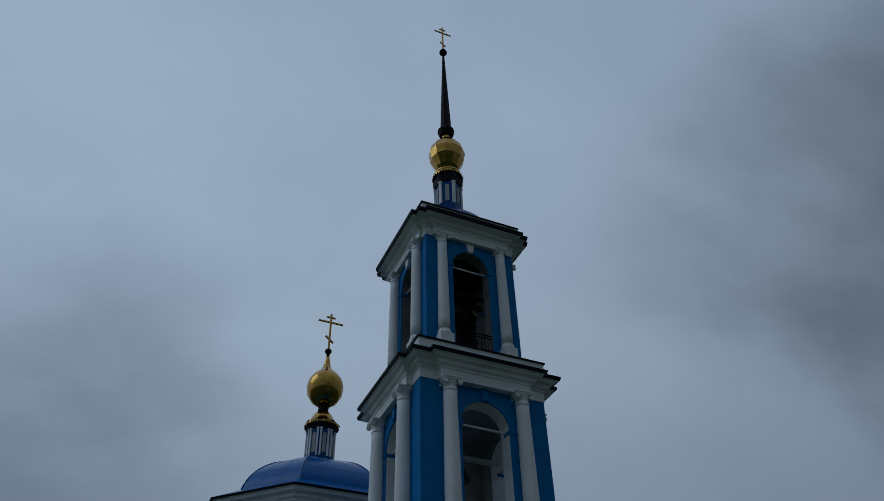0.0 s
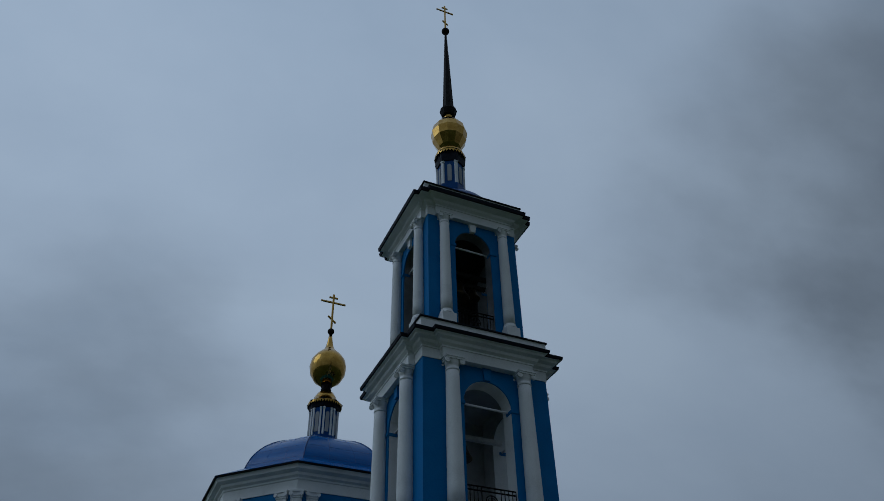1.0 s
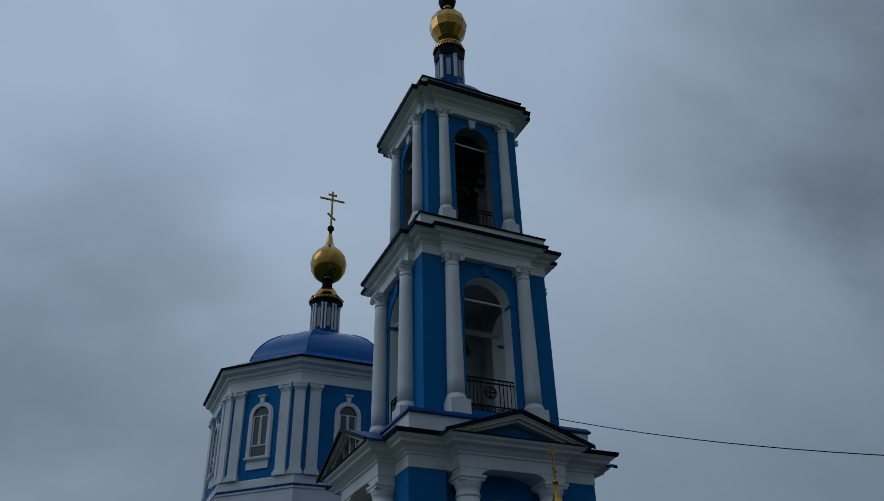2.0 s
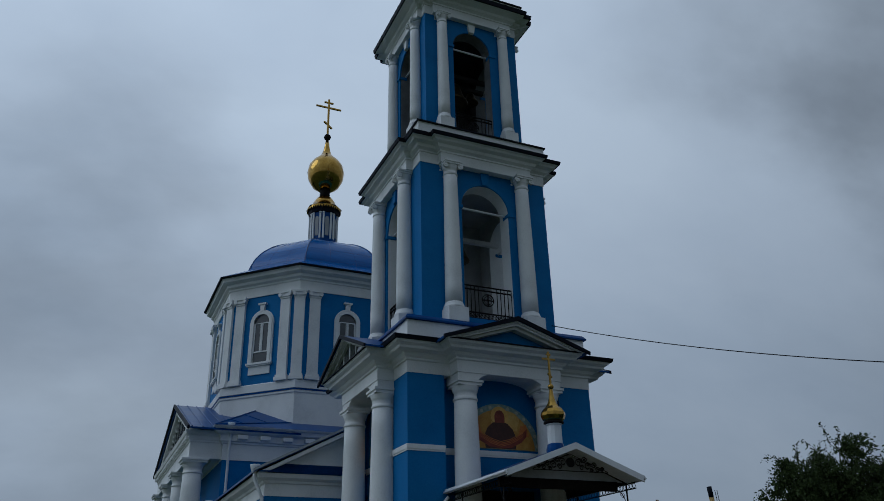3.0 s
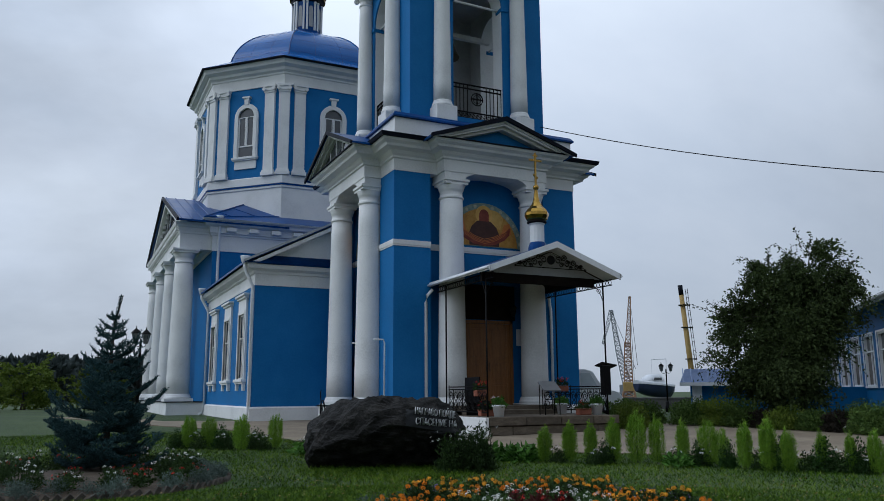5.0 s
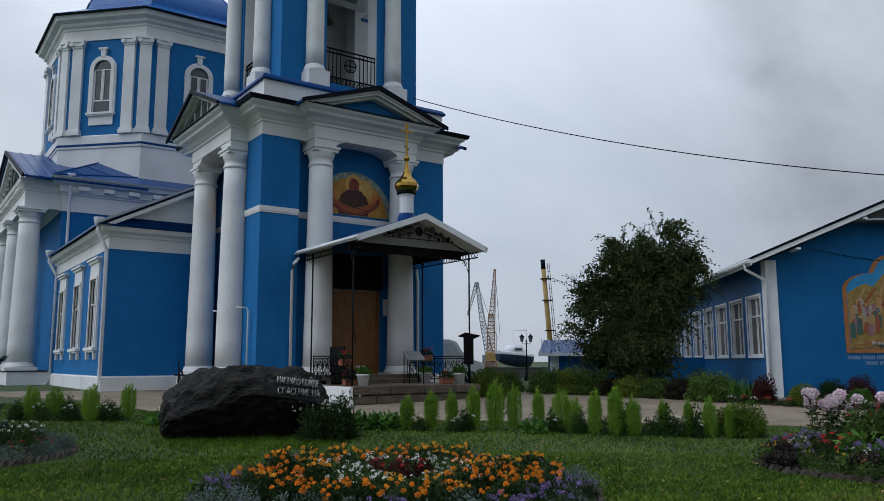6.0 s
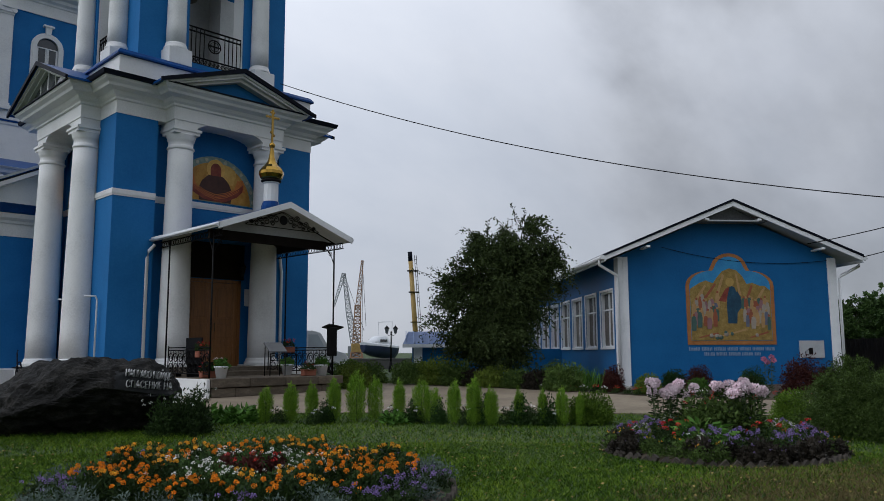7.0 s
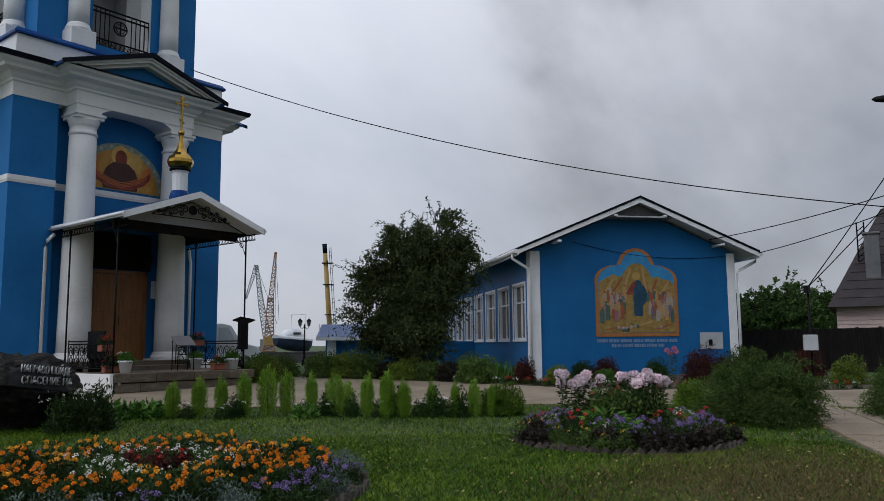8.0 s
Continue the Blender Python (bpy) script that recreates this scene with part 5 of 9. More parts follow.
def side_window():
    w = thing("window", "white plastic window with curtains behind the panes", "")
    h, ww = WZ1 - WZ0, 1.58
    bm = bmesh.new()
    box(bm, 0.02, 0.2, 0, 0.06, 0, h), box(bm, 0.02, 0.2, ww - 0.06, ww, 0, h), box(bm, 0.02, 0.2, 0.06, ww - 0.06, 0, 0.06), box(bm, 0.02, 0.2, 0.06, ww - 0.06, h - 0.06, h)
    part("frame", bm, WPIPE, w)
    bm = bmesh.new()
    box(bm, 0.08, 0.14, 0.78, 0.84, 0.06, h - 0.06), box(bm, 0.08, 0.14, 0.06, ww - 0.06, h * 0.66, h * 0.66 + 0.055)
    part("mullion", bm, WPIPE, w)
    part("pane", blk(0.135, 0.15, 0.06, ww - 0.06, 0.06, h - 0.06), bglass, w)
    bm = bmesh.new()
    n = 22
    for a, b in ((0.08, 0.76), (0.86, ww - 0.08)):
        pr = None
        for i in range(n + 1):
            y = a + (b - a) * i / n
            x = 0.122 + 0.006 * math.sin(i * 1.7)
            c = (bm.verts.new((x, y, 0.1)), bm.verts.new((x, y, h * 0.63)))
            if pr:
                bm.faces.new((pr[0], c[0], c[1], pr[1]))
            pr = c
    part("curtain", bm, CURTAIN, w, "pale net curtain")
    bm = bmesh.new()
    box(bm, -0.03, 0.0, -0.07, 0, -0.07, h + 0.07), box(bm, -0.03, 0.0, ww, ww + 0.07, -0.07, h + 0.07), box(bm, -0.03, 0.0, 0, ww, h, h + 0.07), box(bm, -0.06, 0.0, 0, ww, -0.07, 0)
    part("casing", bm, WPIPE, w)
    return w


w0 = side_window()
w0.parent = build
w0.matrix_basis = Matrix.Translation((0, wins[0][0], WZ0))
for a, b in wins[1:]:
    c = copy_thing(w0, Matrix.Translation((0, a, WZ0)))
    c.parent = build
# corner boards
for x0, x1, y0, y1 in ((-0.05, 0.30, -0.05, -0.002), (-0.05, -0.002, -0.002, 0.42), (BW - 0.26, BW + 0.05, -0.05, -0.002), (BW + 0.002, BW + 0.05, -0.002, 0.25)):
    part("corner_board", blk(x0, x1, y0, y1, 0.05, BE - 0.02, 0.006), WPIPE, build, "white corner board")
part("corner_board", blk(0.12, 0.15, -0.065, -0.05, 0.05, BE - 0.05), WPIPE, build)
# roof
bm = bmesh.new()
RA, RE, OH = 6.62, 4.70, 0.66
for s in (-1, 1):
    c = BW / 2
    extrude_xz(bm, [(c + s * (BW / 2 + OH), RE), (c + s * (BW / 2 + OH), RE + 0.07), (c, RA + 0.04), (c, RA - 0.04)], -0.75, BL + 0.5)
part("roof", bm, FLASH, build, "dark metal sheet roof")
bm = bmesh.new()
for s in (-1, 1):
    extrude_xz(bm, [(c + s * (BW / 2 + OH - 0.02), RE - 0.15), (c + s * (BW / 2 + OH - 0.02), RE - 0.005), (c, RA - 0.045), (c, RA - 0.21)], -0.72, -0.66)
part("bargeboard", bm, WPIPE, build, "white bargeboards")
bm = bmesh.new()
for s in (-1, 1):
    extrude_xz(bm, [(c + s * (BW / 2 + OH - 0.02), RE - 0.10), (c + s * (BW / 2 + OH - 0.02), RE - 0.01), (c, RA - 0.05), (c, RA - 0.14)], -0.66, BL + 0.4)
part("soffit", bm, surface("soffit_boards", (0.40, 0.41, 0.42), (0.52, 0.53, 0.54), (0.6, 0.61, 0.62), 2, 20, (0.6, 0.8), bump=0.1), build)
bm = bmesh.new()
for s in (-1, 1):
    x0, x1 = sorted((c + s * (BW / 2 + OH - 0.02), c + s * (BW / 2 + OH + 0.03)))
    box(bm, x0, x1, -0.7, BL + 0.4, RE - 0.2, RE - 0.01)
part("fascia", bm, WPIPE, build)
# soffit and underside are coloured dark grey for the shade below the ridge
part("gable_soffit", extrude_xz(bmesh.new(), [(c - 1.25, 5.9), (c + 1.25, 5.9), (c, 6.45)], -0.34, -0.1), GREYREV, build, "boarding set back under the ridge, greyed for its shade")
part("gable_board", blk(c - 0.90, c + 0.90, -0.70, -0.62, 5.88, 5.93, 0.006), GREY, build, "white board under the ridge")
part("gable_underside", blk(c - 1.2, c + 1.2, -0.60, -0.1, 5.89, 5.93, 0.0), GREYREV, build)
for x, z in ((c - 3.0, 4.98), (c - 0.92, 5.92), (c + 0.92, 5.92), (c + 3.1, 4.94)):
    part("purlin_end", blk(x - 0.07, x + 0.07, -0.70, 0.0, z, z + 0.07, 0.01), WPIPE, build)
# gutters and their outlets
for s in (-1, 1):
    x = c + s * (BW / 2 + OH + 0.09)
    part("gutter", pipe([(x, -0.7, RE - 0.06), (x, BL + 0.4, RE - 0.06)], 0.075, 8), WPIPE, build, "white gutter")
part("downpipe", pipe([(-OH - 0.09, -0.3, RE - 0.1), (-OH - 0.09, -0.28, RE - 0.28), (-0.12, -0.14, RE - 0.62), (-0.09, -0.12, RE - 0.7), (-0.09, -0.12, 0.4)], 0.05), WPIPE, build, "white downpipe")
part("downpipe", pipe([(BW + OH + 0.09, -0.3, RE - 0.1), (BW + OH + 0.09, -0.28, RE - 0.28), (BW + 0.14, -0.14, RE - 0.62), (BW + 0.1, -0.1, RE - 0.7), (BW + 0.1, -0.1, 0.4)], 0.05), WPIPE, build, "white downpipe")

# mural: orange frame, gold ground, plain coloured shapes
MF = surface("mural_frame_paint", (0.22, 0.085, 0.02), (0.32, 0.13, 0.035), (0.40, 0.18, 0.055), 4, 40, (0.6, 0.8), bump=0.05)
MG = surface("mural_gold_paint", (0.13, 0.08, 0.018), (0.25, 0.165, 0.04), (0.36, 0.26, 0.085), 5, 25, (0.6, 0.8), bump=0.05)
MS = surface("mural_sky_paint", (0.02, 0.16, 0.38), (0.03, 0.22, 0.46), (0.05, 0.28, 0.5), 3, 25, (0.6, 0.8), bump=0.05)
MB = surface("mural_dark_blue_paint", (0.006, 0.03, 0.06), (0.01, 0.05, 0.09), (0.025, 0.09, 0.15), 5, 30, (0.6, 0.8), bump=0.05)
mural = thing("wall_mural", "painted mural panel with orange frame, gold ground and plain coloured shapes", "mural", BM @ Matrix.Translation((3.87, -0.004, 1.73)))


def mural_outline(g):
    """Straight sides, rounded shoulders and a round head, shrunk by g."""
    w, sh, hr = 1.56 - g, 2.12, 0.62 - g
    pts = [(-w, g), (w, g), (w, sh - 0.1)]
    pts += [(w - (w - hr - 0.1) * (1 - math.cos(a)), sh - 0.1 + 0.52 * math.sin(a)) for a in (math.pi / 2 * i / 6 for i in range(1, 7))]
    pts += [(hr * math.cos(a) * 1.04, 2.60 + (hr * 0.88) * math.sin(a)) for a in (math.pi * i / 12 for i in range(1, 12))]
    pts += [(-x, z) for x, z in reversed(pts[3:9])] + [(-w, sh - 0.1)]
    return pts


part("mural_frame", extrude_xz(bmesh.new(), mural_outline(0.0), -0.02, 0), MF, mural, "orange painted frame")
part("mural_sky", extrude_xz(bmesh.new(), mural_outline(0.13), -0.026, -0.02), MS, mural)
hills = [(-1.42, 0.14), (1.42, 0.14), (1.42, 1.85), (1.25, 2.0), (1.05, 2.02), (0.8, 2.12), (0.6, 2.08), (0.45, 2.35), (0.25, 2.55), (0.0, 2.62), (-0.25, 2.52), (-0.45, 2.3), (-0.6, 2.1), (-0.85, 2.2), (-1.1, 2.1), (-1.42, 1.9)]
part("mural_ground", extrude_xz(bmesh.new(), hills, -0.032, -0.026), MG, mural, "gold painted hills")
part("mural_shape", extrude_xz(bmesh.new(), [(-0.12, 0.72), (0.2, 0.72), (0.24, 1.3), (0.26, 1.7), (0.16, 1.96), (0.02, 2.02), (-0.1, 1.9), (-0.14, 1.3)], -0.036, -0.032), MB, mural)
part("mural_shape", extrude_xz(bmesh.new(), [(0.2, 1.05), (0.40, 1.3), (0.36, 1.65), (0.24, 1.85)], -0.0355, -0.032), MB, mural)
part("mural_shape", extrude_xz(bmesh.new(), [(-0.42, 1.5), (-0.16, 1.45), (-0.02, 1.98), (-0.16, 1.92)], -0.0365, -0.032), ICON_RED, mural)
part("mural_disc", lathe(bmesh.new(), [(0.15, -0.002), (0.15, 0.002)], 20, m=Matrix.Translation((0.0, -0.0345, 2.14)) @ pose(0, 0, 0, 90)), surface("mural_halo", (0.28, 0.17, 0.04), (0.38, 0.25, 0.07), (0.45, 0.32, 0.1), 5, 30, (0.6, 0.8), bump=0.0), mural)
rnd = random.Random(5)
tones = [surface("mural_tone", tuple(q * 0.75 for q in cc), cc, tuple(min(1, q * 1.2) for q in cc), 6, 30, (0.6, 0.8), bump=0.05) for cc in
         ((0.25, 0.075, 0.035), (0.30, 0.26, 0.21), (0.05, 0.10, 0.085), (0.24, 0.12, 0.13), (0.11, 0.12, 0.17), (0.36, 0.22, 0.09))]
for s in (-1, 1):
    for i in range(22):
        x = s * (0.46 + 0.88 * (i * 0.618 % 1.0))
        z0 = 1.22 - 0.036 * i + 0.06 * rnd.random()
        w, h = 0.055 + 0.03 * rnd.random(), 0.36 + 0.2 * rnd.random()
        part("mural_disc", lathe(bmesh.new(), [(0.04, -0.0015), (0.04, 0.0015)], 12, m=Matrix.Translation((x, -0.0475, z0 + h + 0.02)) @ pose(0, 0, 0, 90)), tones[5 if i % 3 else 0], mural)
        pts = [(x - w, z0), (x + w * 0.8, z0), (x + w * 1.15, z0 + h * 0.6), (x + w * 0.75, z0 + h * 0.9), (x, z0 + h), (x - w * 0.8, z0 + h * 0.9), (x - w * 1.1, z0 + h * 0.55)]
        part("mural_shape", extrude_xz(bmesh.new(), pts, -0.036 - 0.0006 * i, -0.032), tones[rnd.randrange(6)], mural)
for i in range(9):
    x, z = -1.2 + 2.4 * rnd.random(), 0.22 + 0.22 * rnd.random()
    part("mural_shape", lathe(bmesh.new(), [(0.05 + 0.04 * rnd.random(), -0.002), (0.04, 0.002)], 9, m=Matrix.Translation((x, -0.0345, z)) @ pose(0, 0, 0, 90)), tones[2 if i % 2 else 1], mural)
for i, (x0, z0, x1, z1, k) in enumerate(((-1.3, 1.5, -0.9, 2.05, 5), (-0.95, 1.6, -0.55, 2.1, 0), (-0.5, 1.75, -0.25, 2.42, 5), (0.3, 1.7, 0.2, 2.45, 5), (0.55, 1.6, 0.75, 2.05, 0), (0.9, 1.55, 1.2, 1.98, 5), (-0.4, 0.3, 0.5, 0.55, 5), (-1.2, 0.25, -0.5, 0.42, 0), (0.6, 0.25, 1.25, 0.45, 0))):
    part("mural_fold", extrude_xz(bmesh.new(), [(x0, z0), (x0 + 0.1, z0 - 0.02), (x1 + 0.06, z1 - 0.05), (x1, z1)], -0.0338, -0.032), tones[k], mural)
# two lines of lettering under the mural that cannot be read
letters = thing("mural_caption", "two rows of pale painted bars under the mural", "caption", BM @ Matrix.Translation((3.87, -0.004, 1.73)))
PALE = surface("pale_blue_paint", (0.10, 0.19, 0.33), (0.15, 0.24, 0.38), (0.20, 0.29, 0.42), 6, 40, (0.6, 0.8), bump=0.0)
for row, z, hw_ in ((0, -0.20, 1.53), (1, -0.37, 1.0)):
    x, k = -hw_, 0
    while x < hw_ - 0.05:
        w = 0.026 + 0.03 * rnd.random()
        part("bar", blk(x, min(x + w, hw_), -0.008, 0, z, z + 0.10 + 0.02 * rnd.random()), PALE, letters)
        k += 1
        x += w + (0.06 if k % 7 == 0 else 0.016)
# small metal service panel on the gable
panel = thing("service_panel", "pale grey metal service panel with a dark meter window", "panel", BM @ Matrix.Translation((6.23, -0.004, 1.27)))
part("plate", blk(0, 0.88, -0.03, 0, 0, 0.59, 0.006), GREY, panel)
part("meter_window", blk(0.32, 0.46, -0.05, -0.03, 0.12, 0.34, 0.005), IRON, panel)
part("conduit", pipe([(0.2, -0.04, 0.0), (0.2, -0.04, 0.22), (0.33, -0.04, 0.3)], 0.012, 5), IRON, panel)

# ---- porch: landing, steps, canopy ----
PX, PF = TX, 20.75
porch = thing("porch_steps", "worn concrete landing and steps before the church door", "steps", turn_z(PX, PF, 0, 0))
step_rng = random.Random(29)
for z0, z1, inset, cuts_ in ((0.52, 0.78, 0.0, (-2.4, -1.15, 0.1, 1.3, 2.3)), (0.24, 0.50, 0.07, (-2.36, -1.6, -0.5, 0.55, 1.5, 2.26)), (0.0, 0.23, 0.02, (-2.36, -0.9, 0.9, 2.26))):
    for x0, x1 in zip(cuts_, cuts_[1:]):
        dy = inset + 0.03 * step_rng.random()
        part("stone_block", blk(x0 + 0.006, x1 - 0.006, dy, 3.0, z0, z1 - 0.008 * step_rng.random(), 0.018), STEPSTONE, porch)
part("side_wall", blk(-2.52, -2.41, 0.08, 3.4, 0.0, 0.76, 0.01), WHITE, porch, "whitewashed side of the landing")
for i, (y, z) in enumerate(((2.35, 0.93), (2.75, 1.07))):
    part("step", blk(-1.95, 1.35, y, 3.6 + 0.3 * i, 0.75, z, 0.015), STEPSTONE, porch)
part("upper_landing", blk(-2.3, 2.3, 3.15, 4.65, 0.6, 1.05, 0.01), STEPSTONE, porch)

canopy = thing("entrance_canopy", "gabled metal canopy with white fascia on thin black posts", "canopy", turn_z(PX, 0, 0, 0))
CF, CB, CHW, CZE, CZA = 20.6, 24.95, 2.42, 5.26, 6.17
bm = bmesh.new()
for s in (-1, 1):
    extrude_xz(bm, [(s * CHW, CZE - 0.02), (s * CHW, CZE + 0.03), (0, CZA + 0.02), (0, CZA - 0.03)], CF, CB + 0.4)
part("roof", bm, ROOFBLUE, canopy, "blue sheet metal canopy roof")
bm = bmesh.new()
for s in (-1, 1):
    extrude_xz(bm, [(s * (CHW + 0.02), CZE - 0.15), (s * (CHW + 0.02), CZE + 0.045), (0, CZA + 0.035), (0, CZA - 0.16)], CF - 0.05, CF)
part("fascia", bm, WPIPE, canopy, "white gable fascia")
for s in (-1, 1):
    x0, x1 = sorted((s * CHW, s * (CHW + 0.05)))
    part("eave_board", blk(x0, x1, CF - 0.05, CB, CZE - 0.1, CZE + 0.04), WPIPE, canopy)
    part("gutter", pipe([(s * (CHW + 0.08), CF - 0.02, CZE - 0.03), (s * (CHW + 0.08), CB, CZE - 0.06)], 0.038, 8), WPIPE, canopy, "white eaves gutter")
# dark wood taken to near black: the canopy's shade is put into it
DARKWOOD = surface("shade_dark_canopy_wood", (0.005, 0.004, 0.0035), (0.01, 0.008, 0.007), (0.018, 0.015, 0.012), 3, 20, (0.7, 0.9), bump=0.1, spec=0.04)
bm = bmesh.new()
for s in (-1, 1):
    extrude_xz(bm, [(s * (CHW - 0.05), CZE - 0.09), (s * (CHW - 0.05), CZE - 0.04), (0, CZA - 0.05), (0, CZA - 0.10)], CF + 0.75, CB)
part("lining", bm, DARKWOOD, canopy, "dark boarded underside, near black with its shade in the colour")
bm = bmesh.new()
for s in (-1, 1):
    extrude_xz(bm, [(s * (CHW - 0.05), CZE - 0.09), (s * (CHW - 0.05), CZE - 0.04), (0, CZA - 0.05), (0, CZA - 0.10)], CF + 0.01, CF + 0.75)
part("front_soffit", bm, WPIPE, canopy, "pale front soffit")
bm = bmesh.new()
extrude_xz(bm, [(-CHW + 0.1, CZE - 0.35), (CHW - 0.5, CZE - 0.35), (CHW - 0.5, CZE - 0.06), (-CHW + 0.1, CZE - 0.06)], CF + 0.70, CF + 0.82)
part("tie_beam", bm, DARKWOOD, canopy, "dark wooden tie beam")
part("gable_panel", extrude_xz(bmesh.new(), [(-CHW + 0.25, CZE - 0.06), (CHW - 0.25, CZE - 0.06), (0, CZA - 0.11)], CF + 0.755, CF + 0.80), LIMEWASH, canopy, "grey panel in the canopy gable")


def scroll(bm, x, z, r, y, turns=1.4, flip=1, rad=0.011, start=0.0):
    n = 14
    tube(bm, [(x + flip * r * (1 - 0.75 * i / n) * math.cos(start + turns * 2 * math.pi * i / n), y, z + r * (1 - 0.75 * i / n) * math.sin(start + turns * 2 * math.pi * i / n)) for i in range(n + 1)], rad, 4)


bm = bmesh.new()
yq = CF + 0.35
for s in (-1, 1):
    for x, z, r in ((0.28, 5.66, 0.13), (0.5, 5.74, 0.11), (0.62, 5.56, 0.12), (0.85, 5.60, 0.10), (0.98, 5.48, 0.09), (1.15, 5.50, 0.07), (0.4, 5.52, 0.09), (0.75, 5.45, 0.07)):
        scroll(bm, s * x, z, r, yq, flip=s, rad=0.02)
    tube(bm, [(0, yq, 5.92), (s * 1.35, yq, 5.42)], 0.014, 4)
tube(bm, [(-1.35, yq, 5.40), (1.35, yq, 5.40)], 0.014, 4)
lathe(bm, [(0.15, -0.01), (0.15, 0.01)], 16, m=Matrix.Translation((0, yq, 5.66)) @ pose(0, 0, 0, 90))
part("gable_ironwork", bm, IRON, canopy, "black wrought-iron scrollwork in the gable")
for s in (-1, 1):
    bm = bmesh.new()
    for z in (4.95, 5.13):
        tube(bm, [(s * 2.22, CF + 0.15, z), (s * 2.22, CB - 0.2, z)], 0.018, 4)
    for i in range(24):
        y = CF + 0.25 + (CB - CF - 0.6) * i / 23
        tube(bm, [(s * 2.22, y + 0.075 * math.cos(a * 0.785), 5.04 + 0.075 * math.sin(a * 0.785)) for a in range(9)], 0.012, 4)
    part("eave_ironwork", bm, IRON, canopy, "black wrought-iron frieze under the eaves")
for s in (-1, 1):
    for y in (21.25, 24.1):
        part("post", pipe([(s * 2.22, y, 0.7 if y < 22 else 1.0), (s * 2.22, y, 5.1)], 0.027, 8), IRON, canopy, "thin black post")
for s in (-1, 1):
    bm = bmesh.new()
    for i in range(3):
        y = 21.25 + 0.14 + 0.12 * i
        scroll_pts = [(s * 2.22, 21.25 + 0.05 + 0.35 * f, 4.95 - 0.45 * (1 - f) ** 2) for f in (j / 6 for j in range(7))]
    tube(bm, scroll_pts, 0.013, 4)
    tube(bm, [(s * 2.22 - s * 0.4 * f, 21.25, 4.95 - 0.5 * (1 - f) ** 2) for f in (j / 6 for j in range(7))], 0.013, 4)
    scroll(bm, s * 2.05, 4.78, 0.1, 21.25, flip=-s)
    part("bracket", bm, IRON, canopy)
# little gilded dome on the ridge
cup = thing("ridge_cupola", "small gilded onion cupola on a white drum above the canopy", "cupola", turn_z(PX, 21.72, 0, 0))
part("drum", lathe(bmesh.new(), [(0.26, 5.9), (0.26, 6.3), (0.235, 6.32), (0.235, 6.94), (0.27, 6.97), (0.27, 7.0)], 12, smooth=False), WHITE, cup)
part("skirt", lathe(bmesh.new(), [(0.31, 5.95), (0.30, 6.2), (0.25, 6.36)], 12, smooth=False), ROOFBLUE, cup, "blue metal skirt")
part("collar", lathe(bmesh.new(), [(0.26, 6.99), (0.33, 7.02), (0.33, 7.06), (0.27, 7.1)], 16), DARKGOLD, cup)
part("onion", lathe(bmesh.new(), [(0.27, 7.06), (0.35, 7.14), (0.40, 7.26), (0.395, 7.36), (0.33, 7.47), (0.22, 7.57), (0.14, 7.70), (0.09, 7.86), (0.055, 8.15)], 12, smooth=False), GOLD, cup, "faceted gilded onion")
part("ball", lathe(bmesh.new(), [(0.03, 8.12)] + [(0.10 * math.sin(math.pi * i / 8), 8.24 - 0.10 * math.cos(math.pi * i / 8)) for i in range(1, 8)] + [(0.03, 8.36)], 12), GOLD, cup)
orthodox_cross(cup, 8.3, 9.45, 0.25, 0.03)

# ---- plants: helpers ----
def add_mesh(name, verts, faces, material, parent=None, label="", smooth=False):
    me = bpy.data.meshes.new(name)
    me.from_pydata(verts, [], faces)
    me.materials.append(material)
    if smooth:
        me.polygons.foreach_set("use_smooth", [True] * len(me.polygons))
    ob = new(name, me)
    ob.parent = parent
    return tagged(ob, label) if label else ob


def leaf_arrays(P, D, L, W, rng, fold=0.25):
    """Small pointed leaves at points P, pointing along D."""
    n = len(P)
    D = D / (np.linalg.norm(D, axis=1, keepdims=True) + 1e-9)
    S = np.cross(D, rng.normal(size=(n, 3)))
    S /= np.linalg.norm(S, axis=1, keepdims=True) + 1e-9
    N = np.cross(S, D)
    L, W = np.asarray(L).reshape(-1, 1), np.asarray(W).reshape(-1, 1)
    mid = P + D * L * 0.45 + N * L * fold * 0.3
    V = np.stack([P, mid + S * W * 0.5, P + D * L, mid - S * W * 0.5], axis=1).reshape(-1, 3)
    F = np.arange(4 * n).reshape(n, 4)
    return V, F


def leaves(name, P, D, L, W, material, parent, rng, label=""):
    V, F = leaf_arrays(np.asarray(P, float), np.asarray(D, float), L, W, rng)
    return add_mesh(name, V.tolist(), F.tolist(), material, parent, label)


def fan_sprays(P, D, b, out, ln, droop, per, rng, stray=0.028):
    """Three twigs from one point, spread like a fan, arching over, with leaves along them."""
    side = np.cross(out, (0, 0, 1.0))
    for fan in (-0.38, 0.0, 0.38):
        way = out + side * fan
        far_ = ln * (1.0 - 0.6 * abs(fan))
        for s in np.linspace(0, 1, per // 3):
            P.append(b + way * far_ * s + np.array([0, 0, -droop * far_ * s ** 2.2]) + rng.normal(size=3) * stray)
            D.append(way * 0.5 + rng.normal(size=3) * 0.55 + np.array([0, 0, -0.7 * droop * s]))


def sphere_dirs(n, rng, up=0.0):
    d = rng.normal(size=(n, 3))
    d[:, 2] += up
    return d / np.linalg.norm(d, axis=1, keepdims=True)


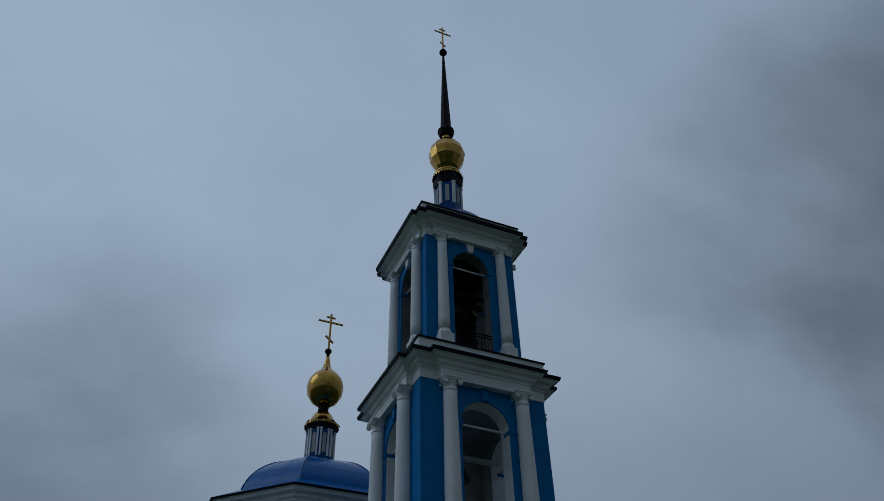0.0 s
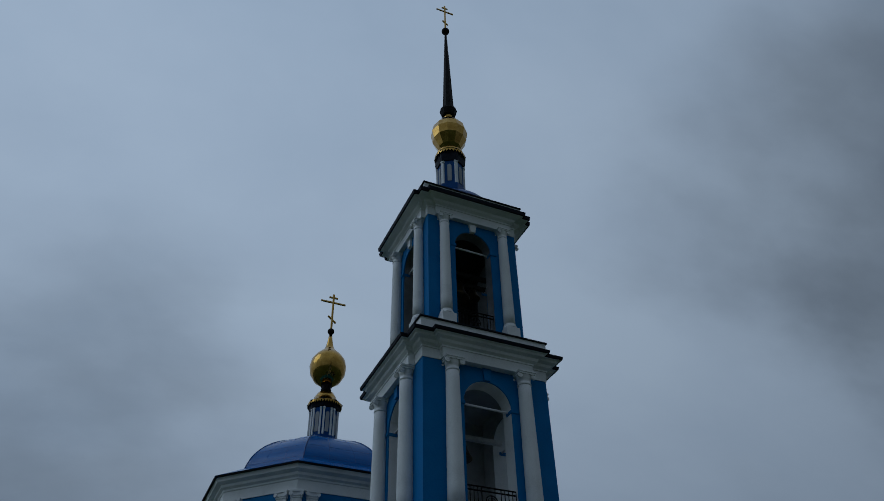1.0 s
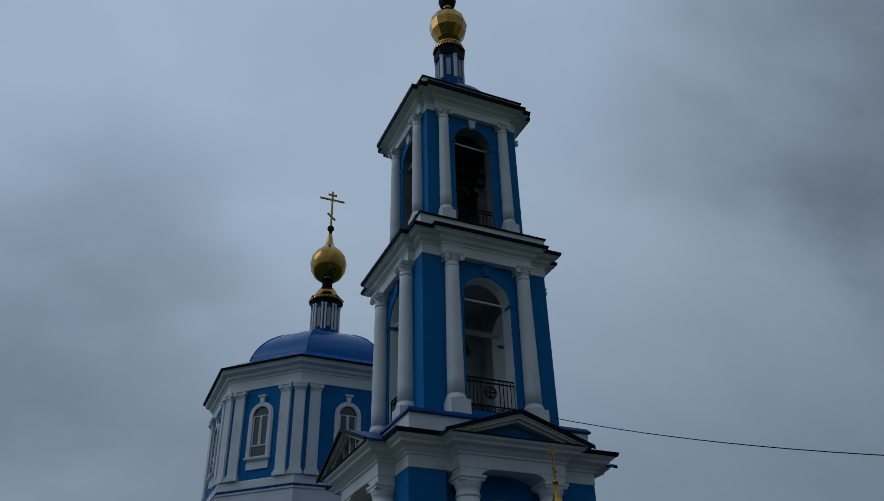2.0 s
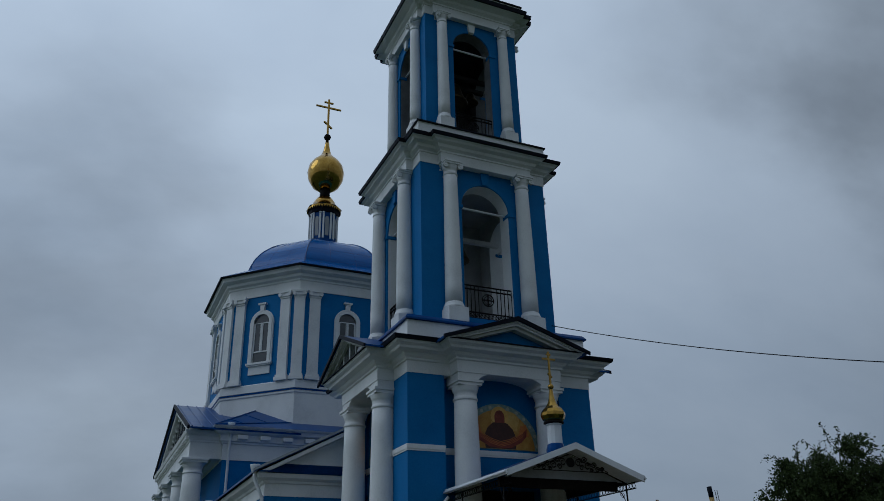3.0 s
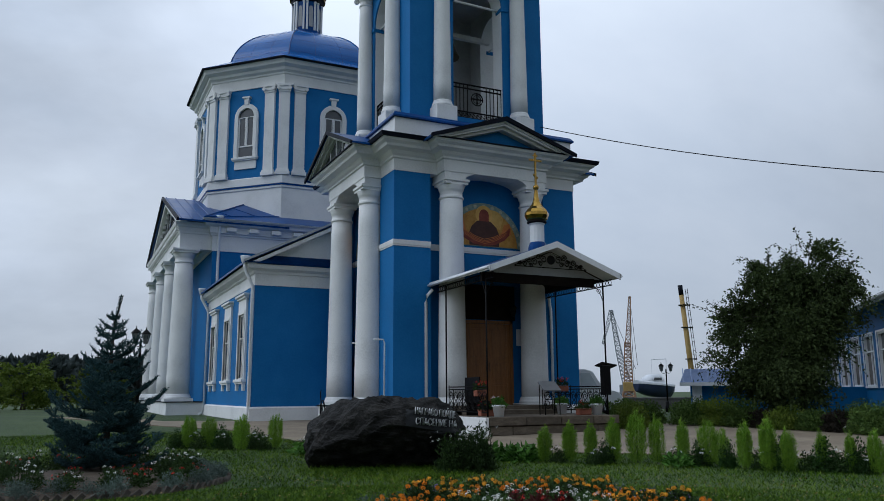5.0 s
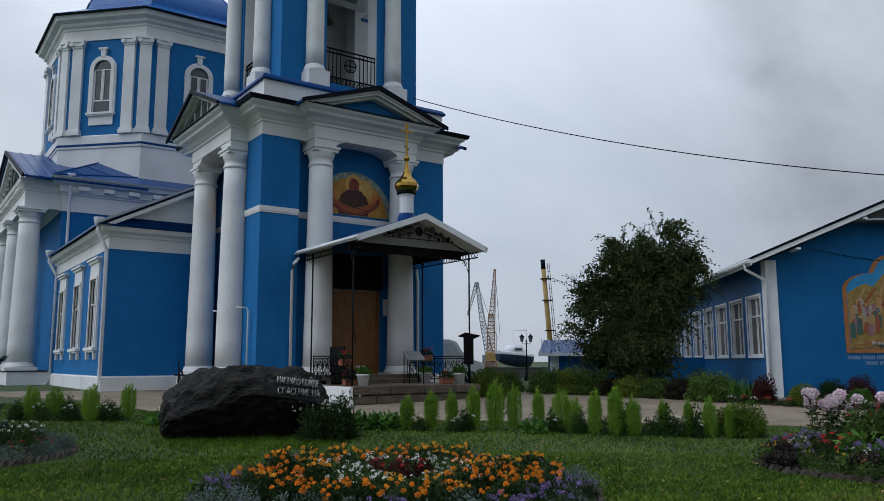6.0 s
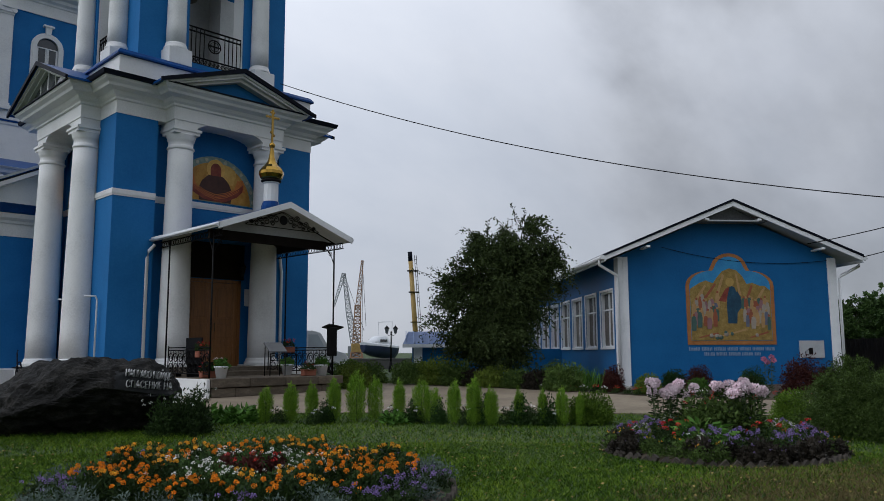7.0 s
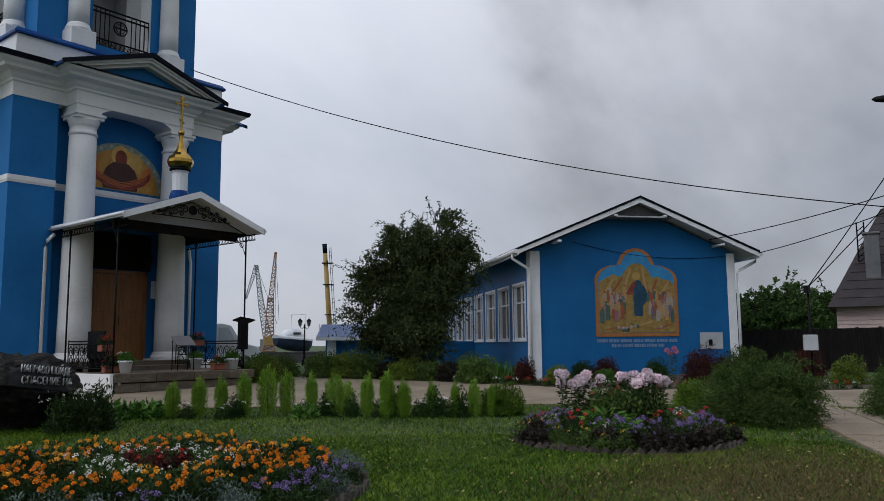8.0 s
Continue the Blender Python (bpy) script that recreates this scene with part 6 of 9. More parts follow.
SPRUCEG = leafy("blue_spruce_needles", (0.005, 0.017, 0.018), (0.066, 0.135, 0.145), 0.7, 0.05)
TREEG = leafy("tree_leaves", (0.006, 0.012, 0.004), (0.074, 0.105, 0.034), 0.55, 0.2)
BUSHG = leafy("shrub_leaves", (0.010, 0.026, 0.007), (0.07, 0.125, 0.032), 0.6, 0.15)
BOXG = leafy("clipped_box_leaves", (0.012, 0.032, 0.008), (0.04, 0.09, 0.02), 0.55, 0.1)
CLIPG = leafy("clipped_hedge_leaves", (0.03, 0.075, 0.006), (0.19, 0.31, 0.035), 0.55, 0.12)
YARDG = leafy("yard_shrub_leaves", (0.022, 0.045, 0.010), (0.11, 0.17, 0.04), 0.6, 0.15)
FEATHG = leafy("feathery_bush_leaves", (0.008, 0.020, 0.004), (0.125, 0.20, 0.045), 0.6, 0.12)
LIME = leafy("yellow_green_leaves", (0.05, 0.09, 0.012), (0.17, 0.22, 0.035), 0.6, 0.2)
KOCHIA = leafy("summer_cypress_leaves", (0.045, 0.12, 0.009), (0.30, 0.49, 0.05), 0.6, 0.2, 0.12)
REDLEAF = leafy("purple_red_leaves", (0.028, 0.010, 0.009), (0.11, 0.034, 0.028), 0.55, 0.15)
SILVER = leafy("silver_leaves", (0.045, 0.07, 0.055), (0.16, 0.205, 0.18), 0.8, 0.1)
DARKLEAF = leafy("dark_flower_leaves", (0.010, 0.022, 0.008), (0.045, 0.08, 0.02), 0.6, 0.15)
PLUMLEAF = leafy("dark_plum_leaves", (0.009, 0.009, 0.007), (0.048, 0.040, 0.030), 0.55, 0.1)
BROAD = leafy("broad_green_leaves", (0.03, 0.085, 0.012), (0.11, 0.23, 0.04), 0.5, 0.2)


def turf(name, stops):
    """Grass: patches of a hand's width and of some metres, and a difference from blade to blade."""
    m, nodes, links, bsdf = mat(name)
    geo = nodes.new("ShaderNodeNewGeometry")
    val = geo.outputs["Random Per Island"]
    total = None
    for out, k in ((val, 0.34), (noise_tex(nodes, links, 6.0, 3, 0.65).outputs["Fac"], 0.50), (noise_tex(nodes, links, 0.55, 3).outputs["Fac"], 0.38)):
        a = nodes.new("ShaderNodeMath")
        a.operation = "MULTIPLY_ADD"
        links.new(out, a.inputs[0])
        a.inputs[1].default_value = k
        if total:
            links.new(total, a.inputs[2])
        else:
            a.inputs[2].default_value = 0.0
        total = a.outputs[0]
    r = ramp(nodes, stops)
    links.new(total, r.inputs["Fac"])
    links.new(r.outputs["Color"], bsdf.inputs["Base Color"])
    bsdf.inputs["Roughness"].default_value = 0.7
    bsdf.inputs["Specular IOR Level"].default_value = 0.08
    return m


GRASSG = turf("grass_blades", [(0.36, (0.006, 0.018, 0.002)), (0.52, (0.024, 0.062, 0.004)), (0.66, (0.074, 0.142, 0.009)), (0.82, (0.18, 0.25, 0.025))])
DRYGRASS = leafy("dry_grass_blades", (0.07, 0.055, 0.022), (0.21, 0.165, 0.075), 0.8, 0.1)
# far leaves are paled and blued: distance haze is mixed into their colour
FARWOOD = leafy("hazed_far_wood_leaves", (0.045, 0.062, 0.062), (0.09, 0.115, 0.11), 0.8, 0.0)
ORANGE = leafy("marigold_petals", (0.62, 0.16, 0.01), (0.85, 0.34, 0.02), 0.7, 0.15)
YELLOWP = leafy("yellow_marigold_petals", (0.70, 0.30, 0.02), (0.85, 0.48, 0.05), 0.7, 0.15)
WHITEP = leafy("white_petals", (0.62, 0.62, 0.58), (0.82, 0.82, 0.78), 0.7, 0.15)
PURPLE = leafy("purple_ageratum_petals", (0.14, 0.09, 0.25), (0.28, 0.20, 0.42), 0.8, 0.15)
REDP = leafy("red_petals", (0.38, 0.02, 0.02), (0.60, 0.05, 0.04), 0.7, 0.15)
PINKP = leafy("pale_pink_phlox_petals", (0.72, 0.56, 0.62), (0.86, 0.76, 0.79), 0.7, 0.15)
ROSEP = leafy("rose_pink_petals", (0.62, 0.20, 0.34), (0.78, 0.36, 0.50), 0.7, 0.15)
BARK = surface("tree_bark", (0.02, 0.017, 0.014), (0.045, 0.038, 0.03), (0.08, 0.07, 0.055), 6, 40, (0.85, 1.0), bump=0.7, stretch=(1, 1, 0.3), dist=0.02)
STEM = surface("green_stems", (0.03, 0.05, 0.015), (0.05, 0.08, 0.025), (0.08, 0.11, 0.04), 6, 40, (0.7, 0.9), bump=0.1)


def tuft(name, parent, rng, n, rx, ry, h, material, L, W, up=0.6, hollow=0.35, z0=0.05, power=1.0, label=""):
    """A mass of small leaves that fills a rounded body, denser to its outside."""
    d = sphere_dirs(n, rng)
    d[:, 2] = np.abs(d[:, 2]) ** power
    r = (hollow + (1 - hollow) * rng.random(n)) ** 0.6
    wob = 1 + 0.16 * np.sin(d[:, 0] * 5 + 1) * np.cos(d[:, 1] * 4 + 2) + 0.12 * np.sin(d[:, 2] * 9 + d[:, 0] * 7)
    P = d * (r * wob)[:, None] * np.array([rx, ry, h])
    P[:, 2] += z0
    D = d * 0.6 + rng.normal(size=(n, 3)) * 0.7
    D[:, 2] += up * 0.6
    return leaves(name, P, D, L * (0.7 + 0.6 * rng.random(n)), W * (0.7 + 0.6 * rng.random(n)), material, parent, rng, label)


def heads(parent, rng, pts, r, material, petals, name="bloom", each=True):
    """Round flower heads of many small petals."""
    obs = []
    PP, DD = [], []
    for p in pts:
        d = sphere_dirs(petals, rng, 0.35)
        P = np.array(p) + d * r * np.array([0.62, 0.62, 0.45])
        if each:
            obs.append(leaves(name, P, d * 0.5 + rng.normal(size=(petals, 3)) * 0.6, np.full(petals, r * 0.55), np.full(petals, r * 0.55), material, parent, rng))
        else:
            PP.append(P), DD.append(d)
    if not each and PP:
        P, D = np.concatenate(PP), np.concatenate(DD)
        obs.append(leaves(name, P, D, np.full(len(P), r * 0.8), np.full(len(P), r * 0.6), material, parent, rng))
    return obs


def place(ob, x, y, rot, s=1.0, sz=None):
    ob.matrix_basis = Matrix.LocRotScale((x, y, ground_z(x, y) - 0.01), Euler((0, 0, rot)), (s, s, sz or s))
    return ob


def again(ob, x, y, rot, s=1.0, sz=None, dz=0.0):
    c = copy_thing(ob, Matrix.Identity(4))
    c.matrix_basis = Matrix.LocRotScale((x, y, ground_z(x, y) - 0.01 + dz), Euler((0, 0, rot)), (s, s, sz or s))
    return c


def at_az(az, r):
    return -math.sin(radians(az)) * r, math.cos(radians(az)) * r


# ---- inscribed boulder ----
def boulder():
    x, y = 5.72, 15.11
    ob = thing("boulder", "large dark boulder with an inscribed face, standing on the lawn", "boulder", Matrix.Translation((x, y, ground_z(x, y))) @ pose(0, 0, 0, 0, 0, -21.5))
    nrm, o = Vector((0.30, -0.92, 0.22)).normalized(), Vector((1.02, -0.70, 0.85))
    cuts = [(nrm, o, 0.98), (Vector((-0.55, -0.35, 0.75)).normalized(), Vector((-0.95, -0.3, 0.98)), 0.85), (Vector((0.75, -0.1, 0.6)).normalized(), Vector((1.42, 0, 1.05)), 0.85),
            (Vector((-0.42, -0.85, 0.32)).normalized(), Vector((-0.85, -0.62, 0.62)), 0.85), (Vector((0.06, -0.62, -0.78)).normalized(), Vector((0.25, -0.86, 0.80)), 0.9),
            (Vector((0.0, 0.05, 1.0)), Vector((0, 0, 1.33)), 0.88), (Vector((-0.9, -0.3, 0.1)).normalized(), Vector((-1.5, 0, 0.5)), 0.85)]
    bm = bmesh.new()
    bmesh.ops.create_icosphere(bm, subdivisions=6, radius=1)
    for v in bm.verts:
        c = v.co.copy()
        q = Vector((math.copysign(abs(c.x) ** 0.75, c.x) * 1.62, c.y * 1.0, c.z * 0.98 + 0.55))
        for n_, p_, k_ in cuts:
            d_ = (q - p_).dot(n_)
            if d_ > 0:
                q -= n_ * (d_ * k_)
        smooth_ = (q - o).dot(nrm) > -0.02
        r1 = 1 - abs(noise.noise(c * 2.1 + Vector((3, 1, 7))))
        r2 = 1 - abs(noise.noise(q * 3.4 + Vector((5, 2, 1))))
        dsp = 0.12 * (r1 - 0.75) + 0.10 * (r2 - 0.8) + 0.035 * noise.noise(q * 7) + 0.02 * noise.noise(q * 17)
        v.co = q + c * dsp * (0.08 if smooth_ else 1.0)
        v.co.z = max(v.co.z, -0.15)
    stone = part("stone", bm, GRANITE, ob)
    stone.data.materials.append(CUTSTONE)
    for p in stone.data.polygons:
        p.material_index = 1 if (p.center - o).dot(nrm) > -0.05 and p.normal.dot(nrm) > 0.7 and p.center.x > 0.42 else 0
    # two lines of lettering on the shaved face, and the worn top of a third
    u = Vector((0, 0, 1)).cross(nrm).normalized()
    u = u if u.x > 0 else -u
    w = nrm.cross(u)
    w = w if w.z > 0 else -w
    m3 = Matrix((u, -nrm, w)).transposed().to_4x4()
    m3.translation = o + nrm * 0.035
    for line, z, drop in (("НАПРАВО ПОЙДЕ", 0.19, -6.5), ("СПАСЕНИЕ НА", -0.01, -5.5)):
        cu = bpy.data.curves.new("inscription", "FONT")
        cu.body, cu.size, cu.extrude = line, 0.195, 0.03
        cu.offset = -0.007
        tmp = bpy.data.objects.new("inscription", cu)
        scene.collection.objects.link(tmp)
        bpy.context.view_layer.update()
        me = bpy.data.meshes.new_from_object(tmp.evaluated_get(bpy.context.evaluated_depsgraph_get()))
        bpy.data.objects.remove(tmp)
        wd = max(v.co.x for v in me.vertices)
        me.transform(m3 @ Matrix.Translation((-0.46, -0.012, z + 0.02)) @ pose(0, 0, 0, 0, -drop, 0) @ Matrix.Diagonal((0.84 / wd, 1, 1, 1)) @ pose(0, 0, 0, 90))
        me.materials.clear()
        me.materials.append(LETTER)
        o_ = new("inscription", me)
        o_.parent = ob
        tagged(o_, "white painted line of lettering")
    return ob


boulder()


# ---- trees ----
def spruce():
    x, y = 0.62, 16.1
    rng = np.random.default_rng(3)
    ob = thing("spruce_tree", "young blue spruce with drooping tiers of needled branches", "tree", Matrix.Translation((x, y, ground_z(x, y))))
    part("trunk", pipe([(0, 0, -0.1), (0.02, 0, 1.2), (0.0, 0.02, 2.3), (0.03, 0, 2.8), (0.14, 0, 3.32)], [0.07, 0.055, 0.03, 0.02, 0.008], 7), BARK, ob)
    P, D = [], []
    tiers = 15
    for t_ in range(tiers):
        f = t_ / (tiers - 1)
        z = 0.25 + 2.60 * f
        reach = 1.12 * (1 - f) ** 0.75 + 0.20
        nb = int(9.5 - 4.5 * f)
        for b in range(nb):
            a = 2 * math.pi * (b + rng.random() * 0.8) / nb + t_ * 0.9
            ln = reach * (0.50 + 0.62 * rng.random() ** 1.3)
            lift = (-0.16 + 0.5 * f) + 0.10 * rng.normal()
            n = max(4, int(ln / 0.13))
            pts = [Vector((math.cos(a) * ln * s, math.sin(a) * ln * s, z + ln * (lift * s + 0.42 * s ** 3.0))) for s in (i / n for i in range(n + 1))]
            bough = bmesh.new()
            tube(bough, pts, [0.020 * (1 - 0.6 * i / n) for i in range(n + 1)], 5)
            side = Vector((-math.sin(a), math.cos(a), 0))
            shoots = [(pts[i], pts[i + 1], 1.0) for i in range(max(1, n // 4), n)]
            for i in range(max(1, n // 4), n):
                fw = (pts[i + 1] - pts[i]).normalized()
                for s in (-1, 1):
                    sl = min(0.42, ln * 0.42) * (1.1 - 0.75 * i / n) * (0.75 + 0.5 * rng.random())
                    q = pts[i] + (side * s * 0.75 + fw * 0.75 + Vector((0, 0, 0.04 + 0.12 * rng.random()))) * sl
                    shoots.append((pts[i], q, 1.0))
                    if sl > 0.16:
                        for s2 in (-1, 1):
                            m_ = pts[i].lerp(q, 0.55)
                            shoots.append((m_, m_ + (fw * 0.8 + side * s2 * 0.5 + Vector((0, 0, 0.1))) * sl * 0.5, 0.9))
            for p, q, w in shoots:
                d = q - p
                if w < 1.0 or (q - pts[-1]).length > 0.01:
                    tube(bough, [p, q], [0.012, 0.008], 4)
                k = max(8, int(d.length / 0.0052))
                ax = d.normalized()
                for j in range(k):
                    P.append(p + d * ((j + rng.random()) / k * 1.06))
                    D.append(ax * 0.55 + Vector(rng.normal(size=3)) * 0.6 + Vector((0, 0, 0.22)))
            part("branch", bough, SPRUCEG, ob)
    for q in range(420):
        s = q / 420
        P.append((0.02 + 0.125 * max(0.0, s - 0.3), 0, 2.55 + 0.76 * s)), D.append(Vector(rng.normal(size=3)) * (0.9 - 0.4 * s) + Vector((0, 0, 0.6)))
    P, D = np.array([tuple(p) for p in P]), np.array([tuple(d) for d in D])
    leaves("needles", P, D, 0.040 + 0.022 * rng.random(len(P)), 0.010 + 0.005 * rng.random(len(P)), SPRUCEG, ob, rng)


spruce()


def broad_tree(x, y, lobes, trunk_h, n, leaf, seed, label, material=TREEG, droop=0.5, twigs=26, name="tree", per=34):
    """A leafy tree: trunk, limbs to each lobe of the crown, drooping leafy sprays, and bare-tipped shoots that stand out."""
    rng = np.random.default_rng(seed)
    ob = thing(name, label, "tree", Matrix.Translation((x, y, ground_z(x, y))))
    rmax = lobes[0][3]
    part("trunk", pipe([(0, 0, -0.2), (0.05, 0.02, trunk_h * 0.5), (0, 0.05, trunk_h)], [0.10 * rmax + 0.03, 0.08 * rmax + 0.02, 0.06 * rmax + 0.02], 9), BARK, ob)
    limbs = bmesh.new()
    P, D = [], []
    tot = sum(l[3] * l[4] for l in lobes)
    for lx, ly, lz, lr, lh in lobes:
        c = Vector((lx, ly, lz))
        st = Vector((0, 0.05, trunk_h * 0.8))
        tube(limbs, [st, st.lerp(c, 0.5) + Vector((0, 0, 0.15)), c, c + Vector((lx * 0.2, ly * 0.2, lh * 0.6))], [0.06, 0.045, 0.025, 0.01], 5)
        k = int(n * lr * lh / tot)
        hubs = sphere_dirs(int(7 + 7 * lr * lh), rng, 0.15)
        d = hubs[rng.integers(0, len(hubs), k)] * np.where(rng.random(k) < 0.2, 0.5, 0.75 + 0.25 * rng.random(k))[:, None] + rng.normal(size=(k, 3)) * 0.15
        base = np.array(c) + d * np.array([lr, lr, lh]) * 0.88
        for b, dd in zip(base, d):
            out = np.array([dd[0], dd[1], 0.25 + 0.5 * dd[2]]) + rng.normal(size=3) * 0.25
            fan_sprays(P, D, b, out, 0.36 + 0.42 * rng.random(), droop, per, rng)
    for i in range(twigs):
        lx, ly, lz, lr, lh = lobes[i % len(lobes)]
        d = sphere_dirs(1, rng, 0.35)[0]
        st = Vector((lx, ly, lz)) + Vector((d[0] * lr, d[1] * lr, d[2] * lh)) * 0.75
        ln = 0.45 + 0.6 * rng.random()
        en = st + Vector((d[0], d[1], d[2] * 0.5 + 0.35)).normalized() * ln * (1 + lr * 0.25)
        mid = st.lerp(en, 0.5) + Vector((0, 0, 0.04))
        tube(limbs, [st, mid, en], [0.012, 0.009, 0.004], 4)
        for s in np.linspace(0.15, 1, 22):
            P.append(np.array(st.lerp(en, s)) + rng.normal(size=3) * 0.03), D.append(rng.normal(size=3))
    part("branchwork", limbs, BARK, ob)
    P, D = np.array(P), np.array(D)
    m_ = len(P)
    leaves("crown", P, D, leaf * (0.7 + 0.6 * rng.random(m_)), leaf * 0.5 * (0.7 + 0.6 * rng.random(m_)), material, ob, rng)
    return ob


# local x of a lobe list is turned to lie across the line of sight
def turned(lobes, az):
    a = radians(az)
    return [(lx * math.cos(a) - ly * math.sin(a), lx * math.sin(a) + ly * math.cos(a), lz, lr, lh) for lx, ly, lz, lr, lh in lobes]


tx_, ty_ = at_az(-49.4, 28.6)
broad_tree(tx_, ty_, turned([(-0.25, 0, 3.4, 1.5, 1.85), (0.5, 0, 5.05, 0.9, 1.15), (1.2, 0.0, 4.5, 0.85, 0.8), (1.6, 0.1, 3.85, 0.55, 0.45), (-1.3, 0, 3.2, 0.9, 1.05), (-1.65, -0.2, 2.15, 0.85, 0.9), (-0.75, -0.6, 1.45, 1.15, 0.95),
                             (-0.2, -0.3, 1.9, 0.8, 1.2), (-0.75, 0, 4.95, 0.7, 0.55), (-0.3, 0.6, 1.2, 1.0, 0.85), (0.35, 0, 3.4, 1.0, 1.1), (-2.05, 0, 3.7, 0.4, 0.3)], -49.4),
           1.6, 3000, 0.112, 21, "dense dark green weeping tree beside the blue building", droop=0.95, twigs=120)

# far wood at the left and behind: many small crowns in one mass
def far_wood():
    rng = np.random.default_rng(8)
    P, D = [], []
    for a in np.linspace(24, -6.5, 95):
        for k in range(2):
            r = 118 + 25 * rng.random()
            h = 4.9 + 1.9 * rng.random()
            cx, cy = at_az(a + rng.normal() * 0.3, r)
            n = 340
            d = sphere_dirs(n, rng)
            q = d * ((0.5 + 0.5 * rng.random(n)) ** 0.5)[:, None] * np.array([2.4, 2.4, h * 0.5])
            q += np.array([cx, cy, h * 0.5 + 0.3])
            P.append(q), D.append(d + rng.normal(size=(n, 3)) * 0.5)
    P, D = np.concatenate(P), np.concatenate(D)
    ob = leaves("far_wood", P, D, 0.9 + 0.5 * rng.random(len(P)), 0.55 + 0.3 * rng.random(len(P)), FARWOOD, None, rng)
    tagged(ob, "distant dark green wood beyond the meadow, haze in its colour", "wood", kind="stuff")


far_wood()
for az, r, s, seed in ((-2.0, 60, 1.9, 31), (2.4, 66, 2.3, 32), (6.0, 58, 2.0, 33)):
    bx, by = at_az(az, r)
    broad_tree(bx, by, [(0, 0, 1.6 * s / 2, s * 0.9, s * 0.75), (0.8, 0, 1.1 * s / 2, s * 0.7, s * 0.55)], 0.6, 230, 0.26, seed, "light green willow shrub at the edge of the meadow", material=LIME, twigs=6, name="willow_shrub", per=24)
for i, (az, r, s, h) in enumerate(((-70.8, 44, 1.5, 4.0), (-72.4, 46, 2.0, 4.5), (-74.1, 47, 2.2, 4.9), (-75.8, 48, 2.0, 4.3), (-77.6, 50, 2.1, 4.4), (-79.5, 52, 2.4, 4.6), (-82, 52, 2.4, 4.6))):
    bx, by = at_az(az, r)
    h *= 0.86
    broad_tree(bx, by, [(0, 0, h * 0.55, s, h * 0.42), (s * 0.5, 0.3, h * 0.72, s * 0.6, h * 0.26), (-s * 0.5, 0.2, h * 0.42, s * 0.7, h * 0.32)], h * 0.35, 420, 0.22, 60 + i, "broad green tree behind the dark fence", material=BUSHG, twigs=10, per=26)


# ---- shrubs ----
def shrub(x, y, rx, h, material, seed, label, leaf=0.06, n=2600, name="shrub", up=0.5, category="shrub", aspect=0.58, ry=None):
    rng = np.random.default_rng(seed)
    ob = thing(name, label, category, Matrix.Translation((x, y, ground_z(x, y) - 0.02)))
    bm = bmesh.new()
    for i in range(9):
        a = 2 * math.pi * i / 9 + rng.random()
        tube(bm, [(0.04 * math.cos(a), 0.04 * math.sin(a), -0.05), (rx * 0.35 * math.cos(a), rx * 0.35 * math.sin(a), h * 0.4), (rx * 0.65 * math.cos(a), rx * 0.65 * math.sin(a), h * 0.72)], [0.016, 0.011, 0.005], 4)
    part("stem_base", bm, BARK, ob)
    tuft("foliage", ob, rng, n, rx, ry or rx, h * 0.96, material, leaf, leaf * aspect, up=up, hollow=0.2)
    return ob


def feathery(x, y, rx, h, seed, label, n=420):
    """A wide bush of arching sprays."""
    rng = np.random.default_rng(seed)
    ob = thing("shrub", label, "shrub", Matrix.Translation((x, y, ground_z(x, y) - 0.02)))
    P, D = [], []
    bm = bmesh.new()
    hubs = sphere_dirs(46, rng, 0.45)
    hubs[:, 2] = np.abs(hubs[:, 2])
    for i in range(n):
        h_ = hubs[i % len(hubs)]
        d = h_ * (0.55 + 0.45 * rng.random()) + rng.normal(size=3) * 0.10
        st = np.array([d[0] * rx, d[1] * rx, max(0.08, d[2] * h) + 0.06]) * 0.86
        if i % 9 == 0:
            tube(bm, [(0, 0, 0), tuple(st * 0.6), tuple(st)], [0.014, 0.009, 0.004], 4)
        out = np.array([d[0], d[1], 0.35 + 0.5 * d[2]]) + rng.normal(size=3) * 0.2
        fan_sprays(P, D, st, out, 0.20 + 0.26 * rng.random(), 0.95, 48, rng, 0.016)
    part("stem_base", bm, BARK, ob)
    P, D = np.array(P), np.array(D)
    leaves("foliage", P, D, 0.050 + 0.04 * rng.random(len(P)), 0.010 + 0.008 * rng.random(len(P)), FEATHG, ob, rng)
    return ob


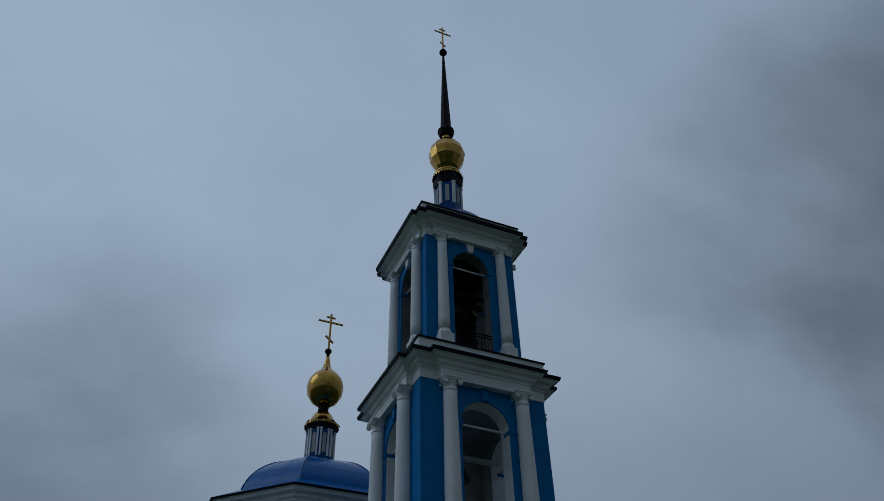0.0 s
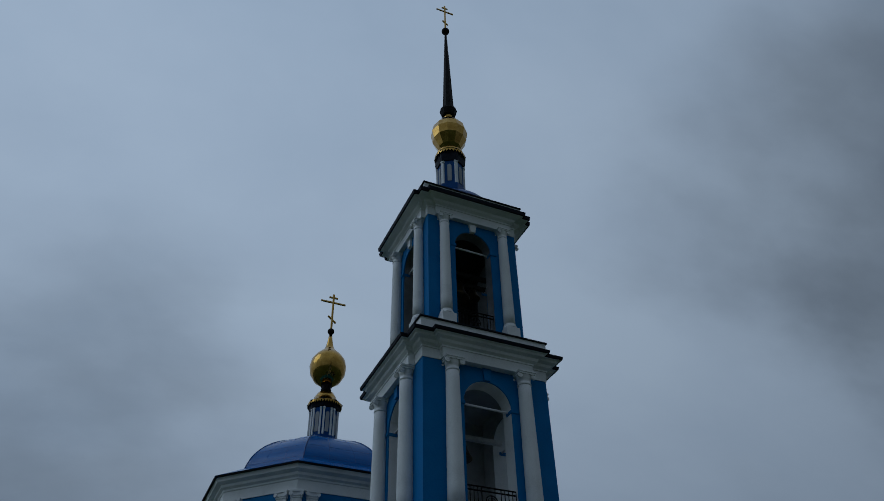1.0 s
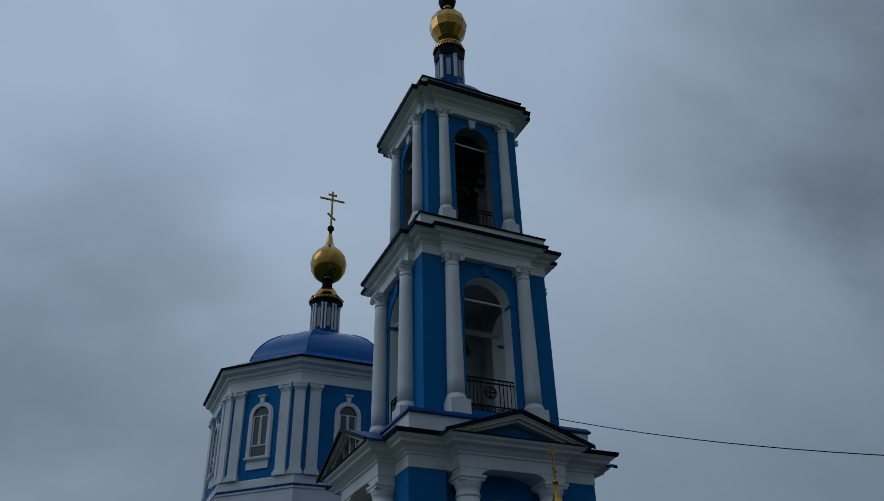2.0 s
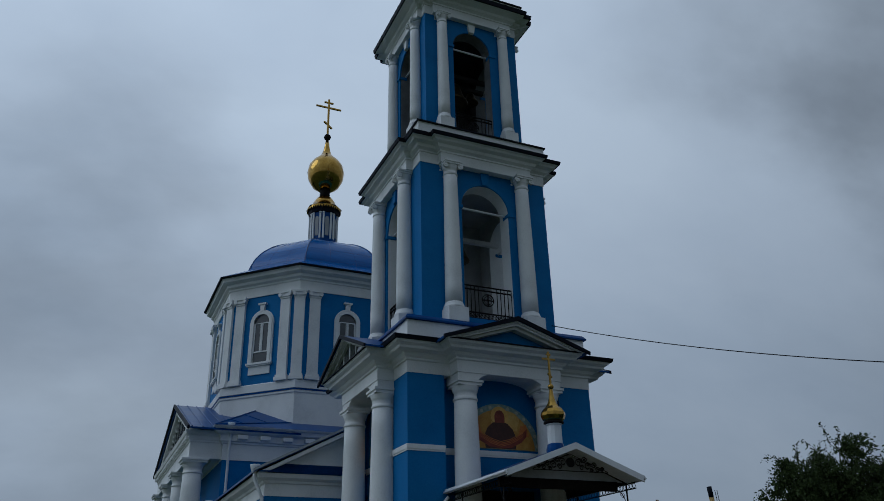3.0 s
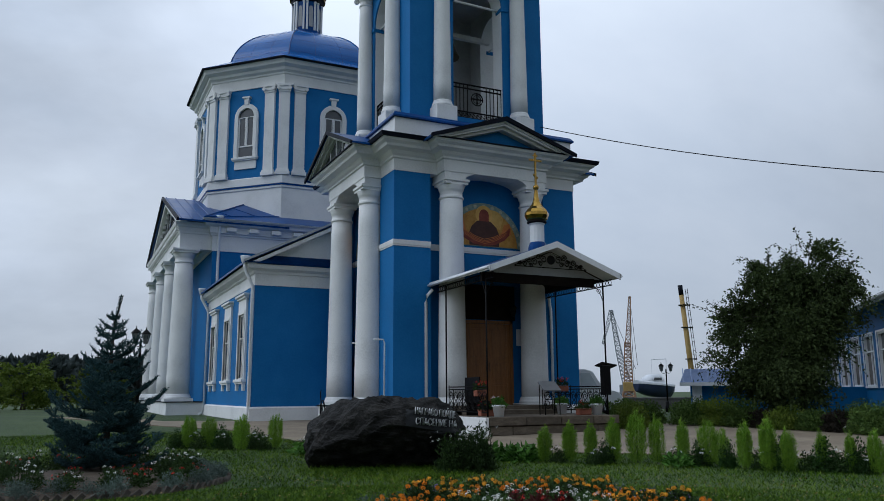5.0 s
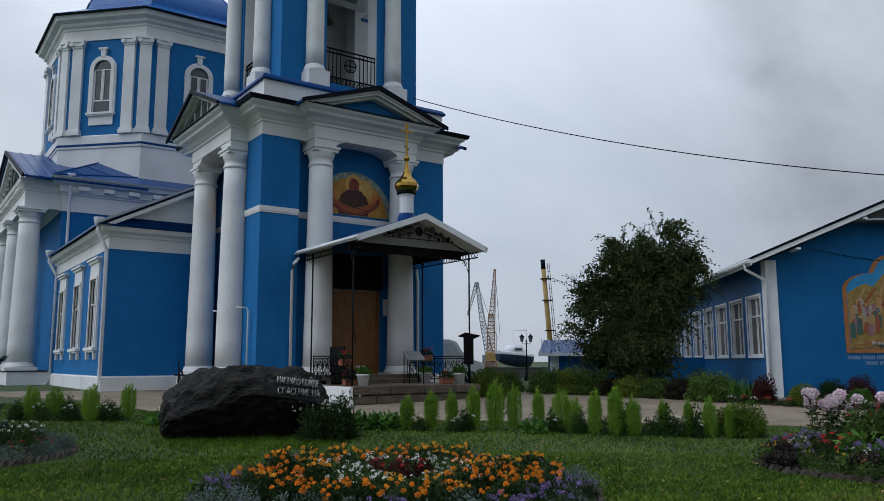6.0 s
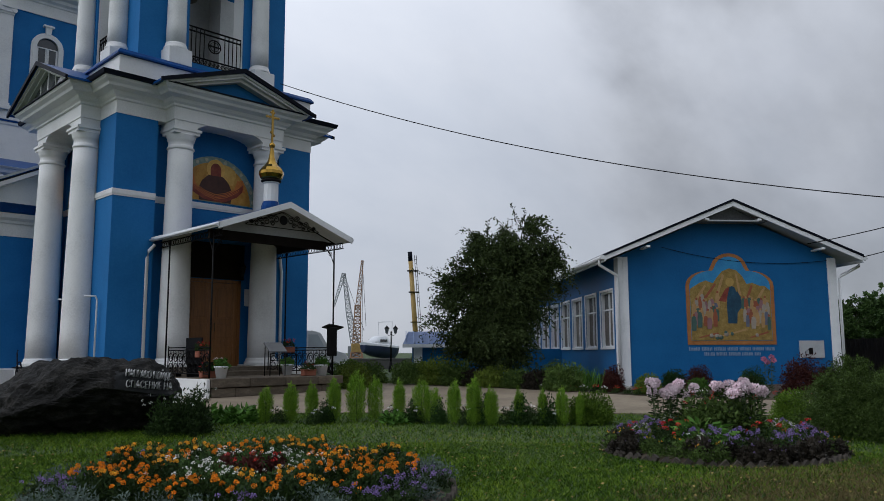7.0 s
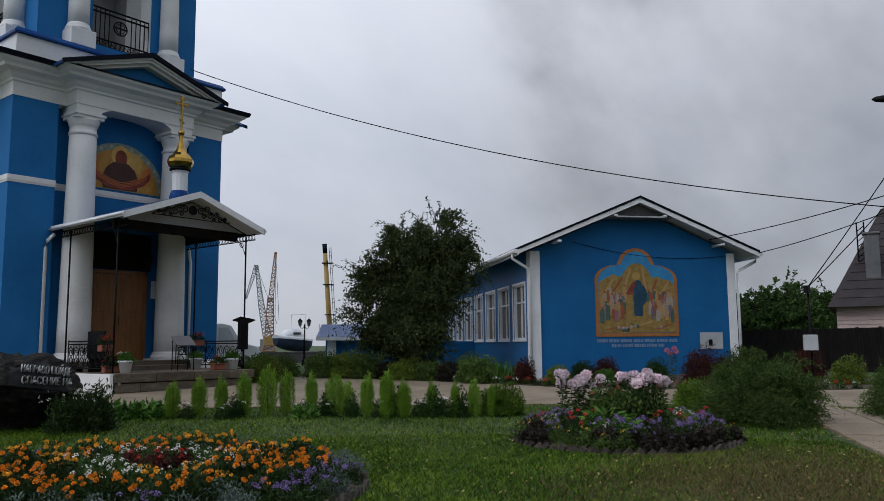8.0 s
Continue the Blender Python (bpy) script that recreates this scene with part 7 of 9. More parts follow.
feathery(15.15, 4.75, 1.02, 1.38, 41, "large rounded feathery green bush beside the path", 1900)
feathery(17.55, 2.4, 1.1, 1.22, 42, "rounded feathery green bush across the path", 1400)
shrub(16.6, 6.6, 0.42, 0.62, CLIPG, 43, "low yellow-green shrub on the lawn edge", 0.045, 9000)
shrub(13.67, 9.54, 0.50, 0.60, CLIPG, 44, "clipped round green bush at the end of the hedge", 0.042, 13000)
shrub(*at_az(-38.35, 27.0), 0.62, 0.85, LIME, 46, "golden yellow conifer shrub beside the porch", 0.06, 6000)
for i, (az, r, rx, h, m_, lb) in enumerate((
        (-37.9, 30.5, 0.7, 0.9, BUSHG, "green shrub at the far edge of the yard"), (-39.3, 29.5, 0.8, 0.85, BUSHG, "green shrub at the far edge of the yard"),
        (-42.4, 29.0, 0.85, 1.0, BUSHG, "green shrub under the street lamp"), (-44.2, 28.6, 0.8, 1.05, LIME, "yellowish green shrub in front of the shed"),
        (-45.6, 28.2, 0.75, 0.95, BUSHG, "green shrub in front of the shed"), (-46.9, 27.8, 0.5, 0.6, PLUMLEAF, "dark purple low shrub under the tree"),
        (-48.3, 27.3, 0.75, 0.75, LIME, "yellow-green shrub under the tree"), (-50.0, 26.8, 0.6, 0.65, BUSHG, "green shrub under the tree"),
        (-51.4, 26.4, 0.5, 0.65, PLUMLEAF, "dark purple low shrub under the tree"), (-53.4, 25.6, 0.75, 0.95, BUSHG, "green shrub by the building's side wall"))):
    bx, by = at_az(az, r)
    shrub(bx, by, rx * 0.95, h * 0.86, YARDG if m_ is BUSHG else m_, 80 + i, lb, 0.08, 6000)


def by_gable(u, out):
    """A place in front of the gable wall: u along it, out from it."""
    v = BM @ Vector((u, -out, 0))
    return v.x, v.y


for i, (bx, by, rx, h, m_, lb, leaf, n_) in enumerate((
        (20.9, 12.5, 0.40, 0.56, LIME, "yellow-green shrub in the bed along the building", 0.05, 2400), (23.97, 13.35, 0.42, 0.55, BOXG, "clipped dark green ball in the bed along the building", 0.04, 2600),
        (23.92, 12.45, 0.44, 0.70, REDLEAF, "purple-red barberry in the bed along the building", 0.045, 2300), (24.19, 10.81, 0.42, 0.68, BOXG, "clipped dark green ball in the bed along the building", 0.04, 2600),
        (24.28, 9.3, 0.66, 1.05, REDLEAF, "spreading purple-red barberry by the service panel", 0.05, 3200), (25.1, 8.75, 0.55, 0.85, PLUMLEAF, "dark barberry by the service panel", 0.05, 2300),
        (26.15, 6.71, 0.55, 1.02, REDLEAF, "purple-red barberry in front of the fence", 0.05, 2300), (24.94, 5.32, 0.52, 0.80, LIME, "yellow-green shrub with a reddish neighbour at the fence", 0.05, 2400),
        (20.95, 13.72, 0.36, 0.78, REDLEAF, "upright red barberry at the building's corner", 0.045, 2400), (20.95, 15.95, 0.45, 0.9, YARDG, "green shrub in the bed along the side wall", 0.05, 2400),
        (22.9, 10.4, 0.36, 0.45, BUSHG, "low green shrub in the bed along the building", 0.05, 1800), (22.2, 11.6, 0.3, 0.4, BROAD, "low leafy plant in the bed along the building", 0.07, 900),
        (23.3, 7.9, 0.4, 0.5, BUSHG, "low green shrub in the bed along the building", 0.05, 1800), (21.6, 14.5, 0.32, 0.5, BOXG, "small dark green shrub at the building's corner", 0.045, 1800))):
    shrub(bx, by, rx, h, m_, 100 + i, lb, leaf * 1.15, n_ * 2)
for i, (ix, iy) in enumerate(((21.0, 14.85), (20.95, 15.3), (21.2, 16.6))):
    v = Vector((ix, iy, 0))
    rng = np.random.default_rng(140 + i)
    iris = thing("iris_clump", "clump of upright sword-shaped green leaves by the wall", "plant", Matrix.Translation((v.x, v.y, ground_z(v.x, v.y))))
    n = 130
    P = np.concatenate([rng.normal(size=(n, 2)) * 0.2, np.zeros((n, 1))], axis=1)
    D = np.concatenate([rng.normal(size=(n, 2)) * 0.28, np.ones((n, 1))], axis=1)
    leaves("foliage", P, D, 0.5 + 0.4 * rng.random(n), np.full(n, 0.045), BROAD if i < 2 else BUSHG, iris, rng)


# ---- hedge of summer cypress ----
def kochia(seed, h, w):
    rng = np.random.default_rng(seed)
    ob = thing("summer_cypress", "feathery bright green summer cypress in the hedge row", "plant", group="hedge row of summer cypress")
    part("stem", pipe([(0, 0, -0.05), (0, 0, h * 0.6)], 0.012, 5), STEM, ob)
    n, shoots = 5600, 30
    a = rng.random(shoots) * 2 * np.pi
    far_ = rng.random(shoots) ** 0.6
    top = (1.0 - 0.28 * far_ ** 1.5) * (0.80 + 0.20 * rng.random(shoots))
    i = rng.integers(0, shoots, n)
    s = rng.random(n) ** 0.8
    r = w * far_[i] * (0.30 + 0.70 * np.sin(np.pi * np.minimum(0.12 + 0.6 * s, 0.62)))
    P = np.stack([r * np.cos(a[i]), r * np.sin(a[i]), 0.02 + h * top[i] * s], axis=1)
    P += rng.normal(size=(n, 3)) * np.array([1, 1, 0.6]) * (0.030 * (1.15 - 0.75 * s))[:, None]
    D = np.stack([np.cos(a[i]) * 0.35, np.sin(a[i]) * 0.35, np.full(n, 1.0)], axis=1) + rng.normal(size=(n, 3)) * 0.42
    leaves("foliage", P, D, 0.035 + 0.055 * rng.random(n), 0.005 + 0.004 * rng.random(n), KOCHIA, ob, rng)
    return ob


KA, KB, KC = kochia(1, 0.92, 0.125), kochia(2, 0.97, 0.175), kochia(3, 0.80, 0.21)
# places along the row (x, y, kind, height, girth)
row = [(9.15, 14.55, 0, 0.82, 1.1), (9.58, 14.25, 0, 0.92, 1.15), (9.9, 13.98, 0, 0.93, 0.95), (10.18, 13.6, 0, 1.04, 1.1), (10.63, 13.38, 1, 1.18, 1.12), (10.98, 13.18, 1, 1.06, 0.85),
       (11.3, 12.76, 0, 0.98, 0.95), (11.46, 12.25, 2, 1.15, 0.9), (11.6, 12.02, 2, 0.95, 0.8), (11.76, 11.57, 0, 0.98, 1.0), (11.92, 11.14, 0, 1.06, 1.15), (12.1, 10.86, 0, 0.86, 1.0), (12.58, 10.54, 0, 0.82, 0.7),
       (12.8, 10.1, 0, 0.8, 0.7), (13.0, 9.75, 0, 0.85, 0.9), (13.2, 9.45, 0, 0.75, 0.6)]
left_row = [(2.8, 21.2, 2, 1.05, 0.9), (3.27, 21.0, 2, 1.0, 0.95), (3.93, 20.25, 2, 1.12, 0.95), (4.8, 20.3, 2, 1.1, 0.85)]
used = set()
for i, (x, y, k, hs, ws) in enumerate(row + left_row):
    src = (KA, KB, KC)[k]
    if k not in used:
        used.add(k)
        place(src, x, y, i * 1.3, ws, hs)
    else:
        again(src, x, y, i * 1.3, ws, hs)

# low companions between them: dark clumps, white blooms, a broad-leaved hosta
def low_flower(seed, leafmat, bloommat, h, w, nl, nb, br, name, label, group="", petals=12, leaf=0.05, asp=0.5):
    rng = np.random.default_rng(seed)
    ob = thing(name, label, "flowers", group=group)
    tuft("foliage", ob, rng, nl, w, w, h, leafmat, leaf, leaf * asp, up=0.3, hollow=0.1, z0=0.0)
    pts = []
    for _ in range(nb):
        a, r = rng.random() * 2 * np.pi, w * 0.95 * rng.random() ** 0.5
        pts.append((r * math.cos(a), r * math.sin(a), h * (1.02 - 0.35 * (r / w) ** 2) + 0.04 * rng.random()))
    if nb:
        heads(ob, rng, pts, br, bloommat, petals)
    return ob


def scatter(src, spots, rng, s0=0.85, s1=1.2, dz=None):
    """The plant itself at the first spot, copies at the rest."""
    for i, (x, y) in enumerate(spots):
        s, r = s0 + (s1 - s0) * rng.random(), rng.random() * 6.28
        ob = src if i == 0 else copy_thing(src, Matrix.Identity(4))
        lift = dz(x, y) if dz else 0.0
        ob.matrix_basis = Matrix.LocRotScale((x, y, ground_z(x, y) - 0.01 + lift), Euler((0, 0, r)), (s, s, s))


rng0 = np.random.default_rng(77)
WF = low_flower(201, DARKLEAF, WHITEP, 0.34, 0.22, 600, 5, 0.035, "white_flower_clump", "low clump of small white flowers in the hedge row", "white flowers in the hedge")
DK = low_flower(202, BOXG, WHITEP, 0.52, 0.23, 1500, 0, 0.04, "dark_leaf_clump", "dark-leaved bushy clump in the hedge row", "dark clumps in the hedge")
scatter(WF, [(10.05, 13.7), (11.0, 12.75), (11.35, 12.3), (11.95, 11.35), (12.4, 10.7), (12.65, 10.3), (12.95, 9.9), (3.0, 20.9), (3.6, 20.5), (4.3, 20.2), (4.45, 20.0), (5.3, 19.2), (9.3, 14.3), (9.7, 13.6)], rng0)
scatter(DK, [(9.98, 13.62), (11.6, 11.85), (12.15, 11.1), (12.62, 10.5), (12.9, 10.05), (3.55, 20.7), (4.35, 20.4), (2.5, 21.2), (11.3, 12.35)], rng0)
hosta_rng = np.random.default_rng(300)
for x, y, s in ((8.65, 15.3, 1.1), (9.0, 15.1, 1.0), (8.35, 15.75, 1.0), (8.75, 14.95, 0.8), (5.25, 18.6, 1.1), (5.6, 18.4, 0.9), (10.98, 12.55, 0.7)):
    ho = thing("broadleaf_plant", "low plant with broad bright green leaves at the path", "plant", Matrix.Translation((x, y, ground_z(x, y))))
    n = 150
    d = sphere_dirs(n, hosta_rng, 0.4)
    d[:, 2] = np.abs(d[:, 2])
    P = d * np.array([0.42, 0.42, 0.30]) * s * (0.3 + 0.7 * hosta_rng.random((n, 1)))
    D = d * np.array([1, 1, 0.2]) + hosta_rng.normal(size=(n, 3)) * 0.25
    leaves("leaf_mass", P, D, 0.16 * s + 0.08 * hosta_rng.random(n), 0.09 * s + 0.04 * hosta_rng.random(n), BROAD, ho, hosta_rng)


# ---- flower beds with sawtooth brick edging ----
BRICK = surface("edging_brick", (0.022, 0.018, 0.014), (0.05, 0.042, 0.034), (0.10, 0.085, 0.07), 5, 40, (0.85, 1.0), bump=0.5, spread=0.3)
edge_mesh = None


def bed(name, label, x, y, r, mound, step=0.155):
    global edge_mesh
    ob = thing(name, label, "flower bed", Matrix.Translation((x, y, ground_z(x, y))))
    bm = bmesh.new()
    rings = []
    for i in range(9):
        f = i / 8
        rings.append([bm.verts.new((r * f * math.cos(a * math.pi / 24), r * f * math.sin(a * math.pi / 24), mound * (1 - f ** 2.2) + 0.03 + 0.05 * noise.noise((x + r * f * math.cos(a * math.pi / 24) * 2, r * f * math.sin(a * math.pi / 24) * 2, i)) - (0.1 if i == 8 else 0))) for a in range(48)])
    for a, b in zip(rings, rings[1:]):
        for i in range(48):
            bm.faces.new((a[i], b[i], b[(i + 1) % 48], a[(i + 1) % 48])).smooth = True
    bmesh.ops.remove_doubles(bm, verts=bm.verts, dist=0.002)
    part("soil", bm, SOIL, ob)
    rr = random.Random(int(x * 10))
    n = int(2 * math.pi * r / step)
    for i in range(n):
        a = 2 * math.pi * i / n
        if edge_mesh is None:
            bmm = blk(-0.042, 0.042, -0.028, 0.028, -0.08, 0.08, 0.006)
            first = part("brick", bmm, BRICK, ob)
            edge_mesh = first.data
            o = first
        else:
            o = new("brick", edge_mesh)
            o.parent = ob
        o.matrix_basis = Matrix.Translation((r * math.cos(a), r * math.sin(a), -0.02 + 0.03 * rr.random())) @ pose(0, 0, 0, rr.uniform(-12, 12), 0, math.degrees(a) + 90 + rr.uniform(-8, 8)) @ pose(0, 0, 0, 0, 45 + rr.uniform(-16, 16), 0)
    return ob


MARI = (4.7, 7.8, 2.25)
PHLX = (11.65, 5.8, 1.76)
SPRB = (0.3, 15.3, 2.4)
bed("round_flower_bed", "round bed of orange marigolds, white and purple flowers on the lawn", *MARI, 0.10)
bed("round_flower_bed", "round bed of phlox, ageratum and dark foliage with brick edging", *PHLX, 0.12)
bed("round_flower_bed", "round bed under the spruce with silver plants and brick edging", *SPRB, 0.12)


def bed_z(b, mound):
    def f(x, y):
        q = min(1.0, math.hypot(x - b[0], y - b[1]) / b[2])
        return mound * (1 - q ** 2.2) + 0.02
    return f


def polar(b, r0, r1, n, rng, keep=None):
    out = []
    while len(out) < n:
        a, r = rng.random() * 2 * math.pi, math.sqrt(r0 * r0 + (r1 * r1 - r0 * r0) * rng.random())
        p = (b[0] + r * math.cos(a), b[1] + r * math.sin(a))
        if keep is None or keep(*p):
            out.append(p)
    return out


def spaced(pts, d):
    out = []
    for p in pts:
        if all(math.hypot(p[0] - q[0], p[1] - q[1]) > d for q in out):
            out.append(p)
    return out


rng1 = np.random.default_rng(501)
zf = bed_z(MARI, 0.10)
M1 = low_flower(211, DARKLEAF, ORANGE, 0.26, 0.19, 900, 8, 0.027, "marigold_plant", "bushy orange marigold in the round bed", "marigolds in the round bed", 44, 0.045)
M2 = low_flower(212, DARKLEAF, YELLOWP, 0.29, 0.18, 900, 7, 0.024, "marigold_plant", "bushy yellow-orange marigold in the round bed", "marigolds in the round bed", 40, 0.045)
ring_m = spaced(polar(MARI, 0.95, 1.72, 400, rng1), 0.27)
scatter(M1, [p for i, p in enumerate(ring_m) if i % 3], rng1, 0.85, 1.25, zf)
scatter(M2, [p for i, p in enumerate(ring_m) if i % 3 == 0], rng1, 0.85, 1.25, zf)
AG = low_flower(213, DARKLEAF, PURPLE, 0.19, 0.17, 520, 11, 0.028, "ageratum_plant", "low purple ageratum in a flower bed", "ageratum in the beds", 12, 0.035)
SV = low_flower(214, SILVER, WHITEP, 0.22, 0.19, 620, 0, 0.03, "silver_leaf_plant", "low silver-leaved plant at the bed's edge", "silver plants in the beds", 10, 0.036, 0.4)
out_m = spaced(polar(MARI, 1.74, 2.14, 300, rng1), 0.25)
scatter(AG, [p for i, p in enumerate(out_m) if i % 5 in (0, 1)], rng1, 0.85, 1.2, zf)
scatter(SV, [p for i, p in enumerate(out_m) if i % 5 in (2, 3, 4)], rng1, 0.85, 1.25, zf)
WB = low_flower(215, BUSHG, WHITEP, 0.22, 0.22, 760, 6, 0.026, "white_flower_plant", "white-flowered bedding plant in the round bed", "white flowers in the round bed", 14, 0.045)
in_m = spaced(polar(MARI, 0.40, 1.05, 300, rng1), 0.33)
scatter(WB, in_m, rng1, 0.9, 1.2, zf)
RC = low_flower(216, REDLEAF, REDP, 0.36, 0.18, 420, 5, 0.04, "red_flower_plant", "red-flowered plant at the middle of the round bed", "red plants in the beds", 12, 0.09)
scatter(RC, [(MARI[0] + 0.1, MARI[1] + 0.1), (MARI[0] + 0.3, MARI[1] - 0.08), (MARI[0] - 0.12, MARI[1] + 0.28)], rng1, 0.62, 0.78, zf)

zf2 = bed_z(PHLX, 0.12)
PL = low_flower(221, PLUMLEAF, PURPLE, 0.22, 0.17, 700, 2, 0.022, "dark_foliage_plant", "dark plum-leaved edging plant in the bed", "dark edging plants", 10, 0.06)
ring_p = spaced(polar(PHLX, 1.40, 1.66, 500, rng1), 0.22)
scatter(PL, [p for i, p in enumerate(ring_p) if i % 5 not in (0, 2)], rng1, 0.85, 1.2, zf2)
LG1 = low_flower(225, YARDG, YELLOWP, 0.20, 0.16, 420, 2, 0.02, "low_edging_plant", "low yellow-green edging plant in the phlox bed", "pale edging plants", 10, 0.045)
scatter(LG1, [p for i, p in enumerate(ring_p) if i % 5 in (0, 2)], rng1, 0.85, 1.15, zf2)
AG2 = low_flower(222, DARKLEAF, PURPLE, 0.30, 0.19, 420, 14, 0.032, "ageratum_plant", "tall purple ageratum in the phlox bed", "ageratum in the beds", 12, 0.045)
RD2 = low_flower(223, DARKLEAF, REDP, 0.34, 0.15, 380, 5, 0.036, "red_salvia_plant", "red salvia in the phlox bed", "red plants in the beds", 12, 0.05)
LG2 = low_flower(224, LIME, WHITEP, 0.34, 0.18, 420, 5, 0.03, "pale_bedding_plant", "yellow-green bedding plant in the phlox bed", "pale plants in the phlox bed", 10, 0.05)
ring_q = spaced(polar(PHLX, 0.85, 1.42, 400, rng1), 0.26)
scatter(AG2, [p for i, p in enumerate(ring_q) if i % 2 == 0], rng1, 0.9, 1.15, zf2)
scatter(RD2, [p for i, p in enumerate(ring_q) if i % 4 == 1], rng1, 0.9, 1.15, zf2)
scatter(LG2, [p for i, p in enumerate(ring_q) if i % 4 == 3], rng1, 0.9, 1.15, zf2)


def phlox(seed, h, material=PINKP, label="tall phlox with round pale pink flower heads", n=7):
    rng = np.random.default_rng(seed)
    ob = thing("phlox_plant", label, "flowers", group="phlox in the bed")
    bm = bmesh.new()
    tops, P, D = [], [], []
    for i in range(n):
        a, r = 6.28 * i / n + rng.random(), 0.08 + 0.14 * rng.random()
        hh = h * (0.82 + 0.22 * rng.random())
        b, t_ = Vector((r * 0.5 * math.cos(a), r * 0.5 * math.sin(a), 0)), Vector((r * 1.3 * math.cos(a), r * 1.3 * math.sin(a), hh))
        tube(bm, [b, b.lerp(t_, 0.5), t_], 0.006, 4)
        tops.append(tuple(t_))
        for s in np.linspace(0.1, 0.95, 34):
            P.append(np.array(b.lerp(t_, s))), D.append(np.append(rng.normal(size=2), 0.2 + 0.2 * rng.normal()))
    part("stem", bm, STEM, ob)
    leaves("foliage", P, D, 0.09 + 0.04 * rng.random(len(P)), np.full(len(P), 0.028), DARKLEAF, ob, rng)
    for t_ in tops:
        d = sphere_dirs(150, rng, 0.15)
        leaves("flower_head", np.array(t_) + d * np.array([0.068, 0.068, 0.056]), d * 0.5 + rng.normal(size=(150, 3)) * 0.6, np.full(150, 0.036), np.full(150, 0.034), material, ob, rng)
    return ob


PA, PB = phlox(231, 0.84, n=5), phlox(232, 0.78, n=5)
scatter(PA, [(11.42, 6.55), (11.62, 6.42), (11.88, 5.62)], rng1, 0.95, 1.08, zf2)
scatter(PB, [(11.5, 6.72), (12.05, 5.7), (12.05, 5.42)], rng1, 0.95, 1.1, zf2)
ROSE = phlox(233, 1.15, ROSEP, "tall plant with rose pink flower heads at the wall", 4)
place(ROSE, 23.4, 9.95, 0.4, 0.95)
MIDG = low_flower(241, FEATHG, REDP, 0.62, 0.32, 900, 2, 0.045, "leafy_plant", "leafy green plant at the middle of the bed", "leafy plants in the phlox bed", 12, 0.09)
scatter(MIDG, [(11.55, 6.1), (11.9, 6.2), (11.75, 5.75), (12.1, 5.6), (12.3, 6.2)], rng1, 0.9, 1.15, zf2)
hx_rng = np.random.default_rng(310)
ho = thing("broadleaf_plant", "broad bright green leaves at the front of the bed", "plant", Matrix.Translation((11.05, 5.75, 0.12)))
n = 170
d = sphere_dirs(n, hx_rng, 0.4)
d[:, 2] = np.abs(d[:, 2])
leaves("leaf_mass", d * np.array([0.5, 0.5, 0.34]) * (0.3 + 0.7 * hx_rng.random((n, 1))), d * np.array([1, 1, 0.2]), 0.15 + 0.07 * hx_rng.random(n), 0.09 + 0.03 * hx_rng.random(n), BROAD, ho, hx_rng)

zf3 = bed_z(SPRB, 0.12)
SV3 = low_flower(251, SILVER, WHITEP, 0.24, 0.2, 640, 0, 0.03, "silver_leaf_plant", "low silver-leaved plant round the spruce", "silver plants in the beds", 10, 0.036, 0.4)
WH3 = low_flower(252, DARKLEAF, WHITEP, 0.34, 0.2, 420, 4, 0.03, "white_flower_plant", "white-flowered plant under the spruce", "white flowers under the spruce", 12, 0.05)
RD3 = low_flower(253, DARKLEAF, REDP, 0.22, 0.17, 380, 4, 0.03, "red_flower_plant", "small red-flowered plant under the spruce", "red plants in the beds", 10, 0.045)
scatter(SV3, spaced(polar(SPRB, 2.0, 2.35, 260, rng1), 0.3), rng1, 0.85, 1.2, zf3)
mid3 = spaced(polar(SPRB, 1.2, 2.0, 240, rng1), 0.34)
scatter(WH3, [p for i, p in enumerate(mid3) if i % 2 == 0], rng1, 0.85, 1.15, zf3)
scatter(RD3, [p for i, p in enumerate(mid3) if i % 2], rng1, 0.85, 1.15, zf3)
# white-flowered tall plants beside the boulder
def daisy_plant(seed, h, nb):
    """A leafy dark plant with a few small white blooms."""
    rng = np.random.default_rng(seed)
    ob = thing("daisy_plant", "dark leafy plant with small white flowers beside the boulder", "flowers", group="white-flowered plants by the boulder")
    tuft("foliage", ob, rng, 900, 0.24, 0.24, h, DARKLEAF, 0.075, 0.022, up=0.9, hollow=0.1, z0=0.0)
    heads(ob, rng, [(0.2 * rng.normal() * 0.8, 0.2 * rng.normal() * 0.8, h * (0.75 + 0.3 * rng.random())) for _ in range(nb)], 0.03, WHITEP, 10)
    return ob


ST = daisy_plant(261, 0.62, 6)
scatter(ST, [(6.45, 13.7), (6.7, 13.75), (6.95, 13.85), (7.15, 14.0), (7.35, 14.2), (7.2, 13.75), (6.85, 13.55), (7.5, 14.4)], rng1, 1.0, 1.3)
# begonia row along the building
BG = low_flower(271, DARKLEAF, REDP, 0.2, 0.15, 260, 7, 0.035, "begonia_plant", "low red begonia along the building", "begonias along the building", 10, 0.045)
BW_ = low_flower(272, DARKLEAF, WHITEP, 0.2, 0.15, 260, 7, 0.035, "begonia_plant", "low white begonia along the building", "begonias along the building", 10, 0.045)
line = []
for (ax, ay), (bx, by) in zip(BEDLINE[1:], BEDLINE[2:]):
    k = max(1, int(math.hypot(bx - ax, by - ay) / 0.36))
    line += [(ax + (bx - ax) * q / k + 0.16 + 0.05 * math.sin(q * 2.3), ay + (by - ay) * q / k) for q in range(k)]
scatter(BG, [p for i, p in enumerate(line) if i % 2], rng1)
scatter(BW_, [p for i, p in enumerate(line) if i % 2 == 0], rng1)

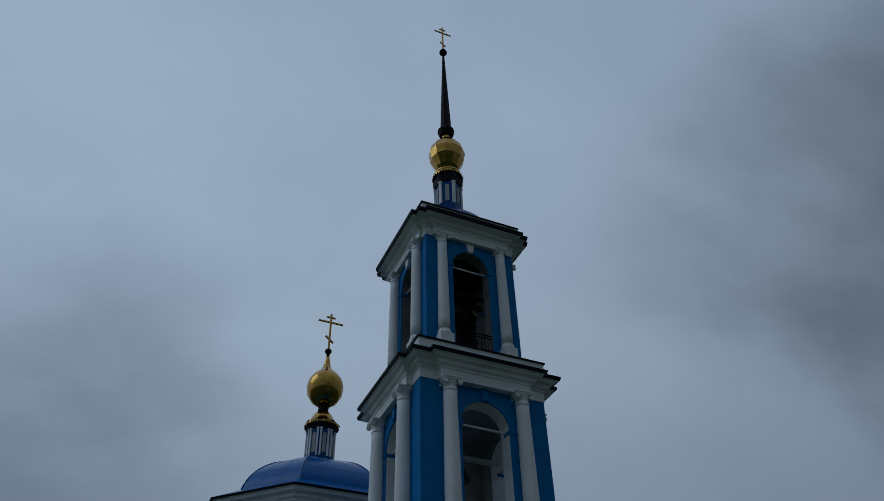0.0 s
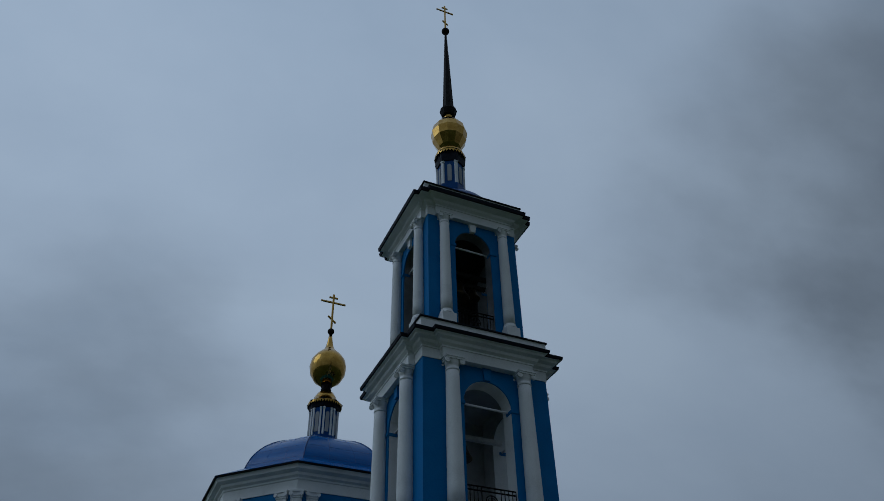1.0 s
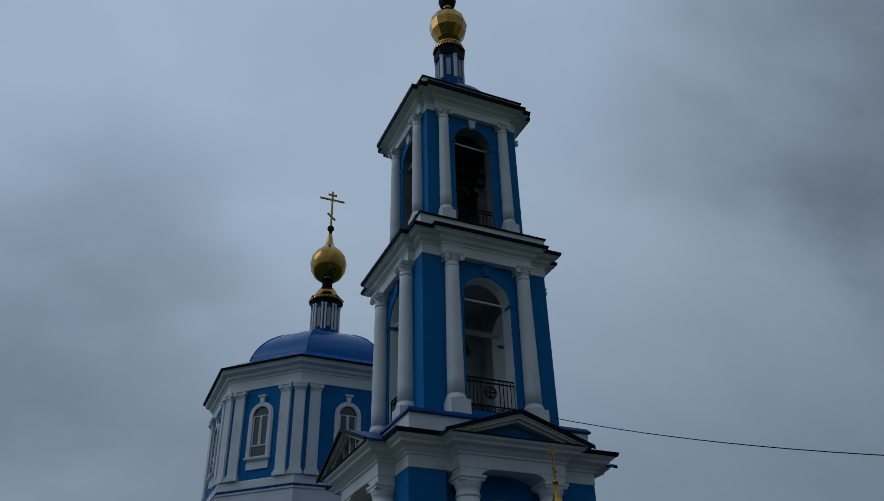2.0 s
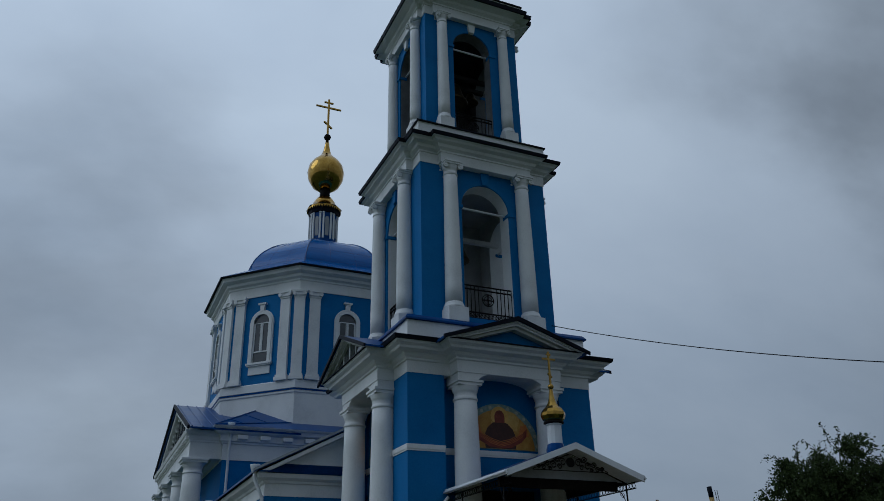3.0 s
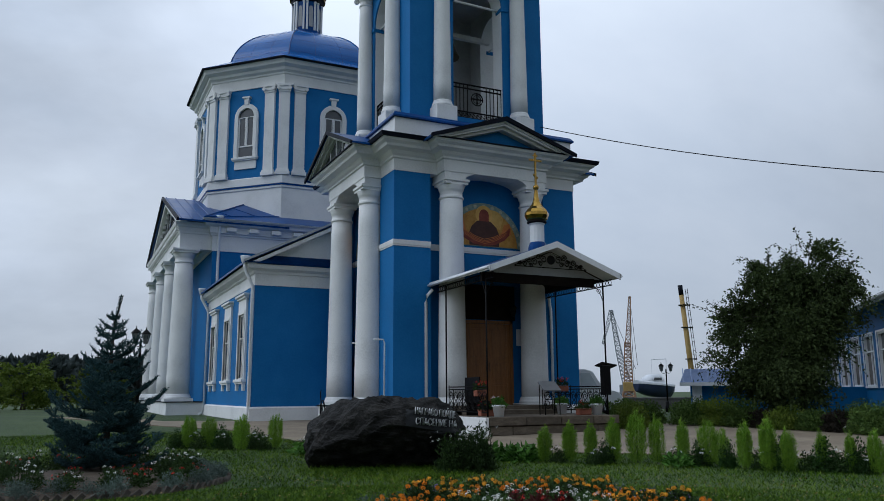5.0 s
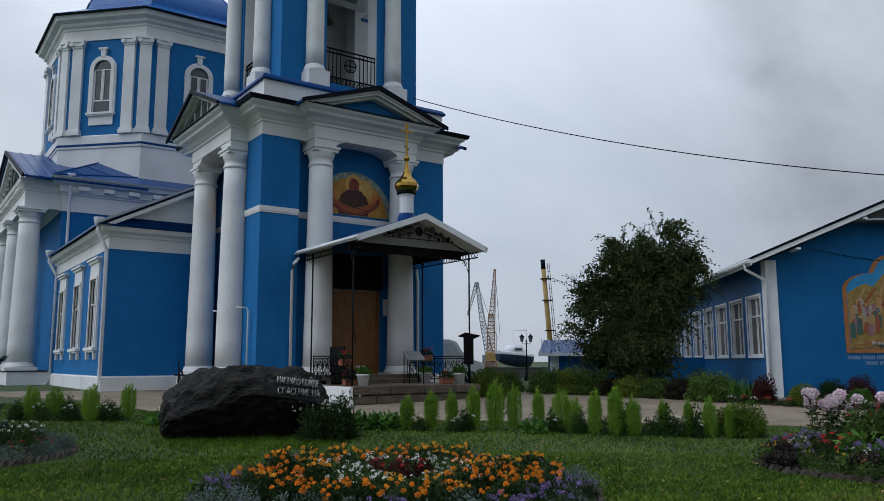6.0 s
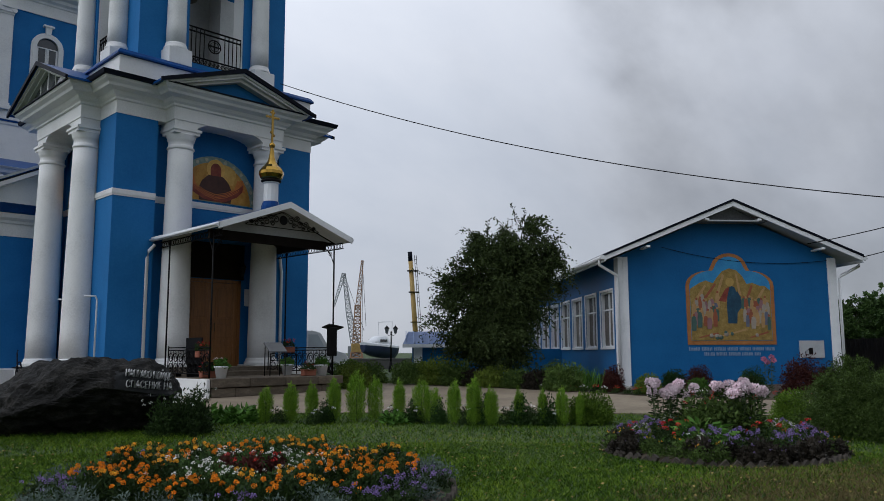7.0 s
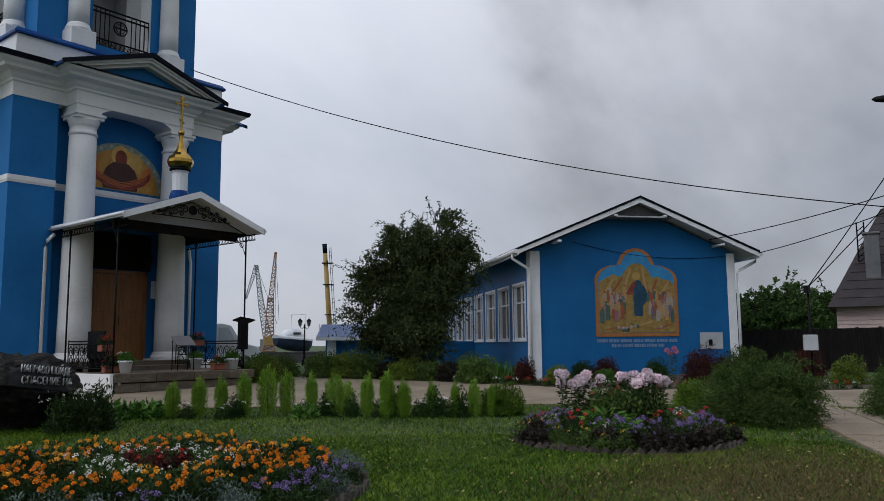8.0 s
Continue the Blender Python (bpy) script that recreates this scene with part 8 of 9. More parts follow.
# ---- street lamps, poles and wires ----
LAMPGLASS = surface("frosted_lamp_glass", (0.10, 0.11, 0.12), (0.15, 0.16, 0.17), (0.2, 0.21, 0.22), 5, 20, (0.2, 0.35), bump=0.0)


def twin_lamp(x, y, h, turn):
    ob = thing("street_lamp", "black cast-iron garden lamp with two lanterns", "street lamp", Matrix.Translation((x, y, ground_z(x, y))) @ pose(0, 0, 0, 0, 0, turn), group="garden lamps")
    part("base", lathe(bmesh.new(), [(0.14, -0.05), (0.14, 0.3), (0.10, 0.34), (0.09, 0.5), (0.06, 0.56)], 12), IRON, ob)
    part("pole", lathe(bmesh.new(), [(0.05, 0.5), (0.045, h * 0.5), (0.055, h * 0.52), (0.035, h * 0.55), (0.03, h - 0.45), (0.045, h - 0.42), (0.02, h - 0.3)], 10), IRON, ob)
    for s in (-1, 1):
        part("arm", pipe([(0, 0, h - 0.45), (s * 0.1, 0, h - 0.55), (s * 0.22, 0, h - 0.52), (s * 0.24, 0, h - 0.42)], 0.014, 6), IRON, ob)
        lt = part("lantern", lathe(bmesh.new(), [(0.05, h - 0.44), (0.075, h - 0.40), (0.12, h - 0.16)], 6, at=(s * 0.24, 0, 0), smooth=False), LAMPGLASS, ob, "frosted glass lantern")
        part("cap", lathe(bmesh.new(), [(0.15, h - 0.16), (0.14, h - 0.14), (0.06, h - 0.05), (0.015, h - 0.02), (0.012, h + 0.05)], 6, at=(s * 0.24, 0, 0), smooth=False), IRON, lt)
        bm = bmesh.new()
        for k in range(6):
            a = math.pi * k / 3
            tube(bm, [(s * 0.24 + 0.052 * math.cos(a), 0.052 * math.sin(a), h - 0.44), (s * 0.24 + 0.122 * math.cos(a), 0.122 * math.sin(a), h - 0.16)], 0.008, 4)
        part("ribs", bm, IRON, lt)


twin_lamp(1.82, 24.95, 3.17, 50)
twin_lamp(*at_az(-40.96, 44.0), 2.55, -35)

POLE = surface("weathered_pole_wood", (0.07, 0.06, 0.05), (0.12, 0.105, 0.09), (0.18, 0.16, 0.14), 4, 30, (0.8, 0.95), bump=0.4, stretch=(3, 3, 0.3))
ux, uy = at_az(-83.2, 24.0)
pole = thing("utility_pole", "tall wooden utility pole with a street light arm", "utility pole", Matrix.Translation((ux, uy, ground_z(ux, uy))))
part("pole", pipe([(0, 0, -0.3), (0, 0, 8.4)], [0.13, 0.09], 10), POLE, pole)
arm = Vector((math.sin(radians(-6.8)) * -0.2, 0.9, 0)).normalized()
part("arm", pipe([(0, 0, 7.4), (0.12 * arm.x, 0.35 * arm.y, 7.75), (0.3 * arm.x, 0.75 * arm.y, 7.85)], 0.025, 6), IRON, pole)
part("lamp_head", lathe(bmesh.new(), [(0.02, -0.28), (0.07, -0.2), (0.1, 0.0), (0.08, 0.2), (0.03, 0.28)], 10, m=Matrix.Translation((0.35 * arm.x, 0.92 * arm.y, 7.86)) @ pose(0, 0, 0, 98, 0, 0)), IRON, pole, "dark street light head")
mx_, my_ = 22.9, 5.77
meter = thing("meter_post", "thin post with a pale grey meter box and cable", "meter post", Matrix.Translation((mx_, my_, ground_z(mx_, my_))))
part("post", pipe([(0, 0, -0.1), (0, 0, 2.75)], 0.035, 8), IRON, meter)
part("box", blk(-0.2, 0.16, -0.22, -0.04, 1.05, 1.47, 0.012, pose(0, 0, 0, 0, 0, -70)), GREY, meter, "pale grey meter box")
part("insulator_rack", blk(-0.2, 0.06, -0.06, 0.06, 2.6, 2.8, 0.01), IRON, meter)


def wire(name, a, b, sag, r, label):
    pts = []
    for i in range(25):
        f = i / 24
        p = Vector(a).lerp(Vector(b), f)
        p.z -= sag * 4 * f * (1 - f)
        pts.append(p)
    tagged(part(name, pipe(pts, r, 5), IRON), label, "cable")


ptop = Vector((ux, uy, 0))
wire("overhead_cable", (16.35, 25.5, 11.95), ptop + Vector((0, 0, 4.88)), 0.83, 0.016, "black overhead cable from tower to pole")
g1 = BM @ Vector((BW - 1.0, -0.2, 5.2))
g2 = BM @ Vector((BW + 0.66, -0.3, 4.68))
wire("overhead_cable", g1, ptop + Vector((0, 0, 5.65)), 0.12, 0.016, "black cable from the gable to the pole")
wire("overhead_cable", g2, ptop + Vector((0, 0, 5.3)), 0.12, 0.016, "black cable from the eave to the pole")
mt = Vector((mx_ - 0.1, my_, ground_z(mx_, my_) + 2.72))
wire("overhead_cable", mt, ptop + Vector((0, 0, 7.35)), 0.05, 0.014, "black cable from the meter post to the pole")
wire("overhead_cable", mt, ptop + Vector((0, 0, 6.25)), 0.05, 0.014, "black cable from the meter post to the pole")
wire("wall_cable", BM @ Vector((1.5, -0.03, 5.08)), BM @ Vector((BW - 0.15, -0.03, 4.65)), 0.3, 0.009, "thin dark cable across the gable wall")

# ---- neighbouring house and fence ----
HA = -78.9
hx, hy = at_az(-81.45, 38.0)
house = thing("house", "house with pale pink siding, brown metal roof and a chimney", "house", Matrix.Translation((hx, hy, 0)) @ pose(0, 0, 0, 0, 0, HA))
SIDING = surface("pale_pink_siding", (0.43, 0.31, 0.29), (0.53, 0.40, 0.37), (0.60, 0.47, 0.43), 1.5, 20, (0.5, 0.7), bump=0.05)
BROWNROOF = surface("brown_metal_tile_roof", (0.022, 0.018, 0.019), (0.036, 0.030, 0.031), (0.058, 0.048, 0.048), 1.5, 20, (0.55, 0.75), bump=0.1, spec=0.2)
bm = bmesh.new()
box(bm, -2.6, 6, 0, 7, 0, 3.15)
part("wall", bm, SIDING, house)
brd = None
for i in range(14):
    bm = extrude_xz(bmesh.new(), [(0.0, 0.5 + 0.19 * i), (-0.045, 0.505 + 0.19 * i), (-0.012, 0.685 + 0.19 * i), (0.0, 0.685 + 0.19 * i)], -2.63, 6.0, Matrix(((0, 1, 0, 0), (1, 0, 0, 0), (0, 0, 1, 0), (0, 0, 0, 1))))
    part("siding_board", bm, SIDING, house)
part("window", blk(-0.2, 0.9, -0.06, 0.0, 1.45, 2.35, 0.01), PANE, house)
bm = bmesh.new()
rv = [bm.verts.new(p) for p in ((-2.95, -0.6, 2.95), (6.4, -0.6, 2.95), (6.4, 3.5, 7.6), (-0.6, 3.5, 7.6), (-2.95, 7.6, 2.95), (6.4, 7.6, 2.95))]
for f in ((0, 1, 2, 3), (0, 3, 4), (3, 2, 5, 4), (0, 4, 5, 1), (1, 5, 2)):
    bm.faces.new([rv[i] for i in f])
part("roof", bm, BROWNROOF, house, "brown metal tile roof")
bm = bmesh.new()
for i in range(11):
    f = (i + 1) / 12
    y, z = -0.6 + 4.1 * f, 2.95 + 4.65 * f + 0.03
    tube(bm, [(-2.7 + 2.1 * f, y, z - 0.02), (6.4, y, z - 0.02)], 0.022, 4)
part("roof_ribs", bm, BROWNROOF, house)
DULLM = surface("dull_sheet_metal", (0.07, 0.075, 0.08), (0.11, 0.115, 0.12), (0.16, 0.165, 0.17), 2, 20, (0.4, 0.6), bump=0.05)
ch = part("chimney", blk(-1.40, -0.82, 0.5, 1.0, 3.9, 6.1, 0.02), DULLM, house, "dull grey metal-clad chimney")
part("chimney_cap", blk(-1.46, -0.76, 0.44, 1.06, 6.1, 6.2, 0.02), DULLM, ch)
bm = bmesh.new()
for s in (-0.14, 0.14):
    tube(bm, [(-1.5 + s, 1.2, 4.4), (-1.5 + s, 1.2, 6.75)], 0.03, 4)
for i in range(9):
    tube(bm, [(-1.64, 1.2, 4.5 + 0.23 * i), (-1.36, 1.2, 4.73 + 0.23 * i)], 0.018, 4)
part("antenna_mast", bm, IRON, house, "thin lattice mast")

FENCE = surface("dark_brown_fence_sheet", (0.010, 0.008, 0.0075), (0.017, 0.013, 0.012), (0.027, 0.022, 0.02), 1.5, 20, (0.45, 0.65), bump=0.08)
f0, f1 = Vector((*at_az(-68.5, 37.5), 0)), Vector((*at_az(-84, 30.5), 0))
fence = thing("fence", "dark brown corrugated metal fence", "fence", Matrix.Translation(f0))
d = (f1 - f0)
n = 26
ang = math.degrees(math.atan2(d.y, d.x))
for i in range(n):
    m = Matrix.Translation(d * (i / n)) @ pose(0, 0, 0, 0, 0, ang)
    ln = d.length / n
    bm = bmesh.new()
    pts = []
    for k in range(17):
        pts.append((ln * k / 16, 0.02 if (k // 2) % 2 else -0.02))
    lo = [bm.verts.new(m @ Vector((x, y, 0.3))) for x, y in pts]
    hi = [bm.verts.new(m @ Vector((x, y, 1.98))) for x, y in pts]
    for k in range(16):
        bm.faces.new((lo[k], lo[k + 1], hi[k + 1], hi[k]))
    bmesh.ops.solidify(bm, geom=list(bm.faces), thickness=0.012)
    part("fence_panel", bm, FENCE, fence)
for i in range(0, n + 1, 2):
    m = Matrix.Translation(d * (i / n)) @ pose(0, 0, 0, 0, 0, ang)
    part("fence_post", blk(-0.04, 0.04, 0.03, 0.11, 0.1, 2.02, 0.0, m), FENCE, fence)

# ---- harbour behind: shed, cranes, chimney, boat, van ----
SHEDROOF = surface("pale_blue_shed_roof", (0.14, 0.22, 0.42), (0.20, 0.29, 0.52), (0.26, 0.36, 0.58), 1.2, 20, (0.35, 0.5), bump=0.06)
sx, sy = at_az(-42.35, 36.2)
shed = thing("shed", "small blue shed with a pale blue sheet roof", "shed", Matrix.Translation((sx, sy, ground_z(sx, sy))) @ pose(0, 0, 0, 0, 0, -42))
part("wall", blk(0.1, 5.4, 0.2, 3.0, -0.1, 1.45), BLUEWOOD, shed)
part("corner_post", blk(0.15, 0.55, 0.1, 0.2, -0.1, 1.42, 0.01), WPIPE, shed)
bm = bmesh.new()
rv = [bm.verts.new(p) for p in ((-0.35, -0.3, 1.42), (5.8, -0.3, 1.42), (5.8, 1.6, 2.05), (-0.1, 1.6, 2.05), (-0.35, 3.3, 1.42), (5.8, 3.3, 1.42))]
for f in ((0, 1, 2, 3), (3, 2, 5, 4)):
    bm.faces.new([rv[i] for i in f])
bmesh.ops.solidify(bm, geom=list(bm.faces), thickness=0.06)
part("roof", bm, SHEDROOF, shed, "pale blue sheet metal roof")
part("fascia", blk(-0.36, 5.8, -0.36, -0.3, 1.28, 1.43, 0.0), WPIPE, shed)
bm = bmesh.new()
for i in range(18):
    x = -0.2 + 0.34 * i
    tube(bm, [(x, -0.3, 1.445), (x, 1.6, 2.075)], 0.018, 4)
part("roof_ribs", bm, SHEDROOF, shed)
part("wing", blk(3.2, 9.0, -0.6, 0.1, -0.1, 1.2), BLUEWOOD, shed)

RUST = surface("rusty_crane_paint", (0.16, 0.085, 0.05), (0.26, 0.15, 0.09), (0.34, 0.22, 0.14), 0.6, 6, (0.7, 0.9), bump=0.1)
GREYC = surface("grey_crane_paint", (0.16, 0.17, 0.19), (0.22, 0.24, 0.26), (0.3, 0.32, 0.34), 0.6, 6, (0.6, 0.8), bump=0.1)
YELLOWC = surface("faded_yellow_paint", (0.24, 0.155, 0.045), (0.34, 0.23, 0.075), (0.42, 0.30, 0.12), 0.6, 6, (0.6, 0.8), bump=0.1)


def lattice(bm, a, b, w0, w1, n, r):
    """A square lattice boom from a to b."""
    a, b = Vector(a), Vector(b)
    d = (b - a).normalized()
    s = d.cross(Vector((0, 1, 0))).normalized()
    u = s.cross(d)
    prev = None
    for i in range(n + 1):
        f = i / n
        c, w = a.lerp(b, f), w0 + (w1 - w0) * f
        q = [c + s * w * i_ + u * w * j_ for i_, j_ in ((-1, -1), (1, -1), (1, 1), (-1, 1))]
        if prev:
            for k in range(4):
                tube(bm, [prev[k], q[k]], r, 4)
                tube(bm, [prev[k], q[(k + 1) % 4]], r * 0.6, 4)
                tube(bm, [q[k], q[(k + 1) % 4]], r * 0.6, 4)
        prev = q


def crane(az, r, base_w, top_dx, h, jib, material, cab, turn, name_label):
    x, y = at_az(az, r)
    ob = thing("harbour_crane", name_label, "crane", Matrix.Translation((x, y, 0)) @ pose(0, 0, 0, 0, 0, az))
    bm = bmesh.new()
    lattice(bm, (0, 0, 0), (0, 0, 1.6), base_w, base_w * 0.75, 2, 0.16)
    part("tower", bm, material, ob)
    part("cab", blk(-0.8, 1.3, -0.8, 0.8, 1.5, 2.9, 0.08), cab, ob, "machine house")
    bm = bmesh.new()
    lattice(bm, (0, 0, 2.6), (top_dx * 0.4, 0, h * 0.72), 0.62, 0.42, 11, 0.08)
    part("mast", bm, material, ob)
    bm = bmesh.new()
    lattice(bm, (top_dx * 0.4, 0, h * 0.66), jib, 0.38, 0.14, 12, 0.06)
    part("jib", bm, material, ob)
    bm = bmesh.new()
    tube(bm, [jib, (jib[0] + 0.1, 0, 1.5)], 0.03, 4)
    tube(bm, [jib, (1.4, 0, 5.4)], 0.03, 4)
    part("ropes", bm, IRON, ob)


crane(-38.5, 120, 1.0, 0.3, 12, (0.75, 0, 15.5), RUST, YELLOWC, 0, "rust-brown harbour crane with raised jib in the distance")
gx, gy = at_az(-38.32, 128)
gc = thing("harbour_crane", "grey harbour crane with leaning boom and hook jib in the distance", "crane", Matrix.Translation((gx, gy, 0)) @ pose(0, 0, 0, 0, 0, -38.3))
part("cab", blk(-1.0, 1.0, -0.9, 0.9, 0.8, 2.6, 0.08), GREYC, gc, "machine house")
part("pedestal", blk(-0.8, 0.8, -0.8, 0.8, 0.0, 0.85, 0.05), GREYC, gc)
bm = bmesh.new()
lattice(bm, (0.2, 0, 2.4), (-0.9, 0, 8.0), 0.6, 0.42, 9, 0.08)
lattice(bm, (-0.9, 0, 8.0), (-1.75, 0, 14.3), 0.42, 0.2, 9, 0.07)
part("boom", bm, GREYC, gc)
bm = bmesh.new()
lattice(bm, (-1.75, 0, 14.3), (-3.3, 0, 9.0), 0.3, 0.12, 8, 0.05)
part("hook_jib", bm, GREYC, gc)
bm = bmesh.new()
tube(bm, [(-1.75, 0, 14.3), (1.6, 0, 5.0)], 0.03, 4)
tube(bm, [(-1.2, 0, 11.0), (0.9, 0, 2.6)], 0.03, 4)
part("ropes", bm, IRON, gc)
cx_, cy_ = at_az(-42.9, 92)
stack = thing("boiler_chimney", "faded yellow steel chimney with a ladder cage in the distance", "chimney", Matrix.Translation((cx_, cy_, 0)) @ pose(0, 0, 0, 0, 0, -43))
part("flue_pipe", pipe([(0, 0, 0), (-0.45, 0, 6.5), (-0.85, 0, 12.2)], [0.34, 0.29, 0.26], 14), YELLOWC, stack)
part("flue_top", pipe([(-0.85, 0, 12.2), (-0.93, 0, 13.3)], [0.27, 0.27], 14), FLASH, stack, "dark chimney top")
bm = bmesh.new()
for s in (0.5, 0.72):
    tube(bm, [(s, 0, 0), (s - 0.9, 0, 12.9)], 0.03, 4)
for i in range(26):
    f = i / 26
    tube(bm, [(0.5 - 0.9 * f, 0, 12.9 * f), (0.72 - 0.9 * f, 0, 12.9 * f)], 0.02, 4)
part("ladder", bm, IRON, stack)
for z in (5.0, 8.5, 11.0):
    f = z / 12.9
    part("platform", blk(-0.85 * f - 0.5, -0.85 * f + 0.75, -0.5, 0.5, z, z + 0.08), IRON, stack)

HULL = surface("dark_blue_hull", (0.02, 0.03, 0.07), (0.03, 0.045, 0.10), (0.05, 0.07, 0.14), 1, 10, (0.3, 0.5), bump=0.03)
bx_, by_ = at_az(-39.75, 62)
boat = thing("motor_boat", "white and dark blue motor boat on land in the distance", "boat", Matrix.Translation((bx_, by_, 1.0)) @ pose(0, 0, 0, 0, 0, -80) @ Matrix.Diagonal((0.62, 0.52, 0.95, 1)))
for yy in (0.4, 3.2):
    part("cradle", blk(-0.9, 0.9, yy - 0.1, yy + 0.1, -0.95, 0.06, 0.0), IRON, boat)
def loft(stations, closed_ends=True):
    """Joins cross-sections, each a list of points, into one skin."""
    bm_ = bmesh.new()
    rows_ = [[bm_.verts.new(p) for p in st] for st in stations]
    for a_, b_ in zip(rows_, rows_[1:]):
        for q_ in range(len(a_) - 1):
            bm_.faces.new((a_[q_], a_[q_ + 1], b_[q_ + 1], b_[q_])).smooth = True
    for r_ in (rows_[0], rows_[-1]):
        bm_.faces.new(r_)
    return bm_


hull_st, deck_st = [], []
for k in range(9):
    f = k / 8
    y, half, keel, sheer = -2.6 + 6.7 * f, 1.4 * math.sin(math.pi * (0.06 + 0.60 * f)) ** 0.7, 0.55 * (1 - f) ** 2.2, 1.15 - 0.25 * f
    hull_st.append([(-half, y, sheer), (-half * 0.92, y, sheer * 0.6 + keel * 0.4), (-half * 0.45, y, keel + 0.05), (half * 0.45, y, keel + 0.05), (half * 0.92, y, sheer * 0.6 + keel * 0.4), (half, y, sheer)])
    deck_st.append([(-half * 1.04, y, sheer), (-half * 1.04, y, sheer + 0.14), (-half * 0.7, y, sheer + 0.26), (half * 0.7, y, sheer + 0.26), (half * 1.04, y, sheer + 0.14), (half * 1.04, y, sheer)])
part("hull", loft(hull_st), HULL, boat)
part("deck", loft(deck_st), WPIPE, boat, "white deck moulding")
cab_st = [[(-w_, y, 1.2), (-w_ * 0.95, y, 1.2 + h_ * 0.6), (-w_ * 0.7, y, 1.2 + h_), (w_ * 0.7, y, 1.2 + h_), (w_ * 0.95, y, 1.2 + h_ * 0.6), (w_, y, 1.2)] for y, w_, h_ in ((-1.2, 0.5, 0.12), (-0.4, 0.8, 0.42), (0.5, 0.95, 0.66), (1.9, 0.98, 0.70), (2.5, 0.95, 0.30))]
part("cabin", loft(cab_st), WPIPE, boat, "white cabin")
for sx_ in (-1, 1):
    part("cabin_window", blk(min(sx_ * 0.93, sx_ * 0.99), max(sx_ * 0.93, sx_ * 0.99), 0.1, 1.7, 1.42, 1.62, 0.0), PANE, boat)
bm = bmesh.new()
tube(bm, [(-1.1, 2.6, 1.2), (-1.15, 2.6, 3.1), (1.15, 2.6, 3.1), (1.1, 2.6, 1.2)], 0.04, 5)
part("arch_rail", bm, WPIPE, boat)

WALLG = surface("old_grey_wall", (0.05, 0.05, 0.05), (0.09, 0.088, 0.085), (0.14, 0.135, 0.13), 0.6, 8, (0.8, 0.95), bump=0.2)
wx0, wy0 = at_az(-36.0, 52)
lw = thing("low_wall", "low grey quay wall behind the yard", "wall", Matrix.Translation((wx0, wy0, 0.3)) @ pose(0, 0, 0, 0, 0, -41))
part("wall_body", blk(-1.0, 9.0, 0, 0.4, 0, 0.75, 0.02), WALLG, lw)
part("coping", blk(-1.05, 9.05, -0.05, 0.45, 0.75, 0.84, 0.01), WALLG, lw)

vx, vy = at_az(-35.0, 40)
van = thing("parked_van", "white van parked behind the church porch", "van", Matrix.Translation((vx, vy, ground_z(vx, vy))) @ pose(0, 0, 0, 0, 0, -33))
VANW = surface("white_car_paint", (0.6, 0.61, 0.62), (0.7, 0.71, 0.72), (0.76, 0.77, 0.78), 1, 20, (0.2, 0.35), bump=0.0)
bm = extrude_xz(bmesh.new(), [(-2.2, 0.35), (1.9, 0.35), (2.0, 0.75), (1.8, 1.05), (1.05, 1.2), (0.55, 2.05), (0.2, 2.15), (-2.15, 2.15), (-2.25, 1.2)], -0.9, 0.9)
part("body", bevelled(bm, 0.05, 2), VANW, van)
# pale base tint holds the sky's reflection in the van's glass
VANGLASS = glass("sky_tinted_van_glass", (0.36, 0.40, 0.42))
part("windscreen", extrude_xz(bmesh.new(), [(0.98, 1.24), (1.08, 1.2), (0.60, 2.02), (0.52, 2.0)], -0.78, 0.78), VANGLASS, van)
part("side_window", extrude_xz(bmesh.new(), [(0.0, 1.25), (0.85, 1.25), (0.45, 1.95), (0.0, 1.95)], -0.915, -0.895), VANGLASS, van)
for xx in (-1.4, 1.25):
    for yy in (-0.8, 0.8):
        wh = part("wheel", lathe(bmesh.new(), [(0.30, -0.1), (0.34, -0.07), (0.34, 0.07), (0.30, 0.1)], 18, m=Matrix.Translation((xx, yy, 0.34)) @ pose(0, 0, 0, 90)), IRON, van)
        part("rim", lathe(bmesh.new(), [(0.2, -0.11), (0.2, 0.11)], 14, m=Matrix.Translation((xx, yy, 0.34)) @ pose(0, 0, 0, 90)), GREY, wh)

# ---- porch furniture ----
def porch_rail(x0, y0, x1, y1, z):
    """A waist-high wrought-iron panel full of scrolls."""
    a, b = Vector((x0, y0, z)), Vector((x1, y1, z))
    L = (b - a).length
    ob = thing("porch_railing", "black wrought-iron scroll railing on the porch", "railing", Matrix.Translation(a) @ pose(0, 0, 0, 0, 0, math.degrees(math.atan2(y1 - y0, x1 - x0))), group="porch railings")
    for zz in (0.12, 0.82, 0.9):
        part("rail", pipe([(0, 0, zz), (L, 0, zz)], 0.02, 5), IRON, ob)
    for xx in (0, L):
        part("upright", pipe([(xx, 0, 0), (xx, 0, 0.95)], 0.018, 6), IRON, ob)
    bm = bmesh.new()
    n = max(2, int(L / 0.3))
    for i in range(n):
        c = L * (i + 0.5) / n
        scroll(bm, c, 0.58, 0.17, 0, turns=1.6, flip=1, rad=0.016)
        scroll(bm, c, 0.32, 0.17, 0, turns=1.6, flip=-1, rad=0.016, start=math.pi)
        tube(bm, [(c + L / n * 0.5, 0, 0.12), (c + L / n * 0.5, 0, 0.82)], 0.013, 4)
        scroll(bm, c, 0.73, 0.06, 0, turns=1.2, rad=0.008)
    part("scrollwork", bm, IRON, ob)
    return ob


